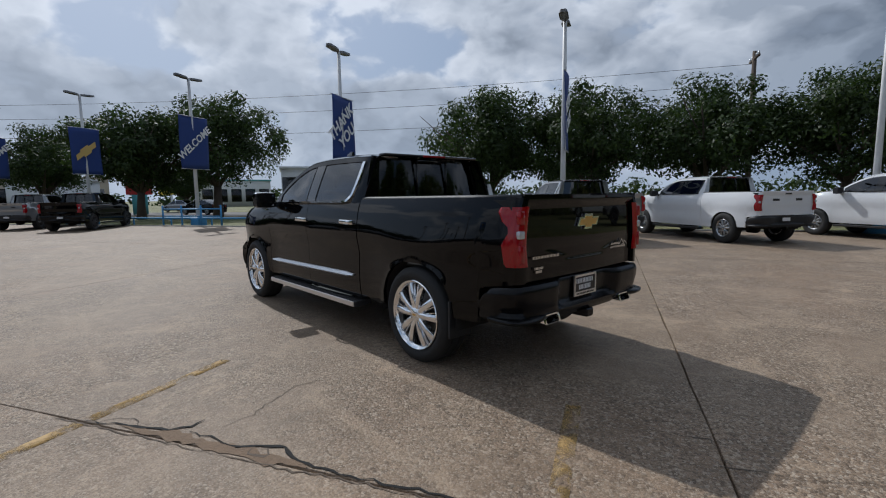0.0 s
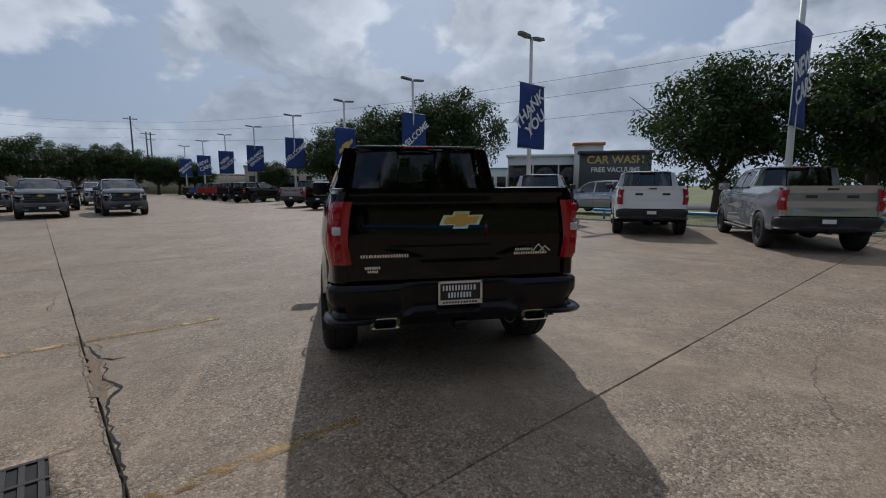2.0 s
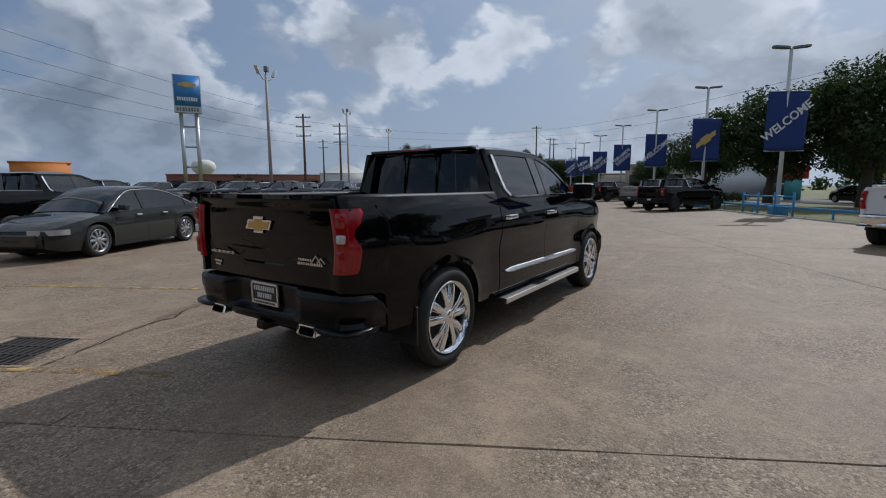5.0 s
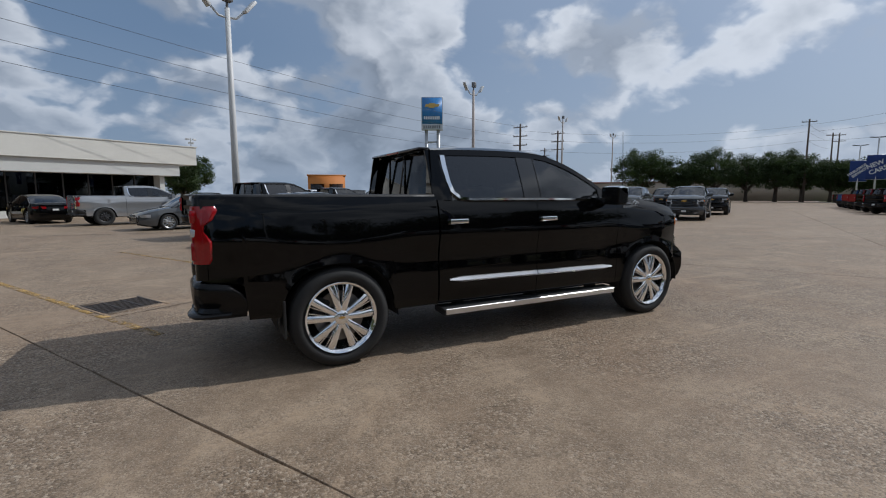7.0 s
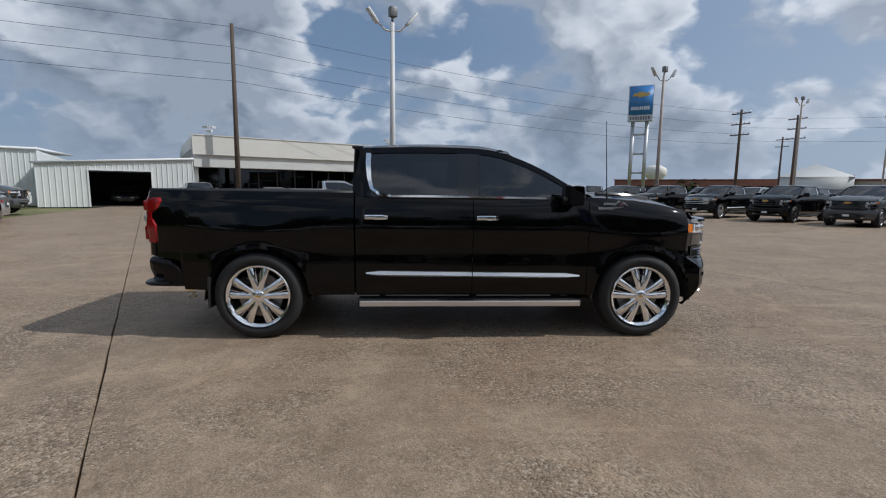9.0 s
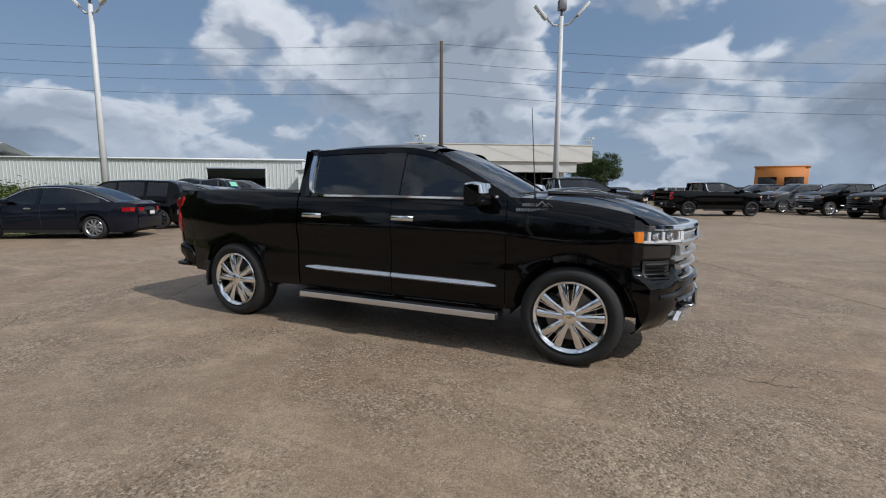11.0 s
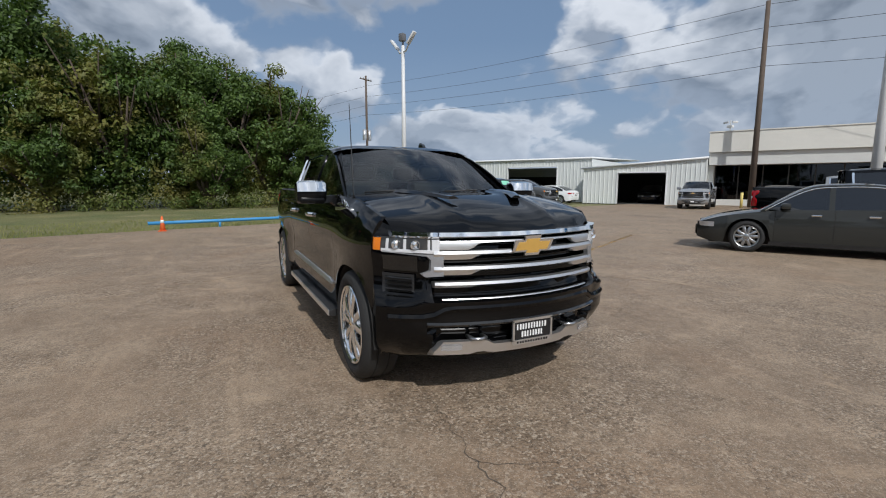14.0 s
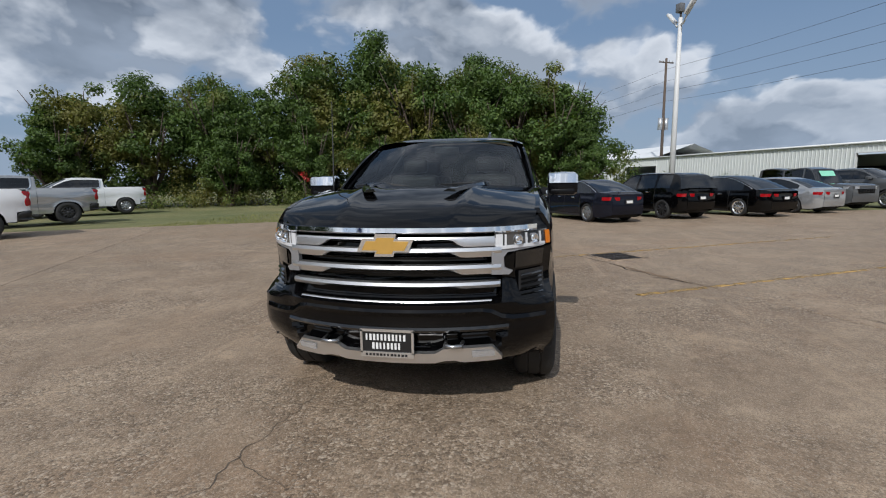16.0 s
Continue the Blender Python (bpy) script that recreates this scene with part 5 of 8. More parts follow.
        pk = 0.030 * max(0.0, min(1.0, (ay - 0.80) / 0.03)) * max(0.0, min(1.0, (-2.80 - x) / 0.04))
        sec = [(-0.13, zt + 0.004), (-0.022 - rec * 0.8, zt + 0.002), (-rec * 0.92, zt - 0.018), (0.004 - rec, zt - 0.045), (-rec, min(0.66, zt - 0.06)), (-0.006 - rec - pk, 0.600), (-0.016 - rec * 0.7 - pk, 0.575), (-0.012 - pk * 0.4, 0.548), (-0.014, 0.520), (-0.05, 0.492 if ay > 0.40 else 0.475), (-0.15, 0.50)]
        rings.append([Vector((x, y, 0)) + nn * o + Vector((0, 0, z)) for o, z in sec])
    loft(b, rings)
    recalc(b)
    bp = part("rear_bumper", b, bmat, T, "", 40)
    for sg in (-1, 1):
        # step lip that stands out under the corner
        b = BM()
        rings = []
        for x, y, w in ((-3.03, 0.60, 0.012), (-3.045, 0.70, 0.03), (-3.035, 0.80, 0.042), (-3.00, 0.872, 0.045), (-2.94, 0.915, 0.040), (-2.85, 0.938, 0.026), (-2.74, 0.944, 0.012)):
            d = Vector((x + 2.80, y - 0.62, 0)).normalized()
            c = Vector((x, y, 0.528))
            rings.append([c - d * 0.06 + Vector((0, 0, 0.016)), c + d * w * 0.6 + Vector((0, 0, 0.014)), c + d * w, c + d * w * 0.6 - Vector((0, 0, 0.020)), c - d * 0.06 - Vector((0, 0, 0.026))])
        if sg < 0:
            rings = [[Vector((p.x, -p.y, p.z)) for p in r] for r in rings]
        loft(b, rings)
        recalc(b)
        part("bumper_step", b, VM["satin" if bumper == "satin" else "plastic"], bp, "", 50)
        b = BM()
        ol = [(-0.095, -0.022), (-0.075, -0.034), (0.075, -0.034), (0.095, -0.022), (0.095, 0.022), (0.075, 0.034), (-0.075, 0.034), (-0.095, 0.022)]
        rings = []
        for x, s in ((-2.70, 0.8), (-3.02, 1.0), (-3.05, 1.06), (-3.052, 0.80), (-2.93, 0.74)):
            rings.append([Vector((x + (0.02 * (pz > 0) - 0.01), sg * 0.545 + py * s, 0.505 + pz * s)) for py, pz in ol])
        loft(b, rings, True, False)
        recalc(b)
        if fancy:
            part("exhaust_tip", b, VM["chrome"], bp, "chrome exhaust tip")
        else:
            b.free()
    b = BM()
    box(b, -3.04, -2.80, -0.05, 0.05, 0.42, 0.49, 0.01)
    part("tow_hitch", b, VM["satin"], bp)
    licence(T, -2.970, 0.0, 0.684, -1, fancy)

    # front: fascia in layers
    b = BM()
    ny = 20 if lo else 56
    ZF = [(0.30, -0.13), (0.36, -0.04), (0.46, 0.018), (0.56, 0.035), (0.66, 0.030), (0.74, 0.045), (0.80, 0.02), (0.88, 0.0), (1.0, 0.005), (1.14, -0.02), (1.19, -0.05)]

    def fpt(q, z, off=0.0):
        """Point of the front's skin: q from 0 in the middle to 0.95 at the corner."""
        s_ = min(q / 0.95, 1.0)
        k = max(0.0, min(1.0, (s_ - 0.72) / 0.28))
        half = side_y(2.325, min(z, belt(2.325)))
        y = q + (half - 0.95) * k * k * (3 - 2 * k)
        x = front_x(q) + off
        # the bumper's ends are blunter than the lamps above
        bl = max(0.0, min(1.0, (0.80 - z) / 0.10))
        x += 0.13 * bl * k
        y += 0.022 * bl * k
        x = max(x, 2.322 + 0.05 * max(0.0, min(1.0, (0.63 - z) / 0.08)) + off)
        return x, y

    def fascia(a, c):
        q = (c * 2 - 1) * 0.95
        aq = abs(q)
        ztop = max(1.172, belt(front_x(q) - 0.01) + 0.002)
        z = 0.315 + (ztop - 0.315) * a
        ql = min(aq / 0.88, 1.0) * 0.95
        r_ = max(0.0, (aq - 0.88) / 0.07)
        x, y = fpt(ql, z)
        xe = 2.332 + 0.04 * max(0.0, min(1.0, (0.63 - z) / 0.06))
        if r_ > 0 and x > xe:
            x += (xe - x) * r_
            y += (side_y(xe, min(z, belt(xe))) + 0.003 - y) * r_
        k = max(0.0, min(1.0, (0.95 - aq) / 0.12))
        aq = ql
        x += sm(z, ZF) * k
        if z < 0.52:
            x -= 0.08 * max(0.0, (0.52 - z) / 0.2) * aq ** 2 * k
        y = math.copysign(y, q)
        ay = aq
        ins = min(max(0.0, min(1.0, (0.665 - ay) / 0.03)), max(0.0, min(1.0, (z - 0.735) / 0.02)), max(0.0, min(1.0, (1.165 - z) / 0.02)))
        x -= 0.085 * ins
        low = min(max(0.0, min(1.0, (0.66 + (z - 0.5) * 0.5 - ay) / 0.03)), max(0.0, min(1.0, (z - 0.43) / 0.02)), max(0.0, min(1.0, (0.565 - z) / 0.02)))
        x -= 0.06 * low
        return (x, y, z)

    grid(b, fascia, 22 if lo else 70, ny)
    recalc(b)
    fb = part("front_bumper", b, P if bumper != "chromeb" else VM["chrome"], T, "", 30)
    G = VM[grille]
    b = BM()
    for k in range(9):
        z = 0.765 + k * 0.046
        grid(b, lambda a, c: (front_x((c * 2 - 1) * 0.65) - 0.06 + 0.02 * a, (c * 2 - 1) * 0.65, z + 0.008 * a), 1, 16)
    part("grille_mesh", b, VM["plastic"], fb, "black grille slats")
    # upper bar that runs into the lamps, then three bars with deep ends
    def bar(nm, z, hw, thick, half, end, drop=0.0):
        b_ = BM()
        secs = []
        n_ = 12 if lo else 40
        for k in range(n_ + 1):
            y = -half + 2 * half * k / n_
            ay = abs(y)
            h = hw + (end - hw) * max(0.0, min(1.0, (ay - 0.37) / 0.06)) if end else hw
            x = front_x(y) + 0.012
            zz = z - drop * (ay / half) ** 2
            secs.append([Vector((x - 0.05, y, zz - hw - (h - hw) * 2)), Vector((x + 0.0, y, zz - hw - (h - hw) * 2 + 0.004)), Vector((x + thick, y, zz - 0.004)), Vector((x + thick - 0.006, y, zz + hw)), Vector((x - 0.05, y, zz + hw))])
        loft(b_, secs)
        recalc(b_)
        return part(nm, b_, G if half > 0.7 or grille != "chrome" else VM["brushed"], fb, "bright grille bar" if grille == "chrome" else "", 30)

    bar("grille_bar", 1.158, 0.022, 0.022, 0.86, 0, 0.0)
    bar("grille_bar", 1.115, 0.008, 0.0, 0.635, 0.030)
    bar("grille_bar", 1.045, 0.016, 0.016, 0.655, 0.030)
    bar("grille_bar", 0.945, 0.016, 0.016, 0.655, 0.030)
    bar("grille_bar", 0.845, 0.014, 0.014, 0.650, 0.020)
    if not lo or fancy:
        bar("lower_trim", 0.742, 0.006, 0.004, 0.60, 0)
    emblem(T, front_x(0) + 0.018, 0.0, 1.072, 1, 0, 0.29)
    for sg in (-1, 1):
        b = BM()

        def onf(q, z, off):
            x, y = fpt(q, z, off)
            return (x, sg * y, z)

        def face(q0, q1, z0, z1, off, na=3, nc=6, deep=0.03):
            grid(b, lambda a, c: onf(q0 + (q1 - q0) * c, z0 + (z1 - z0) * a, off), na, nc)
            r_ = bmesh.ops.extrude_edge_only(b, edges=[e for e in b.edges if len(e.link_faces) == 1])
            for v in r_["geom"]:
                if isinstance(v, bmesh.types.BMVert):
                    v.co.x -= deep
            recalc(b)

        face(0.615, 0.925, 1.045, 1.142, 0.010, 3, 14, 0.05)
        hl = part("headlamp", b, VM["darklens"], T, "clear headlamp with an amber corner")
        for q in (0.745, 0.835):
            b = BM()
            c = Vector(onf(q, 1.094, 0.012))
            d = Vector((1.0, sg * 0.30, 0.0)).normalized()
            loft(b, [ring(c + d * o, d, r_, 16) for o, r_ in ((-0.03, 0.030), (0.010, 0.032), (0.014, 0.029), (0.002, 0.022), (0.004, 0.016), (0.012, 0.008))])
            recalc(b)
            part("lamp_projector", b, VM["chrome"], hl, "bright round lamp projector")
        b = BM()
        face(0.622, 0.905, 1.046, 1.066, 0.020, 1, 12)
        part("lamp_strip", b, VM["lampwhite"], hl)
        b = BM()
        face(0.622, 0.662, 1.060, 1.134, 0.018, 2, 2)
        part("lamp_reflector", b, VM["lampwhite"], hl, "pale inner lamp reflector")
        for q0 in (0.672, 0.790, 0.872):
            b = BM()
            face(q0, q0 + 0.012, 1.062, 1.132, 0.018, 2, 1)
            part("lamp_rib", b, VM["lampwhite"], hl)
        b = BM()
        face(0.910, 0.940, 1.052, 1.134, 0.020, 3, 5)
        part("marker_lamp", b, VM["amber"], hl, "amber side marker")
        # silver bracket below the lamp
        b = BM()
        ol = [(0.60, 1.045), (0.60, 0.90), (0.70, 0.892), (0.72, 0.912), (0.672, 0.935), (0.668, 1.00), (0.69, 1.026), (0.80, 1.036), (0.90, 1.042), (0.90, 1.052), (0.75, 1.052)]
        v0 = [b.verts.new(onf(y, z, 0.024)) for y, z in ol]
        v1 = [b.verts.new(onf(y, z, -0.02)) for y, z in ol]
        b.faces.new(v0)
        for k in range(len(ol)):
            k2 = (k + 1) % len(ol)
            b.faces.new((v0[k], v0[k2], v1[k2], v1[k]))
        recalc(b)
        part("lamp_bracket", b, VM["bracket"] if grille == "chrome" else VM["clearlens"], hl, "satin silver lamp bracket")
        # black pocket beside the bracket
        b = BM()
        face(0.735, 0.90, 0.925, 1.022, 0.012, 3, 8)
        part("lamp_pocket", b, VM["trimblack"], fb)
        # air curtain with slats
        b = BM()
        for k in range(6):
            z = 0.735 + 0.028 * k
            grid(b, lambda a, c: onf(0.77 + 0.13 * c, z + 0.012 * a, 0.046 - 0.03 * a), 1, 6)
        part("air_slats", b, VM["trimblack"], fb)
        b = BM()
        grid(b, lambda a, c: onf(0.755 + 0.155 * c, 0.715 + 0.19 * a, 0.022), 4, 6)
        part("air_curtain", b, VM["plastic"], fb)
        # tow hook
        b = BM()
        tube(b, [(2.70, sg * 0.43, 0.487), (2.79, sg * 0.425, 0.487), (2.805, sg * 0.38, 0.487), (2.79, sg * 0.335, 0.487), (2.70, sg * 0.33, 0.487)], 0.013, 8)
        part("tow_hook", b, VM["satin"] if not fancy else VM["alloy"], fb)
    # upper lip and lower chin of the bumper
    for nm_, zc_, hh_, pr_, half_ in (("bumper_lip", 0.690, 0.022, 0.050, 0.90), ("bumper_chin", 0.585, 0.014, 0.052, 0.70)):
        b = BM()
        secs = []
        for k in range(31):
            y = -half_ + 2 * half_ * k / 30
            x, y = fpt(abs(y), zc_, pr_)[0], math.copysign(fpt(abs(y), zc_)[1], y)
            zz = zc_ - (0.06 if nm_ == "bumper_lip" else 0.0) * max(0.0, (abs(y) - 0.58) / 0.1) * (1 if abs(y) < 0.68 else 0) - (0.06 if nm_ == "bumper_lip" and abs(y) >= 0.68 else 0)
            secs.append([Vector((x - 0.06, y, zz - hh_ * 1.6)), Vector((x - 0.01, y, zz - hh_)), Vector((x, y, zz)), Vector((x - 0.012, y, zz + hh_)), Vector((x - 0.06, y, zz + hh_ * 1.3))])
        loft(b, secs)
        recalc(b)
        part(nm_, b, P if nm_ == "bumper_lip" else VM["trimblack"], fb, "", 30)
    # skid plate
    b = BM()
    secs = []
    for k in range(25):
        y = -0.66 + 1.32 * k / 24
        ay = abs(y)
        x = front_x(y) + 0.03
        zt = 0.468 if ay > 0.30 else 0.44
        zt = 0.40 + (zt - 0.40) * (1 - max(0.0, (ay - 0.62) / 0.04))
        notch = 0.012 if 0.30 < ay < 0.42 else 0.0
        secs.append([Vector((x - 0.03, y, zt + 0.006)), Vector((x + 0.004, y, zt)), Vector((x - 0.008, y, 0.378 + notch)), Vector((x - 0.10, y, 0.350 + notch)), Vector((x - 0.12, y, 0.40))])
    loft(b, secs)
    recalc(b)
    sk = part("skid_plate", b, VM["brushed"] if grille == "chrome" else VM["plastic"], fb, "satin silver skid plate" if grille == "chrome" else "", 30)
    for sg in (-1, 1):
        b = BM()
        grid(b, lambda a, c: (front_x(0.49 + 0.13 * c) + 0.040 - 0.012 * a, sg * (0.49 + 0.13 * c), 0.448 - 0.040 * a), 2, 4)
        part("fog_lamp", b, VM["clearlens"], sk, "clear fog lamp")
    b = BM()
    for k in range(4):
        z = 0.452 + 0.026 * k
        box(b, 2.70, 2.745 + 0.0, -0.24, 0.24, z, z + 0.010)
    part("lower_slats", b, VM["trimblack"], fb)
    licence(T, 2.835, 0.0, 0.505 if fancy else 0.52, 1, fancy)

    # running boards
    for sg in (-1, 1):
        b = BM()
        loft(b, [[Vector((x, sg * (y0 + y), z)) for y, z in ((-0.16, 0.335), (0.0, 0.318), (0.018, 0.330), (0.018, 0.368), (0.0, 0.380), (-0.16, 0.385))] for x, y0 in ((-0.93, 0.985), (-0.92, 1.0), (1.25, 1.0), (1.26, 0.985))])
        recalc(b)
        rb = part("running_board", b, VM["plastic"], T)
        b = BM()
        box(b, -0.91, 1.245, *sorted((sg * 1.012, sg * 1.026)), 0.322, 0.376, 0.004)
        if fancy:
            part("board_trim", b, VM["brushed"], rb, "satin chrome running board edge")
        else:
            b.free()
        for x in (-0.7, 0.2, 1.05):
            b = BM()
            box(b, x - 0.03, x + 0.03, *sorted((sg * 0.78, sg * 0.9)), 0.34, 0.46)
            if lo:
                b.free()
            else:
                part("board_bracket", b, VM["under"], rb)

    # wheels
    if hd:
        R, rr = 0.425, 0.235
    else:
        R, rr = 0.417, 0.292
    for nm, xw in (("rear_wheel", -WX), ("front_wheel", WX)):
        for sg in (-1, 1):
            make_wheel(T, xw, sg * 0.862, R - 0.004, sg, R, rr, 0.278, rims, lo)

    # cabin
    if fancy:
        b = BM()
        box(b, 1.05, 1.36, -0.74, 0.74, 1.10, 1.33, 0.05, 2)
        part("dashboard", b, VM["seat"], T)
        for y in (-0.40, 0.40):
            for x, nm in ((0.30, "front_seat"), (-0.55, "rear_seat")):
                b = BM()
                box(b, x - 0.10, x + 0.12, y - 0.26, y + 0.26, 0.95, 1.52, 0.06, 3)
                box(b, x - 0.06, x + 0.06, y - 0.13, y + 0.13, 1.54, 1.70, 0.04, 3)
                box(b, x, x + 0.5, y - 0.26, y + 0.26, 0.88, 1.05, 0.05, 2)
                part(nm, b, VM["seat"], T)
        b = BM()
        pts = [(0.86 + 0.07 * math.sin(a), 0.40 + 0.19 * math.cos(a), 1.28 + 0.18 * math.sin(a)) for a in [2 * math.pi * k / 24 for k in range(25)]]
        tube(b, pts, 0.016, 8, False)
        tube(b, [(0.86, 0.22, 1.28), (0.90, 0.40, 1.26), (0.86, 0.58, 1.28)], 0.018, 6)
        part("steering_wheel", b, VM["plastic"], T)
        b = BM()
        box(b, -0.93, 1.2, -0.84, 0.84, 0.56, 0.60)
        part("cabin_floor", b, VM["seat"], T)
        b = BM()
        box(b, 0.60, 0.63, -0.12, 0.12, 1.72, 1.79, 0.01, 2)
        part("inner_mirror", b, VM["plastic"], T)
        # mast aerial on the fender
        b = BM()
        tube(b, [(1.53, -0.845, 1.37), (1.525, -0.845, 1.42), (1.48, -0.85, 2.13)], [0.012, 0.006, 0.0028], 6)
        part("mast_aerial", b, VM["plastic"], T, "thin black mast aerial")
    else:
        b = BM()
        box(b, -0.88, 1.2, -0.80, 0.80, 0.60, 1.33)
        for y in (-0.4, 0.4):
            for x in (-0.55, 0.3):
                box(b, x - 0.08, x + 0.08, y - 0.22, y + 0.22, 1.3, 1.62, 0.03)
        part("cabin", b, VM["seat"], T)
    # the overhang behind the rear wheels is short
    for c in T.children_recursive:
        if c.type == "MESH" and c.name.split(".")[0] not in ("tyre", "rim", "brake_disc", "caliper", "hub_badge", "inner_barrel"):
            for v in c.data.vertices:
                if v.co.x < -2.35:
                    v.co.x = -2.35 + (v.co.x + 2.35) * 0.89
    return T


pickup("pickup_truck", "glossy black crew cab pickup truck with chrome trim and wheels", "black", None, fancy=True)
# ---------------- buildings ----------------


def uvbox(bm, u0, u1, v0, v1, z0, z1, mi=0):
    c = [W(u0, v0), W(u1, v0), W(u1, v1), W(u0, v1)]
    vs = slab_poly(bm, [(p.x, p.y) for p in c], z0, z1, mi)
    recalc(bm)
    return vs


def showroom():
    T = thing("showroom_building", "off-white dealership showroom with a deep fascia and dark shop windows", "building")
    b = BM()
    uvbox(b, 0.0, 0.35, 35.6, 50, 0.0, 4.9)
    uvbox(b, 13.65, 14.0, 35.6, 50, 0.0, 4.9)
    uvbox(b, 0.35, 13.65, 49.6, 50, 0.0, 4.9)
    part("wall", b, MAT["stucco2"], T)
    b = BM()
    uvbox(b, -0.05, 14.2, 35.5, 50, 4.3, 4.9)
    part("roof", b, MAT["stucco2"], T)
    for u0, u1, v0, v1, z0, z1, nm in ((0.0, 16.3, 35.0, 35.5, 3.85, 5.25, "fascia"), (15.9, 16.3, 35.5, 48, 3.85, 5.25, "fascia"), (0.0, 0.3, 35.5, 48, 3.85, 5.25, "fascia"), (-0.05, 16.4, 34.95, 35.6, 5.252, 5.32, "coping")):
        b = BM()
        uvbox(b, u0, u1, v0, v1, z0, z1)
        part(nm, b, MAT["stucco"], T, "off-white stucco fascia")
    b = BM()
    uvbox(b, 0.05, 15.0, 35.2, 36.6, 2.95, 3.84)
    part("soffit_band", b, MAT["stucco2"], T)
    b = BM()
    uvbox(b, 0.35, 13.65, 36.5, 36.62, 0.0, 0.45)
    part("window_base", b, MAT["stucco2"], T)
    for k in range(9):
        b = BM()
        u0 = 0.4 + k * 1.48
        uvbox(b, u0 + 0.04, u0 + 1.44, 36.55, 36.57, 0.45, 2.95)
        w = part("window", b, MAT["shopglass"], T, "dark shop window pane")
        b = BM()
        uvbox(b, u0 - 0.04, u0 + 0.04, 36.50, 36.62, 0.45, 2.95)
        part("window_frame", b, MAT["mullion"], w)
    b = BM()
    uvbox(b, 0.4, 13.6, 37.0, 49.5, -0.02, 0.01)
    uvbox(b, 0.4, 13.6, 44.0, 44.2, 0.01, 4.2)
    part("interior", b, MAT["inside"], T)
    for u in (1.2, 16.1):
        b = BM()
        p = W(u, 35.3, 5.3)
        cyl(b, p, p + Vector((0, 0, 0.75)), 0.04, 8)
        for d in (-0.28, 0.28):
            q = p + Vector((CU * d, SU * d, 0.62))
            box(b, -0.17, 0.17, -0.07, 0.07, -0.07, 0.07, 0.02, 2, 0, Matrix.Translation(q) @ Matrix.Rotation(A29 + (0.4 if d > 0 else -0.5), 4, "Z"))
        box(b, p.x - 0.2, p.x + 0.2, p.y - 0.12, p.y + 0.12, p.z + 0.25, p.z + 0.42, 0.02)
        solid("security_camera", b, MAT["polepaint"], "white security cameras on a short roof pole", "camera mast")


def ribs(b, u0, u1, v, z0, zt, step=0.30):
    n = int((u1 - u0) / step)
    for k in range(n + 1):
        u = u0 + (u1 - u0) * k / n
        p0, p1 = W(u - 0.035, v), W(u + 0.035, v)
        q0, q1 = W(u - 0.02, v - 0.035), W(u + 0.02, v - 0.035)
        z1 = zt(u)
        lo = [b.verts.new((p.x, p.y, z0)) for p in (p0, q0, q1, p1)]
        hi = [b.verts.new((p.x, p.y, z1)) for p in (p0, q0, q1, p1)]
        for i in range(3):
            b.faces.new((lo[i], lo[i + 1], hi[i + 1], hi[i]))


def wall_with_door(T, u0, u1, v, zt, doors, name="wall", thick=0.2):
    b = BM()
    cuts = sorted(doors)
    x = u0
    for a, c, h in cuts + [(u1, u1, 0)]:
        if a > x:
            pl = [W(x, v), W(a, v), W(a, v + thick), W(x, v + thick)]
            lo = [b.verts.new((p.x, p.y, 0)) for p in pl]
            hi = [b.verts.new((p.x, p.y, zt(x if i in (0, 3) else a))) for i, p in enumerate(pl)]
            b.faces.new(hi)
            for i in range(4):
                b.faces.new((lo[i], lo[(i + 1) % 4], hi[(i + 1) % 4], hi[i]))
            ribs(b, x + 0.05, a - 0.05, v, 0.0, zt)
        if c > a:
            pl = [W(a, v), W(c, v), W(c, v + thick), W(a, v + thick)]
            lo = [b.verts.new((p.x, p.y, h)) for p in pl]
            hi = [b.verts.new((p.x, p.y, zt(a if i in (0, 3) else c))) for i, p in enumerate(pl)]
            b.faces.new(hi)
            b.faces.new(list(reversed(lo)))
            for i in range(4):
                b.faces.new((lo[i], lo[(i + 1) % 4], hi[(i + 1) % 4], hi[i]))
            ribs(b, a + 0.05, c - 0.05, v, h, zt)
        x = c
    recalc(b)
    return part(name, b, MAT["metalwall"], T, "white ribbed metal cladding", 20)


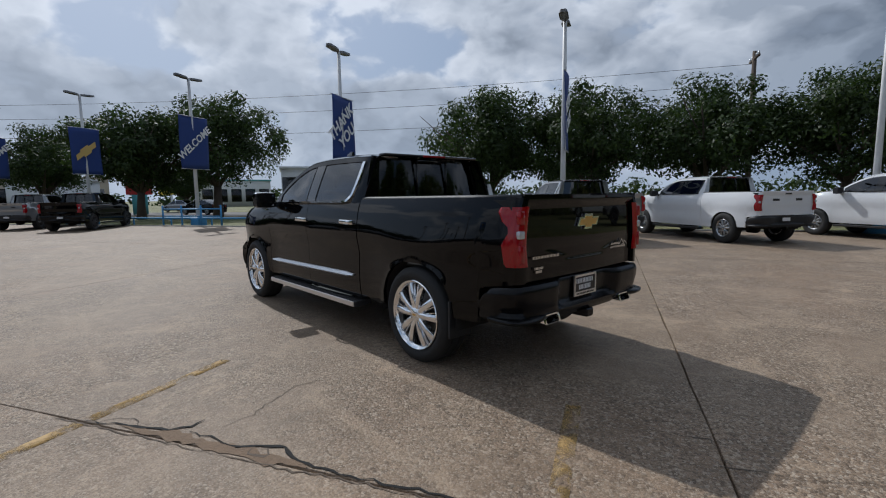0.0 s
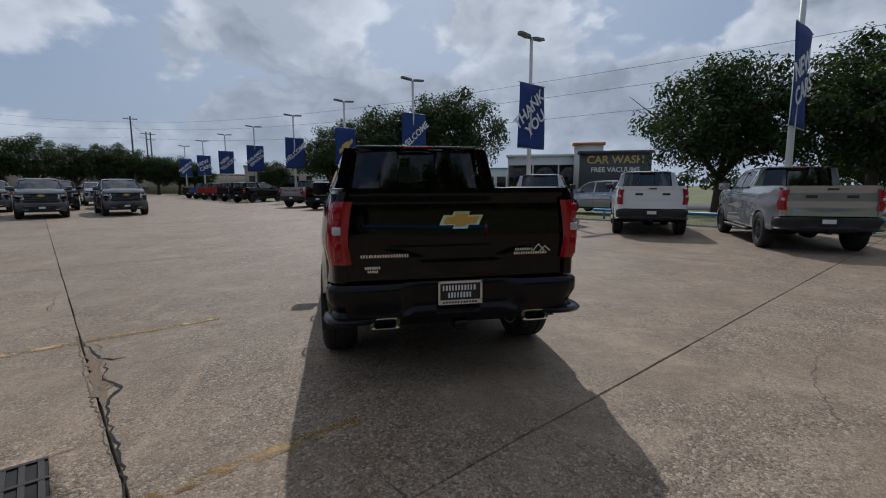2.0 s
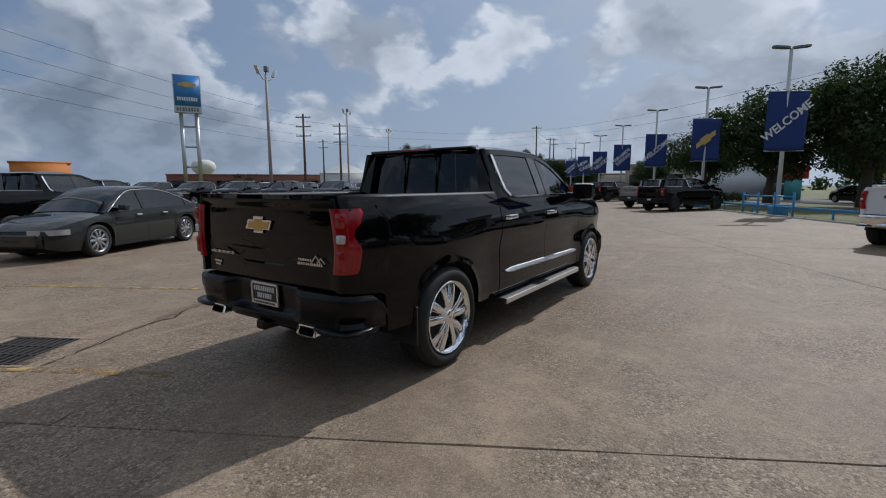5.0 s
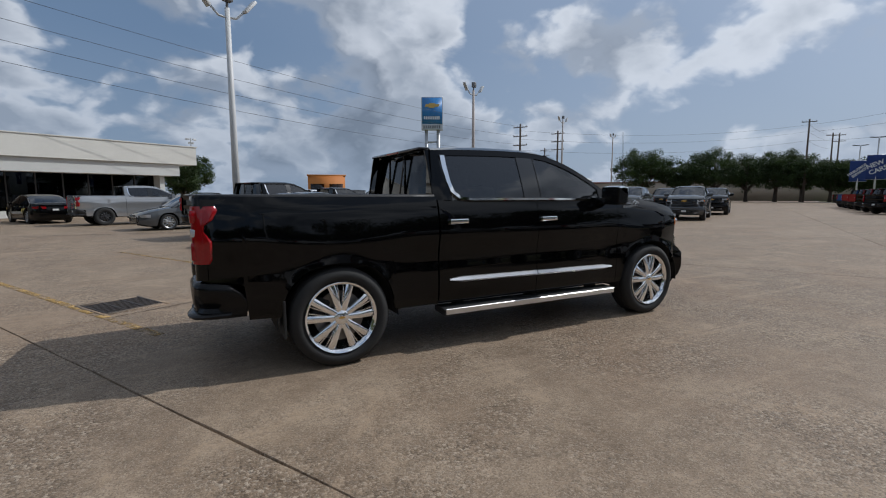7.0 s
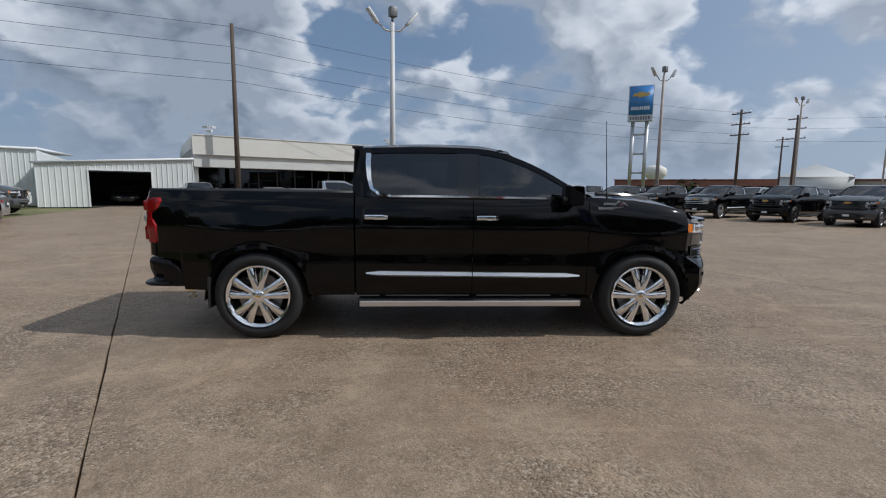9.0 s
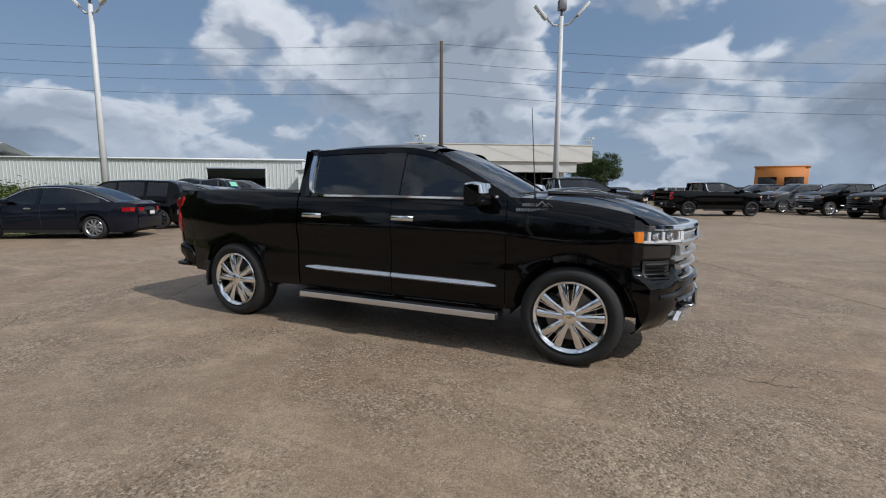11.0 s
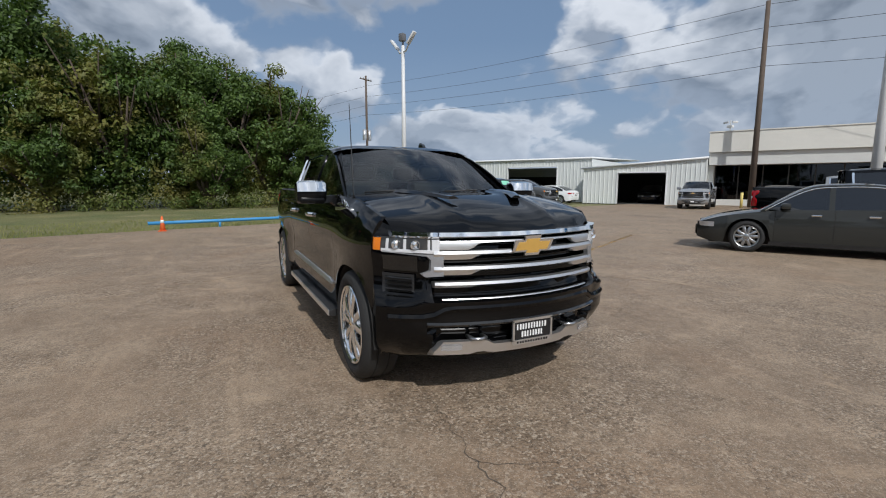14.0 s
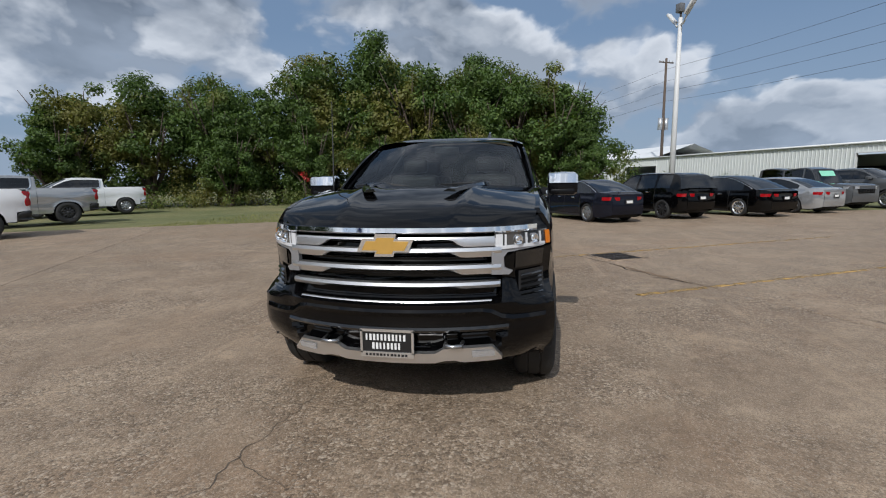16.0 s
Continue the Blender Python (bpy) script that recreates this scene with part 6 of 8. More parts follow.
def shed(name, label, u0, u1, v0, v1, zt, doors, gutter=True):
    T = thing(name, label, "building")
    wall_with_door(T, u0, u1, v0, zt, doors)
    b = BM()
    uvbox(b, u0, u0 + 0.2, v0 + 0.2, v1, 0, zt(u0) - 0.05)
    uvbox(b, u1 - 0.2, u1, v0 + 0.2, v1, 0, zt(u1) - 0.05)
    uvbox(b, u0, u1, v1 - 0.2, v1, 0, zt(u1) - 0.05)
    part("side_wall", b, MAT["metalwall"], T)
    b = BM()
    pl = [(u0 - 0.15, v0 - 0.18), (u1 + 0.05, v0 - 0.18), (u1 + 0.05, v1), (u0 - 0.15, v1)]
    lo = [b.verts.new((*W(u, v).xy, zt(u) + (0.0 if v < v0 + 1 else 0.5))) for u, v in pl]
    hi = [b.verts.new((*W(u, v).xy, zt(u) + (0.14 if v < v0 + 1 else 0.64))) for u, v in pl]
    b.faces.new(hi)
    b.faces.new(list(reversed(lo)))
    for i in range(4):
        b.faces.new((lo[i], lo[(i + 1) % 4], hi[(i + 1) % 4], hi[i]))
    part("roof", b, MAT["roofmetal"], T, "white metal roof edge")
    b = BM()
    uvbox(b, u0 + 0.2, u1 - 0.2, v0 + 0.3, v1 - 0.3, -0.02, 0.01)
    uvbox(b, u0 + 0.2, u1 - 0.2, v1 - 0.5, v1 - 0.3, 0.01, 2.6)
    part("interior", b, MAT["inside"], T)
    for a, c, h in doors:
        b = BM()
        for x in (a - 0.08, c):
            uvbox(b, x, x + 0.08, v0 - 0.06, v0 + 0.05, 0, h)
        uvbox(b, a - 0.08, c + 0.08, v0 - 0.06, v0 + 0.05, h, h + 0.09)
        part("door_frame", b, MAT["roofmetal"], T)
    return T


showroom()
shed("service_garage", "white ribbed metal garage with an open doorway", -9.1, -0.02, 35.0, 46.0, lambda u: 2.82 + (u + 9.1) * 0.066, [(-6.3, -2.72, 2.46)])
shed("metal_workshop", "long white ribbed metal workshop with open bays", -46.0, -9.3, 38.0, 56.0, lambda u: 3.86, [(-42.0, -37.0, 3.0), (-17.7, -12.6, 3.2)])
T = thing("gabled_workshop", "far white metal workshop with a low gabled roof", "building")
b = BM()
uvbox(b, -62, -46.2, 46, 60, 0, 4.3)
part("wall", b, MAT["metalwall"], T)
b = BM()
rr = [[W(-62.3, v, 0) for v in (45.7, 53, 60)], [W(-46.0, v, 0) for v in (45.7, 53, 60)]]
g0 = [[b.verts.new((p.x, p.y, z)) for p, z in zip(r, (4.3, 6.4, 4.3))] for r in rr]
for i in range(2):
    b.faces.new((g0[0][i], g0[1][i], g0[1][i + 1], g0[0][i + 1]))
part("roof", b, MAT["roofmetal"], T)

for u in (2.35, 3.35):
    b = BM()
    p = W(u, 32.6)
    cyl(b, p, p + Vector((0, 0, 1.0)), 0.085, 12)
    solid("bollard", b, MAT["bollard"], "faded yellow steel bollard by the pole", "bollard", "bollards by the showroom")

# ---------------- light poles ----------------


def tall_lamp(u, v, h, group="tall lot lights"):
    T = thing("flood_light_pole", "tall pale steel pole with two angled flood lamps", "light pole", uvm(u, v), group)
    b = BM()
    tube(b, [(0, 0, 0), (0, 0, h * 0.5), (0, 0, h)], [0.15, 0.12, 0.09], 10)
    part("pole", b, MAT["polepaint" if u < 20 else "rust"], T, "pale weathered steel pole")
    b = BM()
    box(b, -0.3, 0.3, -0.3, 0.3, 0, 0.55, 0.04)
    part("footing", b, MAT["curb"], T)
    for s in (-1, 1):
        b = BM()
        tube(b, [(0, 0, h - 0.35), (0.30 * s, -0.1 * s, h - 0.32), (0.55 * s, -0.18 * s, h - 0.05)], 0.045, 8)
        a = part("arm", b, MAT["polepaint"], T)
        b = BM()
        box(b, -0.36, 0.36, -0.13, 0.13, -0.06, 0.06, 0.03, 2, 0, Matrix.Translation((0.80 * s, -0.26 * s, h + 0.22)) @ Matrix.Rotation(-0.85 * s, 4, "Y"))
        part("lamp_head", b, MAT["polepaint"], a, "slim white lamp head")
    b = BM()
    box(b, -0.16, 0.16, -0.14, 0.14, -0.20, 0.20, 0.03, 2, 0, Matrix.Translation((0.0, -0.05, h + 0.42)))
    cyl(b, (0, 0, h), (0, 0, h + 0.3), 0.05, 8)
    part("flood_box", b, MAT["head"], T, "dark square flood lamp")


for u, v_, h in ((-13.4, 16.6, 9.1), (6.29, 14.34, 8.5), (28.6, 16.2, 9.7), (59.3, 19.4, 11.6), (94.4, 21.0, 13.1)):
    tall_lamp(u, v_, h)

BANNERS = [(-0.98, "NEW\nCARS"), (9.0, "THANK\nYOU"), (19.1, "WELCOME"), (28.4, None), (38.0, "WELCOME"), (48.5, "HABLAMOS\nESPAÑOL"), (59.0, "NEW\nTRUCKS"), (69.5, "NEW\nCARS"), (80.5, "HABLAMOS\nESPAÑOL"), (-10.9, "")]
WORDS = {}


def street_lamp(u, v, h, word):
    T = thing("lot_lamp", "pale steel lamp post with two flat lamp heads", "lamp post", uvm(u, v), "lot lamps along the kerb")
    b = BM()
    tube(b, [(0, 0, 0), (0, 0, h)], [0.11, 0.075], 10)
    part("post", b, MAT["polepaint"], T)
    b = BM()
    box(b, -0.30, 0.30, -0.30, 0.30, -0.02, 0.45, 0.05, 2)
    part("footing", b, MAT["bluepaint"], T, "blue painted concrete footing")
    for s in (-1, 1):
        b = BM()
        loft(b, [[Vector((dx, s * y, h + z + dz)) for dx, dz in ((-w, 0), (-w * 0.8, 0.10), (w * 0.8, 0.10), (w, 0))] for y, w, z in ((0.06, 0.06, -0.02), (0.22, 0.17, 0.0), (0.75, 0.17, 0.04), (0.85, 0.10, 0.05))])
        recalc(b)
        part("lamp_head", b, MAT["head"], T, "flat dark lamp head")
    if word == "":
        return
    w, z0, z1 = 0.92, 3.15, 6.0
    b = BM()
    n = 10
    ph = (u * 1.7) % 6.28

    def cloth(a, c):
        y = -w + 2 * w * a
        z = z0 + (z1 - z0) * c
        return (-0.10 + 0.05 * math.sin(2.2 * y + 1.1 * z + ph), y, z)

    grid(b, cloth, n, n)
    bn = part("banner", b, MAT["banner"], T, "blue cloth banner with slanted white lettering" if word else "blue cloth banner with a gold badge shape")
    sol = bn.modifiers.new("thick", "SOLIDIFY")
    sol.thickness = 0.012
    for z in (z0, z1):
        b = BM()
        cyl(b, (-0.1, -w - 0.03, z), (-0.1, w + 0.03, z), 0.022, 8)
        cyl(b, (-0.1, 0, z), (0, 0, z), 0.03, 8)
        part("banner_rod", b, MAT["galv"], bn)
    # the lettering on the face towards the lot
    face = Matrix(((0, 0, -1, -0.170), (-1, 0, 0, 0), (0, 1, 0, (z0 + z1) / 2), (0, 0, 0, 1)))
    if word is None:
        e = BM()
        plate(e, [(a * 1.7, c * 1.5) for a, c in BOWTIE], 0.012, face @ Matrix.Rotation(radians(38), 4, "Z"))
        part("banner_badge", e, MAT["gold"], bn, "gold badge shape")
        return
    if word not in WORDS:
        size = {"WELCOME": 0.56, "THANK\nYOU": 0.72, "NEW\nCARS": 0.72, "NEW\nTRUCKS": 0.60, "HABLAMOS\nESPAÑOL": 0.46}[word]
        me = text_mesh(word, size, 0.006)
        me.materials.append(MAT["white"])
        WORDS[word] = me
    ob = new("banner_letters", WORDS[word])
    ob.parent = bn
    ob.matrix_basis = face @ Matrix.Rotation(radians(40 if word != "NEW\nCARS" else 25), 4, "Z")


for k, (u, word) in enumerate(BANNERS):
    street_lamp(u, -13.75 if u < 12 else -14.75 if u < 25 else -15.1, 8.0, word)

# low blue pipe rails
def pipe_rail(pts, posts, group, label="low blue painted pipe rail", z=0.42):
    T = thing("pipe_rail", label, "rail", None, group)
    b = BM()
    tube(b, [(x, y, z) for x, y in pts], 0.06, 10)
    part("pipe", b, MAT["bluepaint"], T)
    for x, y in posts:
        b = BM()
        cyl(b, (x, y, -0.07), (x, y, z - 0.04), 0.045, 8)
        part("post", b, MAT["bluepaint"], T)


pipe_rail([(-13.15, -3.9), (-13.6, -1.7), (-14.3, 1.1), (-15.4, 5.4)], [(-13.25, -3.5), (-13.6, -1.7), (-14.3, 1.1), (-14.9, 3.5)], "blue rails", z=0.20)
pts = [W(u, -14.5) for u in (-7, 6)]
pipe_rail([(p.x, p.y) for p in pts], [tuple(W(u, -14.5).xy) for u in (-6, -3, 0, 3, 5.5)], "blue rails")
pts = [W(u, -14.6) for u in (11, 36)]
pipe_rail([(p.x, p.y) for p in pts], [tuple(W(u, -14.6).xy) for u in range(12, 36, 3)], "blue rails")
pts = [W(u, -14.1) for u in (16.8, 21.0)]
b = BM()
for z in (0.55, 0.95):
    tube(b, [(*p.xy, z) for p in pts], 0.035, 8)
for u in (16.8, 18.2, 19.6, 21.0):
    p = W(u, -14.1)
    cyl(b, (p.x, p.y, 0), (p.x, p.y, 1.15), 0.05, 8)
solid("pipe_barrier", b, MAT["bluepaint"], "blue painted pipe barrier round the lamp post", "barrier")

# traffic cone
T = thing("traffic_cone", "orange traffic cone with a white band at the grass edge", "traffic cone", pose(-12.25, -3.4, 0) @ Matrix.Scale(0.70, 4))
b = BM()
box(b, -0.18, 0.18, -0.18, 0.18, 0, 0.035, 0.01)
part("cone_base", b, MAT["cone"], T)
b = BM()
cyl(b, (0, 0, 0.035), (0, 0, 0.70), 0.13, 16, 0.03)
part("cone_body", b, MAT["cone"], T)
b = BM()
cyl(b, (0, 0, 0.38), (0, 0, 0.52), 0.088, 16, 0.066)
part("cone_band", b, MAT["reflective"], T)

# ---------------- utility poles and wires ----------------


def utility_pole(x, y, h, arms=1, deg=29, lean=0.0):
    T = thing("utility_pole", "dark weathered wooden utility pole with cross arms", "utility pole", pose(x, y, 0, 0, lean, deg), "utility poles")
    b = BM()
    tube(b, [(0, 0, -0.1), (0, 0, h)], [0.20, 0.13], 10)
    part("pole", b, MAT["wood"], T)
    for k in range(arms):
        z = h - 0.5 - 1.3 * k
        b = BM()
        box(b, -0.06, 0.06, -1.1, 1.1, z - 0.06, z + 0.06)
        a = part("cross_arm", b, MAT["wood"], T)
        b = BM()
        for yy in (-1.0, -0.45, 0.45, 1.0):
            cyl(b, (0, yy, z + 0.06), (0, yy, z + 0.26), 0.05, 8)
        part("insulator", b, MAT["galv"], a)
    return T


PA, PB = Vector((-13.85, 30.85, 0)), Vector((-57.7, 17.6, 0))
PR = [Vector((39.9, 51.9, 0)), Vector((50.8, 56.1, 0))]
utility_pole(PA.x, PA.y, 13.2, 0)
tb = utility_pole(PB.x, PB.y, 16.1, 1)
b = BM()
for yy in (-0.45, 0.45):
    cyl(b, (0, yy, 7.6), (0, yy, 9.0), 0.28, 12)
part("transformer", b, MAT["galv"], tb, "grey pole transformer")
for (x, y), h, k in (((39.9, 51.9), 11.8, 3), ((50.8, 56.1), 12.0, 3), ((94.7, 39.9), 14.8, 1), ((116.4, 45.3), 14.3, 1), ((5.2, -33.2), 10.6, 1), ((67.8, 79.6), 12.0, 2), ((121.4, 46.2), 14.7, 2)):
    utility_pole(x, y, h, k)


def wire(a, b_, sag, r=0.014):
    c = BM()
    pts = []
    for k in range(17):
        f = k / 16
        p = Vector(a).lerp(Vector(b_), f)
        p.z -= sag * 4 * f * (1 - f)
        pts.append(p)
    tube(c, pts, r, 5, False)
    solid("power_cable", c, MAT["wire"], "thin black overhead cable", "cable", "overhead cables")


for z in (13.0, 11.6, 10.4, 9.2):
    wire((PA.x, PA.y, z), (PB.x, PB.y, z + 1.8), 0.5)
    wire((PA.x, PA.y, z), (39.9, 51.9, z - 1.6), 0.9)
    wire((PB.x, PB.y, z + 1.8), (-120, -18, z), 1.0)
for z in (9.8, 8.6, 7.0):
    wire((94.7, 39.9, z + 4), (39.9, 51.9, z + 1), 1.2)
    wire((94.7, 39.9, z + 4), (116.4, 45.3, z + 4), 0.4)
    wire((5.2, -33.2, z), (94.7, 39.9, z + 4), 2.0)

# ---------------- pylon sign and the far side ----------------
T = thing("pylon_sign", "blue dealer sign with a gold badge on twin grey posts", "sign", pose(62.7, 126.6, 0, 0, 0, -27))
T.scale = (2.45, 2.45, 2.24)
for x in (-0.75, 0.75):
    b = BM()
    box(b, x - 0.2, x + 0.2, -0.2, 0.2, 0, 9.6)
    part("post", b, MAT["galv"], T, "grey steel post")
b = BM()
for z in (3.0, 5.4, 7.8):
    box(b, -0.55, 0.55, -0.08, 0.08, z, z + 0.2)
part("brace", b, MAT["galv"], T)
b = BM()
box(b, -1.35, 1.35, -0.35, 0.35, 9.5, 13.9, 0.05)
cab = part("cabinet", b, MAT["galv"], T)
b = BM()
box(b, -1.25, 1.25, -0.38, -0.352, 10.3, 13.8)
part("panel", b, MAT["signblue"], cab, "blue sign panel")
b = BM()
plate(b, [(a * 1.9, c * 1.9) for a, c in BOWTIE], 0.03, facing(0, -0.385, 12.7, 0, -1))
part("badge", b, MAT["gold"], cab, "gold badge shape")
bars(cab, "sign_bars", facing(0, -0.385, 11.1, 0, -1), letters_like(2.0, 0.42, 9, 4), MAT["white"], "white bars", 0.02)
bars(cab, "lower_bars", facing(0, -0.355, 9.9, 0, -1), letters_like(2.2, 0.42, 8, 7), MAT["head"], "dark bars", 0.02)


def block(name, label, pts, z0, z1, mat, cat="building"):
    b_ = BM()
    slab_poly(b_, pts, z0, z1)
    recalc(b_)
    return solid(name, b_, mat, label, cat)


def far_building(name, label, x, y, deg, w, d, h, mat, wins=0, band=None, peak=0.0, wide=0.36, sill=0.18, head=0.68):
    T_ = thing(name, label, "building", pose(x, y, 0, 0, 0, deg))
    b_ = BM()
    box(b_, -w / 2, w / 2, 0, d, -0.05, h)
    part("wall", b_, mat, T_)
    b_ = BM()
    if peak:
        vs = [b_.verts.new(p) for p in ((-w / 2 - 0.3, -0.3, h), (0, -0.3, h + peak), (w / 2 + 0.3, -0.3, h), (-w / 2 - 0.3, d, h), (0, d, h + peak), (w / 2 + 0.3, d, h))]
        b_.faces.new((vs[0], vs[1], vs[4], vs[3]))
        b_.faces.new((vs[1], vs[2], vs[5], vs[4]))
        b_.faces.new((vs[0], vs[2], vs[1]))
    else:
        box(b_, -w / 2 - 0.2, w / 2 + 0.2, -0.2, d + 0.2, h, h + 0.3)
    part("roof", b_, band or mat, T_)
    for k in range(wins):
        b_ = BM()
        x0 = -w / 2 + (k + 0.5) * w / wins
        box(b_, x0 - w / wins * wide, x0 + w / wins * wide, -0.06, 0.0, h * sill, h * head)
        part("window", b_, MAT["shopglass"], T_)
    return T_


far_building("car_wash", "white car wash building with a dark window band", 49.5, -24.3, 247, 9.5, 8, 5.1, MAT["stucco2"], 3, MAT["roofmetal"], wide=0.47, sill=0.06, head=0.80)
cw = far_building("car_wash_sign_wall", "dark grey wall with gold and white lettering", 39.9, -28.0, 247, 7.4, 1.0, 4.9, MAT["darkwall"])
far_building("shop_sign_tower", "white pillar with an orange sign panel", 47.0, -28.8, 247, 3.4, 1.5, 6.4, MAT["stucco2"], 0, MAT["orange"])
for txt, z, s, mt in (("CAR WASH", 4.2, 1.15, "gold"), ("FREE VACUUMS", 3.15, 0.72, "white")):
    me = text_mesh(txt, s, 0.02)
    me.materials.append(MAT[mt])
    ob = new("sign_letters", me)
    ob.parent = cw
    ob.matrix_basis = facing(0, -0.03, z, 0, -1)
far_building("brick_shops", "long red-brown brick shop row far off", 100, 118, -38, 90, 12, 5.2, MAT["brick"], 14)
far_building("white_barn_shop", "white gabled metal building far off", 86, 92, -42, 13, 14, 5.2, MAT["metalwall"], 0, MAT["roofmetal"], 2.8)
far_building("orange_store", "orange store front far off", 26, 112, -14, 9, 8, 6.2, MAT["orange"], 2)
far_building("tan_shops", "long tan shop row far off behind the oaks", 112, 50, -62, 90, 12, 4.4, MAT["tan"], 0, MAT["brick"])
far_building("pink_shops", "tan shop building with a red sign far off", 90, 6, -80, 26, 12, 5.2, MAT["tan"], 5)
far_building("teal_shop", "low building with blue glass front", 100, -30, -106, 14, 10, 5.4, MAT["stucco2"], 5, MAT["teal"])
far_building("white_trailer", "long white box trailer", 70, 1.0, -90, 9, 2.6, 4.0, MAT["roofmetal"])
T = thing("yellow_shop_sign", "yellow shop sign on a post", "sign", pose(102, -18, 0, 0, 0, -100))
b = BM()
box(b, -2.2, 2.2, -0.2, 0.2, 2.6, 4.6, 0.05)
part("panel", b, MAT["signyellow"], T)
b = BM()
box(b, -0.2, 0.2, -0.15, 0.15, 0, 2.6)
part("post", b, MAT["galv"], T)
T = thing("street_sign_board", "red and white sign board on a teal base", "sign", pose(54, -5.4, 0, 0, 0, -98))
b = BM()
box(b, -1.2, 1.2, -0.15, 0.15, 2.1, 3.4, 0.05)
part("panel", b, MAT["redpaint"], T)
b = BM()
box(b, -0.7, 0.7, -0.2, 0.2, 0, 2.1)
part("base", b, MAT["teal"], T)
# water tower
T = thing("water_tower", "white water tower far off", "water tower", pose(114.8, 216.5, 0))
b = BM()
lathe_pts = [(0.0, 7.0), (3.0, 7.6), (5.0, 9.5), (5.4, 11.5), (4.6, 13.2), (2.4, 14.3), (0.0, 14.5)]
gpts = []
for i in range(20):
    a = 2 * math.pi * i / 20
    gpts.append([b.verts.new((r * math.cos(a), r * math.sin(a), z)) for r, z in lathe_pts[1:-1]])
for i in range(20):
    for j in range(len(gpts[0]) - 1):
        b.faces.new((gpts[i][j], gpts[(i + 1) % 20][j], gpts[(i + 1) % 20][j + 1], gpts[i][j + 1]))
b.faces.new([g[-1] for g in gpts])
part("tank", b, MAT["stucco"], T)
b = BM()
cyl(b, (0, 0, 0), (0, 0, 8), 1.1, 12)
part("stem", b, MAT["stucco"], T)
# ---------------- other vehicles ----------------


def at(x, y, deg, z=0.0):
    return pose(x, y, z, 0, 0, deg)


def rear_at(x, y, deg):
    """Pose of a pickup whose rear axle stands at (x, y)."""
    return at(x + WX * math.cos(radians(deg)), y + WX * math.sin(radians(deg)), deg)


LOT = "trucks on the lot"
PROTO = {
    "white": pickup("pickup_truck", "white pickup truck with black bumpers, parked tail out", "white", None, True, "plastic", "trimblack", "alloy", LOT, True, mould=False),
    "whitechrome": pickup("pickup_truck", "white pickup truck with a chrome rear bumper, parked tail out", "white", None, True, "chrome", "chrome", "alloy", LOT, True, mould=False),
    "silver": pickup("pickup_truck", "silver grey pickup truck with black bumpers on the lot", "silver", None, True, "plastic", "trimblack", "darkalloy", LOT, True, mould=False),
    "grey": pickup("pickup_truck", "grey pickup truck with a black grille in a row", "grey", None, True, "plastic", "trimblack", "alloy", LOT, mould=False),
    "black": pickup("pickup_truck", "black pickup truck with a dark grille in a row", "black", None, True, "satin", "trimblack", "darkalloy", LOT, mould=False),
    "blackchrome": pickup("pickup_truck", "black pickup truck with a chrome grille in a row", "black", None, True, "satin", "chrome", "chrome", LOT),
    "red": pickup("pickup_truck", "red pickup truck in the far row", "red", None, True, "satin", "chrome", "alloy", LOT, mould=False),
    "blue": pickup("pickup_truck", "blue pickup truck in the far row", "blue", None, True, "satin", "chrome", "alloy", LOT, mould=False),
}
PLACES = []
for x, y, k in ((10.3, -6.25, "whitechrome"), (6.4, -8.2, "white"), (2.54, -9.55, "silver"), (-0.9, -12.0, "white"), (-5.4, -14.6, "white"), (-10.85, -18.0, "silver"), (-17.0, -21.3, "whitechrome")):
    PLACES.append((k, rear_at(x, y, -31 if x > -3 else -29)))
for i, k in ((0, "black"), (1, "silver"), (4, "black"), (5, "black"), (6, "red"), (7, "red"), (8, "blue"), (9, "black")):
    PLACES.append((k, rear_at(24.9 + 3.95 * i, 1.9 + 2.0 * i, -29)))
for v, k in ((0.2, "grey"), (3.5, "grey"), (6.8, "black"), (10.4, "blackchrome"), (14.0, "black"), (17.4, "black"), (20.8, "blackchrome"), (24.2, "grey"), (27.6, "black")):
    PLACES.append((k, uvm(26.4, v, 0, 180)))
for v, k in ((-0.6, "black"), (2.6, "black"), (5.8, "grey"), (9.2, "black"), (12.6, "silver"), (16.2, "black"), (19.6, "white"), (23.0, "grey")):
    PLACES.append((k, uvm(35.2, v, 0, 180)))
for v, k in ((-0.2, "silver"), (3.4, "black"), (7.0, "white"), (10.4, "black"), (14.0, "red"), (17.6, "silver")):
    PLACES.append((k, uvm(44.5, v, 0, 180)))
PLACES += [("black", uvm(6.3, 12.2, 0, 0)), ("silver", at(-5.4, 24.0, 22)), ("grey", uvm(-10.9, 26.6, 0, -4)), ("silver", uvm(-0.08, 31.1, 0, -90) @ Matrix.Scale(0.92, 4)), ("black", uvm(17.5, 20.4, 0, 0)), ("white", uvm(23.5, 30.0, 0, 20))]
for k, m in PLACES:
    copy_thing(PROTO[k], m)
for o in PROTO.values():
    for c in list(o.children_recursive):
        bpy.data.objects.remove(c)
    bpy.data.objects.remove(o)


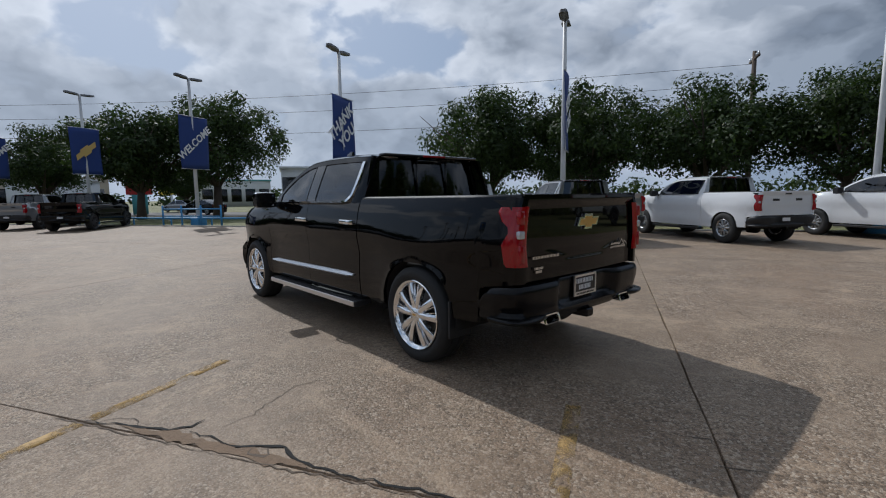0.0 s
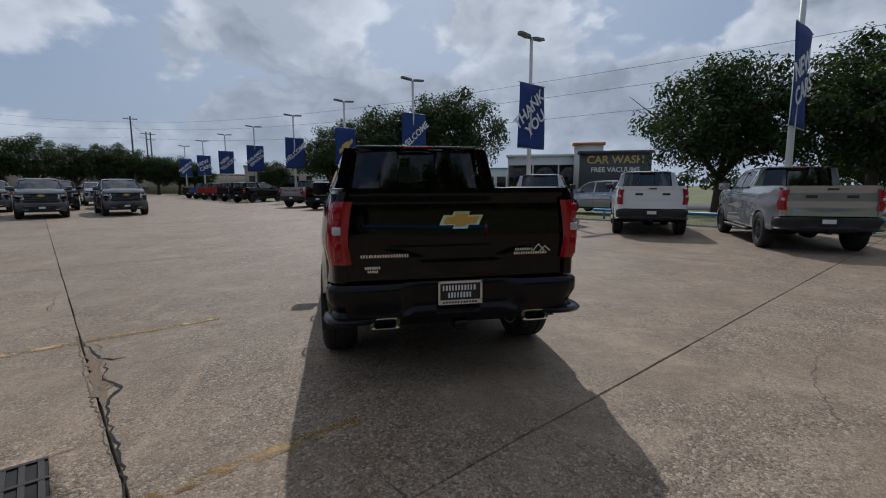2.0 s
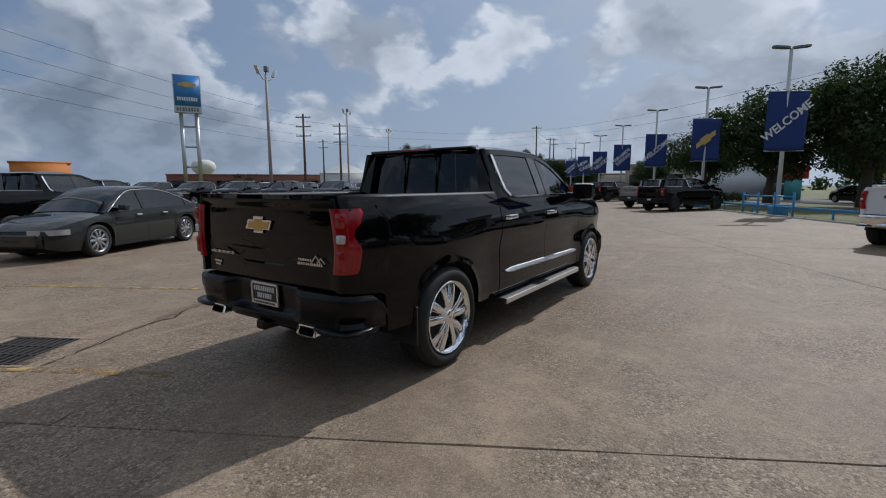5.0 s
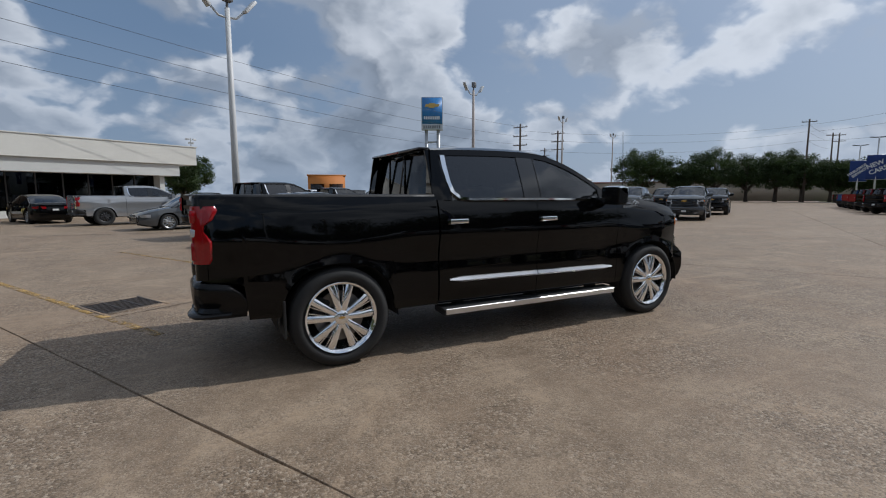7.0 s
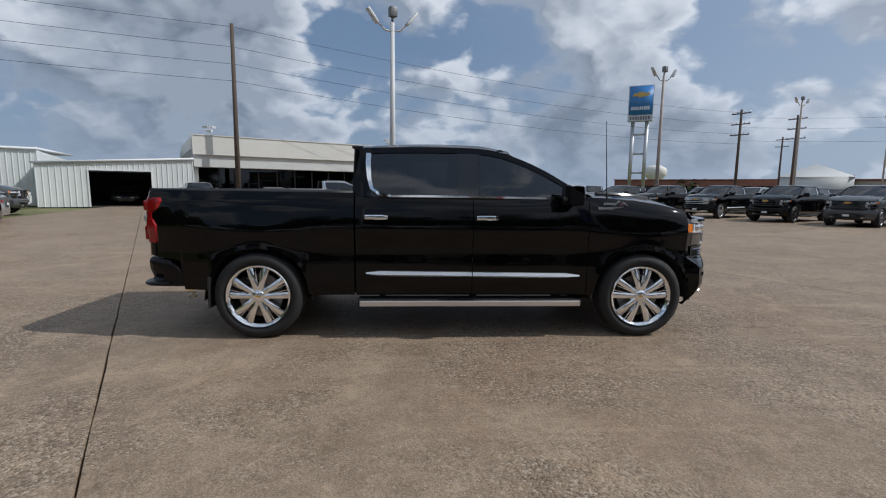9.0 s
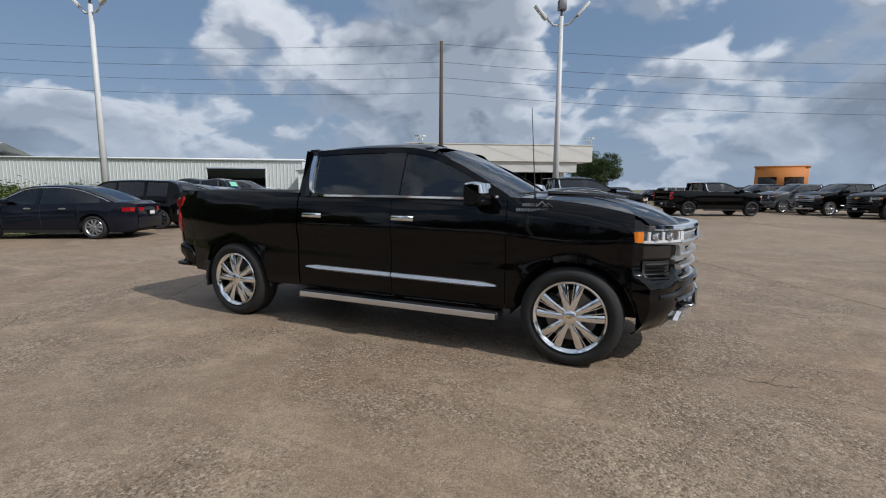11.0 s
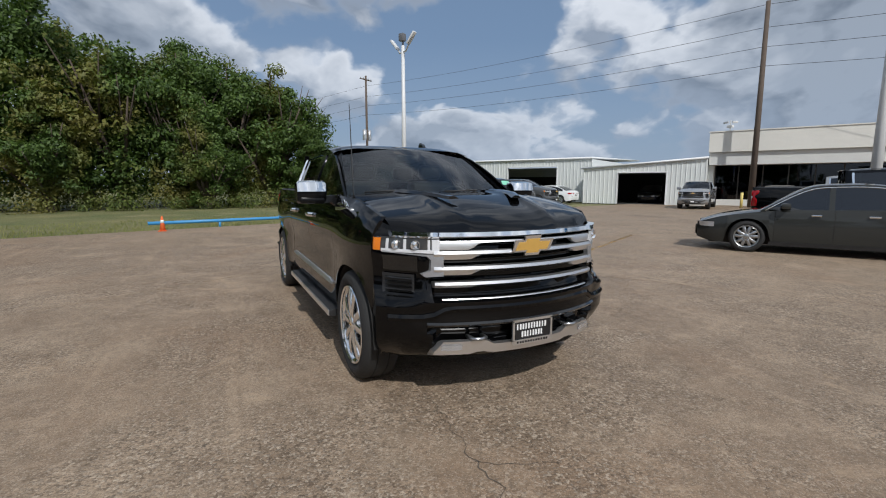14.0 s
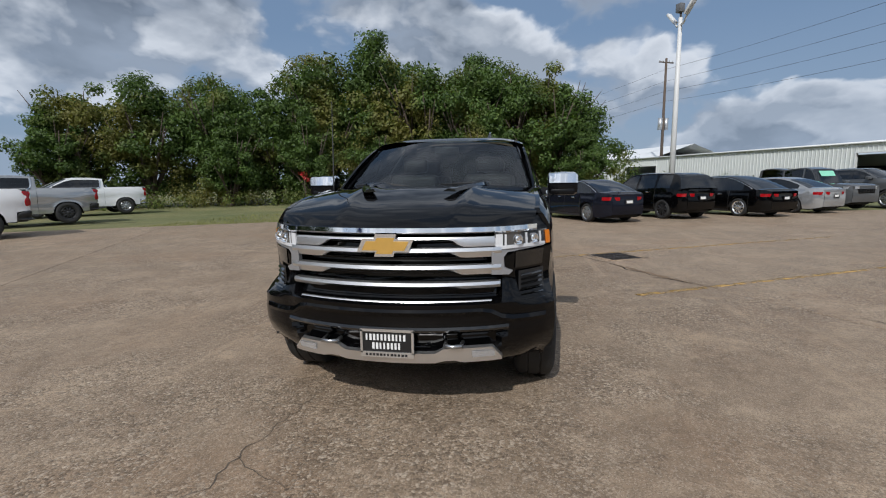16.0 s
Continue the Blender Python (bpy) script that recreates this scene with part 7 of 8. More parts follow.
def car(name, label, body, m, L=4.85, w=0.915, H=1.45, xf=1.42, xr=-1.40, R=0.335, kind="sedan", rims="alloy", cat="car", group=""):
    """A car that looks along +x, its middle over the origin."""
    T = thing(name, label, cat, m, group)
    P = VM[body]
    suv = kind in ("suv", "jeep")
    hl = L / 2
    gc = 0.26 if suv else 0.19
    bl = 0.97 if not suv else 1.10
    if kind == "jeep":
        bl = 1.18
    nose = {"sedan": 0.72, "suv": 0.95, "jeep": 1.12}[kind]
    tail = {"sedan": 1.02, "suv": 1.08, "jeep": 1.15}[kind]
    beltp = [(-hl, tail - 0.06), (-hl + 0.25, tail), (-hl + 0.9, bl + 0.04), (0, bl), (0.75, bl - 0.02), (1.2, bl - 0.06), (hl - 0.5, nose + 0.06), (hl, nose - 0.10)]
    if kind == "jeep":
        beltp = [(-hl, bl), (0.7, bl), (hl - 0.2, nose), (hl, nose - 0.05)]
    top = lambda x: sm(x, beltp)
    if kind == "sedan":
        roofp = [(-hl + 0.45, tail + 0.0), (-1.35, H - 0.18), (-0.75, H - 0.02), (-0.1, H), (0.45, H - 0.07), (1.25, bl - 0.04)]
        g0, g1, r0, r1 = -hl + 0.45, 1.25, -1.05, 0.28
    elif kind == "suv":
        roofp = [(-hl + 0.10, tail + 0.02), (-hl + 0.35, H - 0.10), (-1.2, H), (0.0, H), (0.55, H - 0.08), (1.25, bl - 0.03)]
        g0, g1, r0, r1 = -hl + 0.10, 1.25, -hl + 0.40, 0.40
    else:
        roofp = [(-hl + 0.04, bl + 0.02), (-hl + 0.10, H - 0.03), (-0.8, H), (0.40, H - 0.02), (0.80, bl)]
        g0, g1, r0, r1 = -hl + 0.04, 0.80, -hl + 0.10, 0.42
    roof = lambda x: sm(x, roofp)

    def lo(x):
        z = gc + (0.10 * ((abs(x) - hl + 0.5) / 0.5) ** 2 if abs(x) > hl - 0.5 else 0)
        for xw in (xf, xr):
            d = abs(x - xw) / (R + 0.055)
            if d < 1:
                z = max(z, R + (R + 0.05) * (1 - d ** 2.2) ** (1 / 2.2))
        return z

    def Y(x, z):
        e = max(0.0, (abs(x) - (hl - 0.75)) / 0.75)
        y = w * (1 - (0.30 if not kind == "jeep" else 0.12) * e ** 2.6)
        f = (z - gc) / max(top(x) - gc, 0.1)
        return y * (0.94 + 0.06 * math.sin(math.pi * min(1, max(0, f * 0.95)))) + (0.02 if min(abs(x - xf), abs(x - xr)) < 0.42 and z < 0.85 else 0.0)

    xs = columns(-hl, hl, 0.07, [q + s * (R + 0.05) for q in (xf, xr) for s in (-1, -0.9, 0.9, 1)])
    b = BM()
    for sg in (-1, 1):
        skin(b, xs, lo, top, Y, sg, 9, 0, 0.02)
    n = 8
    for x0, x1 in ((-hl, g0 + 0.15), (g1 - 0.15, hl)):
        grid(b, lambda a, c: (x0 + (x1 - x0) * a, (2 * c - 1) * Y(x0 + (x1 - x0) * a, top(x0 + (x1 - x0) * a)), top(x0 + (x1 - x0) * a) + 0.05 * (1 - (2 * c - 1) ** 4) * (1 if abs(x0 + (x1 - x0) * a) < hl - 0.08 else 0.2)), 10, n)
    for sx in (-1, 1):
        grid(b, lambda a, c: (sx * (hl + 0.06 * math.sin(math.pi * min(1, a * 1.2)) * (1 - (2 * c - 1) ** 2 * 0.6)), (2 * c - 1) * Y(sx * hl, 0.6), lo(sx * hl) + (top(sx * hl) + 0.01 - lo(sx * hl)) * a), 8, 8)
    recalc(b)
    bd = part("body", b, P, T, "", 40)
    b = BM()
    box(b, -hl + 0.25, hl - 0.25, -w + 0.25, w - 0.25, gc - 0.02, 0.62)
    for xw in (xf, xr):
        for sg in (-1, 1):
            nn = 12
            pr = [(xw + (R + 0.06) * math.cos(math.pi * k / nn), R - 0.03 + (R + 0.09) * math.sin(math.pi * k / nn)) for k in range(nn + 1)]
            v0 = [b.verts.new((x, sg * (w - 0.03), z)) for x, z in pr]
            v1 = [b.verts.new((x, sg * (w - 0.30), z)) for x, z in pr]
            for k in range(nn):
                b.faces.new((v0[k], v0[k + 1], v1[k + 1], v1[k]))
            b.faces.new(v1)
    part("underbody", b, VM["under"], T)
    # greenhouse
    ty = 0.70 if kind != "jeep" else 0.80

    def GY(x, z):
        f = max(0.0, min(1.0, (z - bl) / (H - bl)))
        return (w * 0.955) * (1 - f) + (w * ty + 0.02) * f

    gx = columns(g0, g1, 0.08)
    for sg in (-1, 1):
        b = BM()
        skin(b, gx, lambda x: min(top(x) - 0.01, roof(x)), roof, lambda x, z: GY(x, z) - 0.012, sg, 4, 0, 0)
        part("side_glass", b, VM["tint"], bd, "dark side windows")
        b = BM()
        skin(b, gx, lambda x: max(roof(x) - 0.05, top(x) - 0.01), roof, GY, sg, 1, 0, 0.01)
        for c in ((0.05, 0.13) if kind != "suv" else (0.0, 0.08), (-0.95, -0.86)) if kind != "sedan" else ((0.0, 0.09),):
            skin(b, columns(c[0], c[1], 0.05), lambda x: top(x) - 0.01, roof, GY, sg, 3, 0, 0.01)
        cp = {"sedan": -1.55, "suv": -hl + 0.62, "jeep": -hl + 0.2}[kind]
        skin(b, columns(g0, cp, 0.06), lambda x: min(top(x) - 0.01, roof(x)), roof, lambda x, z: GY(x, z) + 0.002, sg, 3, 0, 0.01)
        part("pillar", b, P, bd)
        if body in ("charcoal", "navy", "black") and kind == "sedan":
            b = BM()
            tube(b, [(x, sg * (GY(x, roof(x) - 0.03) + 0.006), max(roof(x) - 0.045, top(x))) for x in gx[2:-1:2]], 0.012, 5)
            part("window_trim", b, VM["chrome"], bd)

    def topgrid(x0, x1, k, mat, nm, lab=""):
        b_ = BM()
        grid(b_, lambda a, c: (x0 + (x1 - x0) * a, (2 * c - 1) * (GY(0, roof(x0 + (x1 - x0) * a)) - 0.0), roof(x0 + (x1 - x0) * a) + 0.035 * (1 - (2 * c - 1) ** 4)), k, 10)
        recalc(b_)
        return part(nm, b_, mat, bd, lab, 60)

    topgrid(g0, r0, 6, VM["tint"], "rear_window", "dark rear window")
    topgrid(r0, r1, 8, P, "roof")
    topgrid(r1, g1, 6, VM["tint"], "windscreen", "dark windscreen")
    if kind == "jeep":
        b = BM()
        grid(b, lambda a, c: (r1 + (g1 - r1) * (0.25 + 0.35 * a) + 0.02, (2 * c - 1) * 0.45, roof(r1 + (g1 - r1) * (0.25 + 0.35 * a)) + 0.05), 3, 6)
        part("windscreen_sticker", b, VM["sunstrip"], bd, "pale green writing on the windscreen")
    # door seams and sill
    for sg in (-1, 1):
        for x in ({"sedan": (-1.02, -0.02, 0.98), "suv": (-0.95, 0.04, 1.02), "jeep": (-0.85, 0.0, 0.75)}[kind]):
            b = BM()
            skin(b, [x - 0.006, x + 0.006], lambda q: gc + 0.10, lambda q: top(q) - 0.01, lambda q, z: Y(q, z) + 0.0025, sg, 8, 0, 0.01)
            part("door_seam", b, VM["under"], bd)
        b = BM()
        skin(b, columns(xr + R + 0.06, xf - R - 0.06, 0.15), lambda q: gc - 0.01, lambda q: gc + 0.07, lambda q, z: Y(q, z) + 0.012, sg, 1, 0, 0.03)
        part("sill", b, VM["plastic"], bd)
    # lamps, plate, handles, mirrors
    for sg in (-1, 1):
        b = BM()
        zt = tail - 0.20
        grid(b, lambda a, c: (-hl + 0.30 * (1 - c) ** 2 - 0.035 * c, sg * (Y(-hl + 0.30 * (1 - c), zt) + 0.008 - 0.27 * c * c), zt - 0.05 + 0.11 * a), 3, 8)
        part("tail_lamp", b, VM["redlens"], bd, "red tail lamp")
        b = BM()
        zh = nose - 0.13
        grid(b, lambda a, c: (hl - 0.36 * (1 - c) ** 2 + 0.045 * c, sg * (Y(hl - 0.36 * (1 - c), zh) + 0.008 - 0.30 * c * c), zh - 0.05 + 0.11 * a), 3, 8)
        part("headlamp", b, VM["clearlens"], bd, "clear headlamp")
        for hx in (-0.62, 0.28):
            b = BM()
            box(b, hx - 0.09, hx + 0.09, *sorted((sg * (w - 0.01), sg * (w + 0.03))), bl - 0.14, bl - 0.105, 0.008)
            part("door_handle", b, VM["chrome"], bd)
        b = BM()
        box(b, 0.72, 0.90, *sorted((sg * (w - 0.02), sg * (w + 0.17))), bl + 0.0, bl + 0.13, 0.04, 2)
        part("door_mirror", b, P, bd)
    b = BM()
    box(b, hl + 0.0, hl + 0.055, -0.50, 0.50, nose - 0.40, nose - 0.16, 0.02)
    part("grille", b, VM["trimblack"], bd)
    licence(T, -hl - 0.075, 0.0, tail - 0.30, -1, False)
    b = BM()
    box(b, -0.62, 0.85, -w * 0.75, w * 0.75, 0.5, bl - 0.05)
    for y in (-0.36, 0.36):
        box(b, -0.12, 0.04, y - 0.2, y + 0.2, bl - 0.1, H - 0.18, 0.04)
    part("cabin", b, VM["seat"], T)
    if kind == "jeep":
        b = BM()
        for sg in (-1, 1):
            for xw in (xf, xr):
                box(b, xw - 0.52, xw + 0.52, *sorted((sg * (w - 0.10), sg * (w + 0.10))), 2 * R + 0.10, 2 * R + 0.16, 0.02)
        part("wheel_flare", b, VM["plastic"], bd)
    for xw in (xr, xf):
        for sg in (-1, 1):
            make_wheel(T, xw, sg * (w - 0.125), R - 0.003, sg, R, R * 0.68, 0.23, rims, True)
    return T


ROW = "cars parked along the grass"
car("sedan", "dark grey sedan with bright window trim and alloy wheels", "charcoal", uvm(4.88, 9.0, 0, 180), 4.95, 0.92, 1.48, 1.47, -1.47, 0.35)
car("sedan", "dark blue sedan parked nose to the rail", "navy", uvm(-10.15, 9.1, 0, 180), 4.85, 0.90, 1.46, 1.38, -1.38, 0.33, group=ROW)
car("suv", "black compact sport utility car with a white plate", "black", uvm(-10.0, 12.35, 0, 180), 4.5, 0.91, 1.66, 1.32, -1.32, 0.36, "suv", "darkalloy", "suv", ROW)
car("sedan", "glossy black sedan with chrome wheels", "black", uvm(-9.7, 15.75, 0, 180), 5.1, 0.96, 1.54, 1.43, -1.43, 0.355, rims="chrome", group=ROW)
car("sedan", "silver sedan parked nose in", "silver", uvm(-10.0, 19.2, 0, 180), 4.85, 0.90, 1.46, 1.38, -1.38, 0.33, group=ROW)
car("off_road_car", "dark green boxy off-road car with a sunshade", "grey", uvm(-10.6, 22.6, 0, -4), 4.6, 0.90, 1.86, 1.45, -1.45, 0.42, "jeep", "darkalloy", "suv", ROW)
car("sedan", "small white sedan before the metal workshop", "white", uvm(-11.6, 34.0, 0, 175), 4.6, 0.90, 1.45, 1.36, -1.36, 0.33)
car("sedan", "dark blue car inside the garage doorway", "navy", uvm(-4.4, 39.5, 0, -90), 4.6, 0.90, 1.46, 1.36, -1.36, 0.33)
car("suv", "silver sport utility car on the street side", "silver", at(16.8, -12.9, 29), 4.6, 0.92, 1.68, 1.34, -1.34, 0.36, "suv", "alloy", "suv")
for i, (x, y, d, col, kd) in enumerate(((-2.9, 18.8, 200, "grey", "sedan"), (-10.4, 27.6, 118, "black", "sedan"), (17.0, 31.5, 20, "navy", "sedan"), (-2.0, 24.5, 29, "black", "sedan"), (30, 42, 30, "white", "suv"), (34, 47, 30, "charcoal", "sedan"), (62, -11, 29, "silver", "sedan"), (56, -12, 29, "white", "sedan"), (46, -9.5, 29, "black", "sedan"), (70, -4, 29, "charcoal", "suv"))):
    car("sedan" if kd == "sedan" else "suv", {"navy": "dark blue", "black": "black", "white": "white", "charcoal": "dark grey", "silver": "silver", "grey": "grey"}[col] + " car standing far off on the lot", col, at(x, y, d), kind=kd, H=1.46 if kd == "sedan" else 1.68)
for x, y, d, col, kd in ((-1.2, 55.6, 25, "charcoal", "suv"), (2.1, 53.1, 205, "black", "sedan"), (4.9, 50.2, 30, "silver", "suv"), (7.3, 49.6, 210, "charcoal", "sedan"), (10.2, 46.6, 28, "black", "suv")):
    car("sedan" if kd == "sedan" else "suv", {"black": "black", "charcoal": "dark grey", "silver": "silver"}[col] + " car standing beyond the showroom", col, at(x, y, d), kind=kd, H=1.46 if kd == "sedan" else 1.72, cat="car" if kd == "sedan" else "suv", group="cars beyond the showroom")
# ---------------- trees and brush ----------------


def leaf_cloud(bm_pts, centres, per, size, rng, flat=0.75):
    """Small leaf quads scattered in clumps round the centres (x, y, z, radius)."""
    vs, fs = bm_pts
    for cx, cy, cz, cr in centres:
        for _ in range(per):
            # more leaves near the clump's skin
            d = Vector((rng.gauss(0, 1), rng.gauss(0, 1), rng.gauss(0, 1))).normalized() * cr * (rng.random() ** 0.45)
            p = Vector((cx + d.x, cy + d.y, cz + d.z * flat))
            n = (d.normalized() + Vector((rng.uniform(-0.9, 0.9), rng.uniform(-0.9, 0.9), rng.uniform(-0.2, 1.0)))).normalized()
            t = n.orthogonal().normalized()
            t = Matrix.Rotation(rng.uniform(0, 6.28), 3, n) @ t
            b2 = n.cross(t)
            s = size * rng.uniform(0.6, 1.35)
            i = len(vs)
            vs += [p - t * s, p + b2 * s * 0.5, p + t * s, p - b2 * s * 0.5]
            fs.append((i, i + 1, i + 2, i + 3))


def mesh_from(name, vs, fs, mat):
    me = bpy.data.meshes.new(name)
    me.from_pydata([tuple(v) for v in vs], [], fs)
    me.materials.append(mat)
    return me


def make_tree(name, label, h, spread, trunk_h, seed, leafmat, per=150, clumps=60, leaf=0.11, tall=False, loc=(0, 0)):
    rng = random.Random(seed)
    T = thing(name, label, "tree", pose(loc[0], loc[1], -0.07))
    b = BM()
    r0 = 0.030 * h + 0.05
    lean = (rng.uniform(-0.3, 0.3), rng.uniform(-0.3, 0.3))
    top = Vector((lean[0], lean[1], trunk_h))
    tube(b, [(0, 0, -0.05), (lean[0] * 0.3, lean[1] * 0.3, trunk_h * 0.5), top], [r0 * 1.35, r0, r0 * 0.85], 9)
    cents = []
    nb = 7
    for k in range(nb):
        a = 2 * math.pi * k / nb + rng.uniform(-0.3, 0.3)
        reach = spread * rng.uniform(0.45, 0.8)
        zt = trunk_h + (h - trunk_h) * rng.uniform(0.35, 0.75)
        e = Vector((reach * math.cos(a), reach * math.sin(a), zt))
        mid = top.lerp(e, 0.5) + Vector((0, 0, rng.uniform(-0.1, 0.5)))
        tube(b, [top - Vector((0, 0, 0.3)), mid, e], [r0 * 0.5, r0 * 0.3, r0 * 0.1], 6)
        for _ in range(2):
            e2 = e + Vector((rng.uniform(-1, 1), rng.uniform(-1, 1), rng.uniform(-0.3, 0.9))) * spread * 0.3
            tube(b, [mid, mid.lerp(e2, 0.6), e2], [r0 * 0.22, r0 * 0.14, r0 * 0.05], 5)
    tube(b, [top - Vector((0, 0, 0.2)), Vector((lean[0], lean[1], (trunk_h + h) / 2)), Vector((0, 0, h * 0.92))], [r0 * 0.6, r0 * 0.35, r0 * 0.08], 6)
    part("trunk", b, MAT["bark"], T, "dark rough trunk and limbs", 60)
    zc, rz = (trunk_h + h) / 2 + 0.2, (h - trunk_h) / 2 + 0.35
    for _ in range(clumps):
        while True:
            d = Vector((rng.uniform(-1, 1), rng.uniform(-1, 1), rng.uniform(-1, 1)))
            if 0.25 < d.length < 1.0:
                break
        d *= 0.62 + 0.40 * rng.random()
        zz = zc + d.z * rz
        wide = 1.0 if not tall else 1.0 - 0.35 * max(0.0, d.z)
        cents.append((d.x * spread * wide, d.y * spread * wide, max(zz, trunk_h * 0.9), spread * rng.uniform(0.16, 0.30)))
    pts = ([], [])
    leaf_cloud(pts, cents, per, leaf, rng)
    me = mesh_from("crown", *pts, leafmat)
    cr = new("crown", me)
    cr.parent = T
    tagged(cr, "dense crown of small green leaves")
    return T


OAK = "live oak with a dark rounded crown on the grass strip"
oaks = [make_tree("oak_tree", OAK, h, s, th, sd, MAT["oakleaf"], 225, 112, 0.128) for h, s, th, sd in ((8.2, 5.0, 2.3, 11), (9.0, 5.6, 2.6, 12), (7.6, 4.6, 2.2, 13))]
OAKS = [((16.2, -19.6), 0, 0.93, 40), ((10.8, -22.8), 1, 0.85, 10), ((5.0, -25.3), 0, 0.88, 190), ((-0.8, -26.6), 1, 0.80, 80), ((-6.8, -28.5), 2, 0.95, 20), ((39.8, -3.3), 2, 1.08, 70), ((38.4, -8.8), 1, 1.10, 130), ((54.0, 2.4), 0, 0.98, 220),
        ((-3.9, 51.5), 2, 0.72, 40), ((82.6, 64.5), 1, 1.18, 60), ((86.0, 58.5), 2, 1.05, 150), ((93.0, 49.0), 0, 1.05, 300), ((96.5, 41.0), 1, 0.95, 20), ((98.5, 33.5), 2, 0.95, 170), ((90.0, 53.5), 0, 1.2, 10), ((95.5, 45.0), 1, 1.05, 200), ((97.5, 37.0), 2, 0.95, 80), ((99, 30), 0, 0.7, 120), ((64, -12), 2, 0.8, 100), ((75, 12), 2, 0.7, 160), ((22, -38), 2, 0.7, 30), ((-14, -36), 1, 0.9, 50)]
for (x, y), k, sc, rot in OAKS:
    t = copy_thing(oaks[k], pose(x, y, -0.07, 0, 0, rot))
    t.scale = (sc, sc, sc)
    t["group"] = "oaks along the street"
for o in oaks:
    for c in list(o.children_recursive):
        bpy.data.objects.remove(c)
    bpy.data.objects.remove(o)

WOODL = "tall leafy green tree at the edge of the wood"
woods = [make_tree("wood_tree", WOODL, h, s, th, sd, MAT["woodleaf"], 190, 105, 0.135, True) for h, s, th, sd in ((12.0, 4.2, 1.2, 21), (10.5, 4.6, 0.9, 22), (13.2, 4.0, 1.5, 23), (9.0, 3.6, 0.6, 24))]
WOODS = [((-20.3, -29.0), 3, 0.72, 10), ((-22.5, -28.6), 1, 0.82, 50), ((-23.8, -25.0), 0, 0.80, 150), ((-27.2, -22.0), 1, 0.90, 220), ((-30.5, -24.5), 0, 0.92, 80), ((-29.3, -18.8), 3, 0.95, 30), ((-31.2, -15.0), 0, 1.02, 270), ((-32.0, -11.2), 2, 1.03, 100), ((-32.6, -7.4), 1, 1.10, 190), ((-33.0, -3.6), 0, 0.96, 10), ((-33.6, -0.4), 0, 0.95, 60), ((-33.4, 2.6), 1, 1.02, 330),
         ((-36, -19), 2, 1.0, 40), ((-38, -10), 0, 1.05, 120), ((-38.5, -3), 2, 0.98, 210), ((-37, 3), 1, 0.95, 300), ((-35, -27), 1, 1.0, 0), ((-31, 5.0), 3, 0.60, 90), ((-29.5, -10.5), 3, 0.80, 140), ((-30.0, -2.0), 3, 0.75, 240), ((-28.0, -15.0), 3, 0.74, 320), ((-25.0, -20.0), 3, 0.66, 20)]
for (x, y), k, sc, rot in WOODS:
    t = copy_thing(woods[k], pose(x, y, -0.07, 0, 0, rot))
    t.scale = (sc, sc, sc)
    t["group"] = "trees of the wood"
for o in woods:
    for c in list(o.children_recursive):
        bpy.data.objects.remove(c)
    bpy.data.objects.remove(o)

# weeds and brush at the foot of the wood
rng = random.Random(31)
LINE = [(-19.0, -27.5), (-23.0, -21.5), (-27.0, -14.5), (-28.6, -8.0), (-29.2, -1.0), (-29.0, 5.5), (-30.5, 9.5), (-36, 16), (-42, 22)]
cents = []
for (x0, y0), (x1, y1) in zip(LINE, LINE[1:]):
    n = int(math.hypot(x1 - x0, y1 - y0) / 0.22)
    for k in range(n):
        f = k / n
        off = rng.uniform(-3.4, 0.6)
        hh = rng.uniform(0.4, 1.0) * (1.0 + 0.45 * max(-off, 0.0))
        cents.append((x0 + (x1 - x0) * f + off, y0 + (y1 - y0) * f + rng.uniform(-0.4, 0.4), hh * 0.5, 0.35 + 0.35 * hh))
pts = ([], [])
leaf_cloud(pts, cents, 110, 0.085, rng, 1.1)
br = new("brush", mesh_from("brush", *pts, MAT["brushleaf"]))
tagged(br, "tangled green and straw-coloured weeds below the trees", "brush", kind="stuff")
# young trees and vines that close the gaps between the trunks
cents = []
for (x0, y0), (x1, y1) in zip(LINE[:-2], LINE[1:-2]):
    n = int(math.hypot(x1 - x0, y1 - y0) / 0.16)
    for k in range(n):
        f = k / n
        off = rng.uniform(-6.2, -1.9)
        cents.append((x0 + (x1 - x0) * f + off, y0 + (y1 - y0) * f + rng.uniform(-0.5, 0.5), rng.uniform(0.6, 1.2) + rng.random() ** 1.6 * (0.6 - 0.75 * off), rng.uniform(0.55, 1.15)))
pts = ([], [])
leaf_cloud(pts, cents, 150, 0.115, rng, 0.95)
ug = new("undergrowth", mesh_from("undergrowth", *pts, MAT["woodleaf"]))
tagged(ug, "dense green undergrowth and vines between the trunks", "undergrowth", kind="stuff")
pts = ([], [])
leaf_cloud(pts, [(-26.6 + rng.uniform(-0.3, 0.3), -15.0 + rng.uniform(-0.5, 0.5), 2.0 + rng.uniform(-0.2, 0.3), 0.3) for _ in range(4)], 60, 0.07, rng)
rb = new("red_bush", mesh_from("red_bush", *pts, MAT["redpaint"]))
tagged(rb, "bright red flowering bush in the brush", "bush")
b = BM()
cyl(b, (-26.6, -15.0, -0.07), (-26.6, -15.0, 1.95), 0.03, 6)
part("stem", b, MAT["bark"], rb)
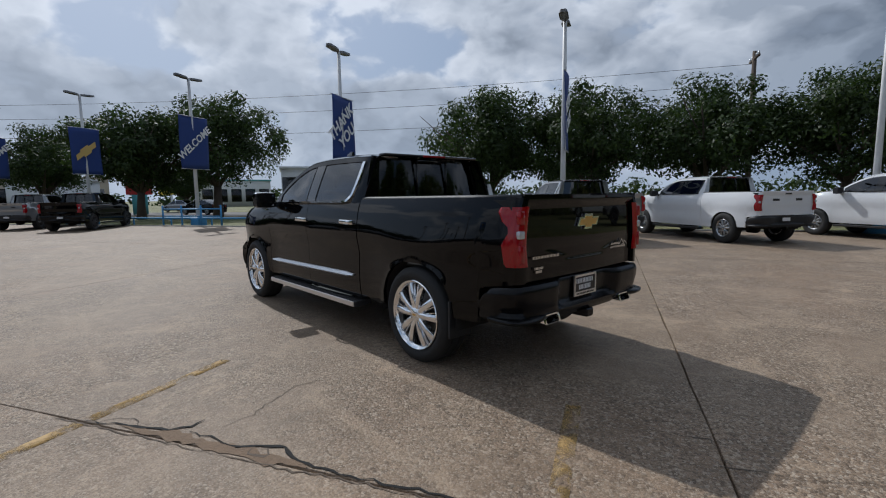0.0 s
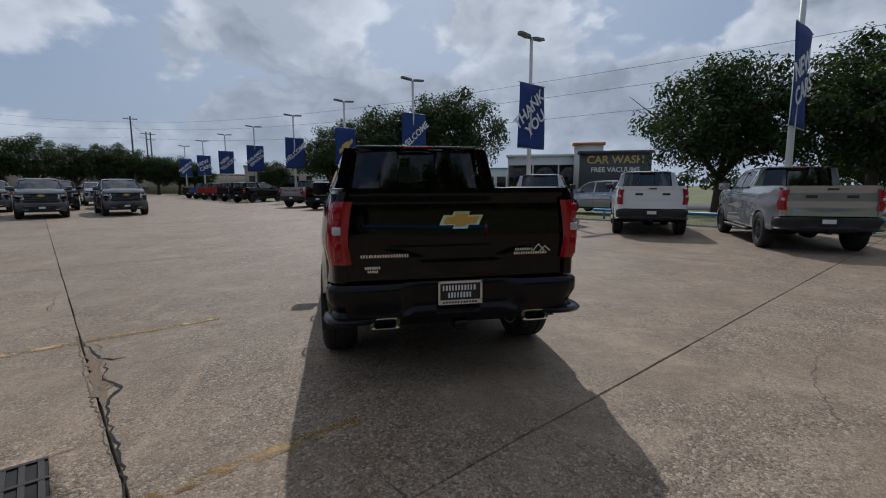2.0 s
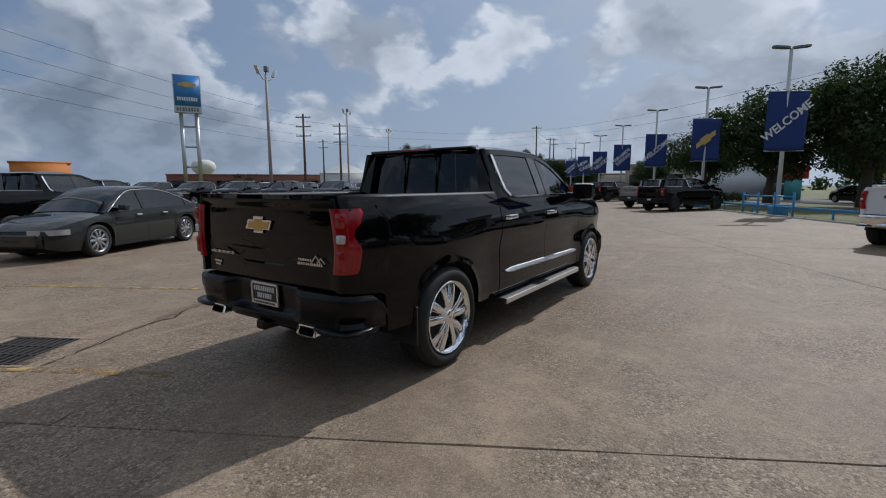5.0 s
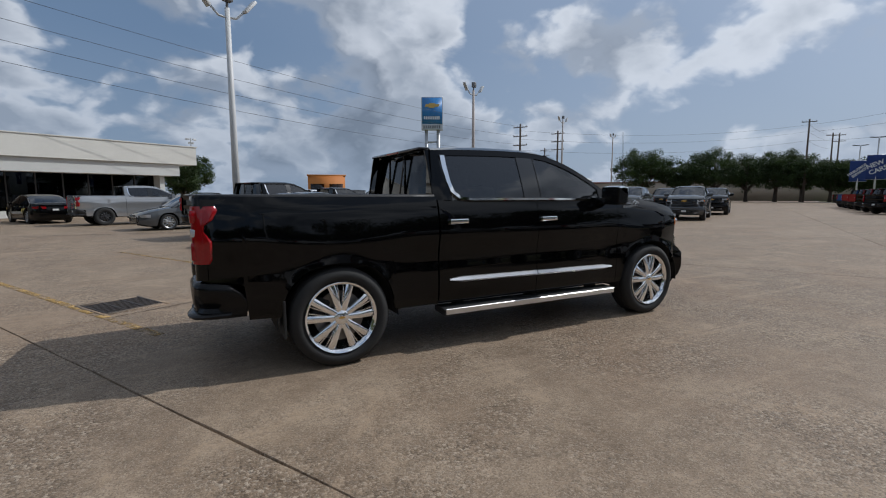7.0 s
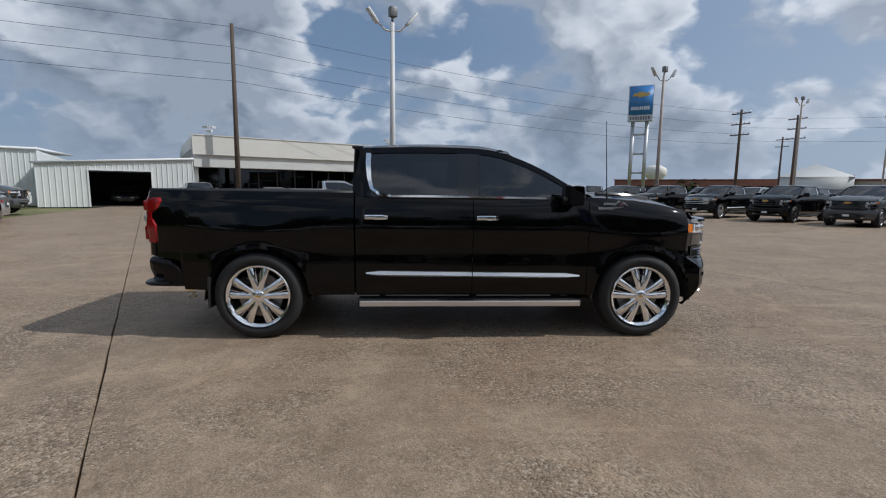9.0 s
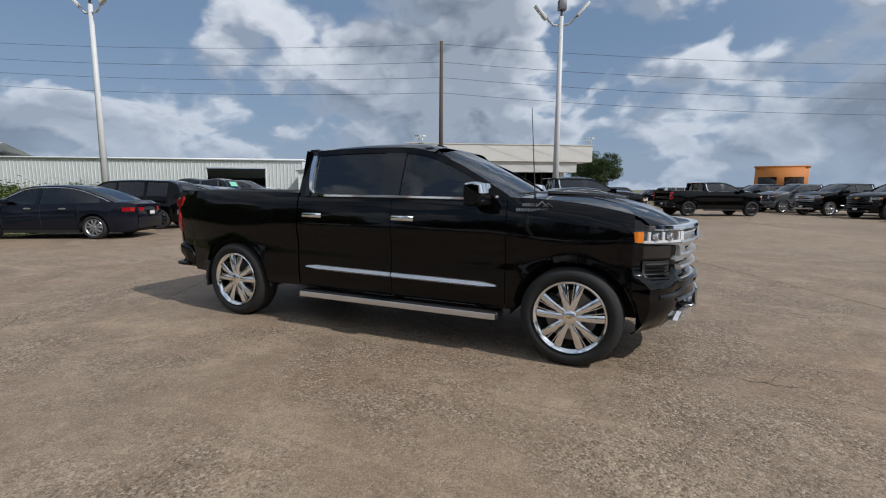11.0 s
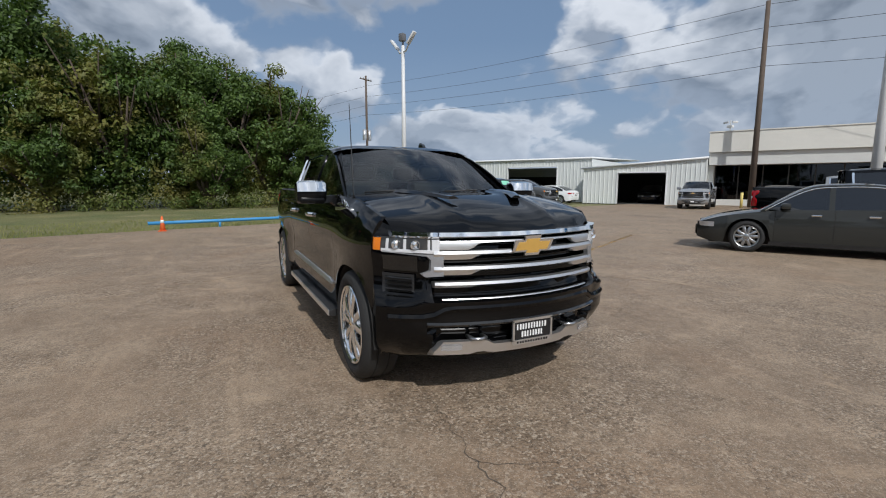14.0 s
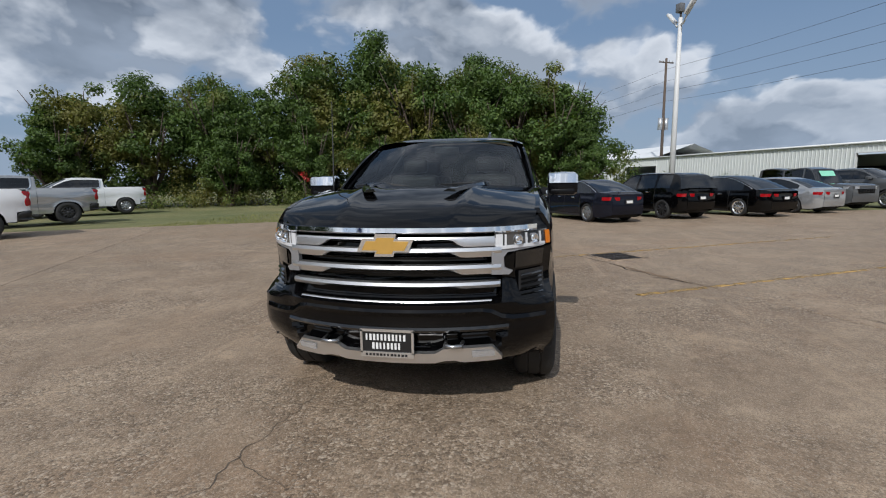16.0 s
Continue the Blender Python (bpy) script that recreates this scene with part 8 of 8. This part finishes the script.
# hedges by the workshop and the street
pts = ([], [])
hc = []
for k in range(90):
    f = k / 90
    p = W(-40 + 26 * f, 36.6)
    hc.append((p.x + rng.uniform(-0.3, 0.3), p.y + rng.uniform(-0.3, 0.3), rng.uniform(0.4, 1.5), 0.6))
for k in range(60):
    p = W(40 + 20 * k / 60, -24)
    hc.append((p.x, p.y, rng.uniform(0.2, 0.6), 0.5))
leaf_cloud(pts, hc, 90, 0.10, rng)
hg = new("hedge", mesh_from("hedge", *pts, MAT["oakleaf"]))
tagged(hg, "low dark green hedge", "hedge", kind="stuff")
# far woods behind the shops
pts = ([], [])
fc = []
for k in range(150):
    a = radians(-100 + 330 * k / 150)
    if radians(60) < a < radians(95):
        continue
    R = rng.uniform(150, 190)
    fc.append((R * math.cos(a), R * math.sin(a), rng.uniform(1.0, 4.0), rng.uniform(3.0, 5.0)))
leaf_cloud(pts, fc, 130, 0.8, rng, 0.8)
fw = new("far_woods", mesh_from("far_woods", *pts, MAT["oakleaf"]))
tagged(fw, "far dark line of trees", "woods", kind="stuff")
# grass blades along the verges
vs, fs = [], []


def blades(x, y, n, hgt):
    for _ in range(n):
        px, py = x + rng.uniform(-0.5, 0.5), y + rng.uniform(-0.5, 0.5)
        a = rng.uniform(0, 6.28)
        w, hh = rng.uniform(0.006, 0.013), hgt * rng.uniform(0.5, 1.3)
        dx, dy = math.cos(a) * w, math.sin(a) * w
        lx, ly = rng.uniform(-0.04, 0.04), rng.uniform(-0.04, 0.04)
        i = len(vs)
        vs.extend([(px - dx, py - dy, -0.07), (px + dx, py + dy, -0.07), (px + lx, py + ly, -0.07 + hh)])
        fs.append((i, i + 1, i + 2))


for (x0, y0), (x1, y1) in (((-9.2, -12.7), (-11.4, -8.75)), ((-11.4, -8.75), (-13.7, -0.7)), ((-13.7, -0.7), (-15.5, 5.5))):
    n = int(math.hypot(x1 - x0, y1 - y0) * 1.2)
    for k in range(n):
        f = k / n
        for off in (-0.5, -1.4, -2.3, -3.4, -4.6, -6.0):
            blades(x0 + (x1 - x0) * f + off, y0 + (y1 - y0) * f, 90 if off > -2 else 50, 0.10)
for k in range(60):
    p = W(-10 + k * 0.8, -14.9)
    blades(p.x, p.y, 70, 0.10)
gb = new("grass_blades", mesh_from("grass_blades", [Vector(v) for v in vs], fs, MAT["blade"]))
tagged(gb, "short mown grass along the lot's edge", "grass", kind="stuff")
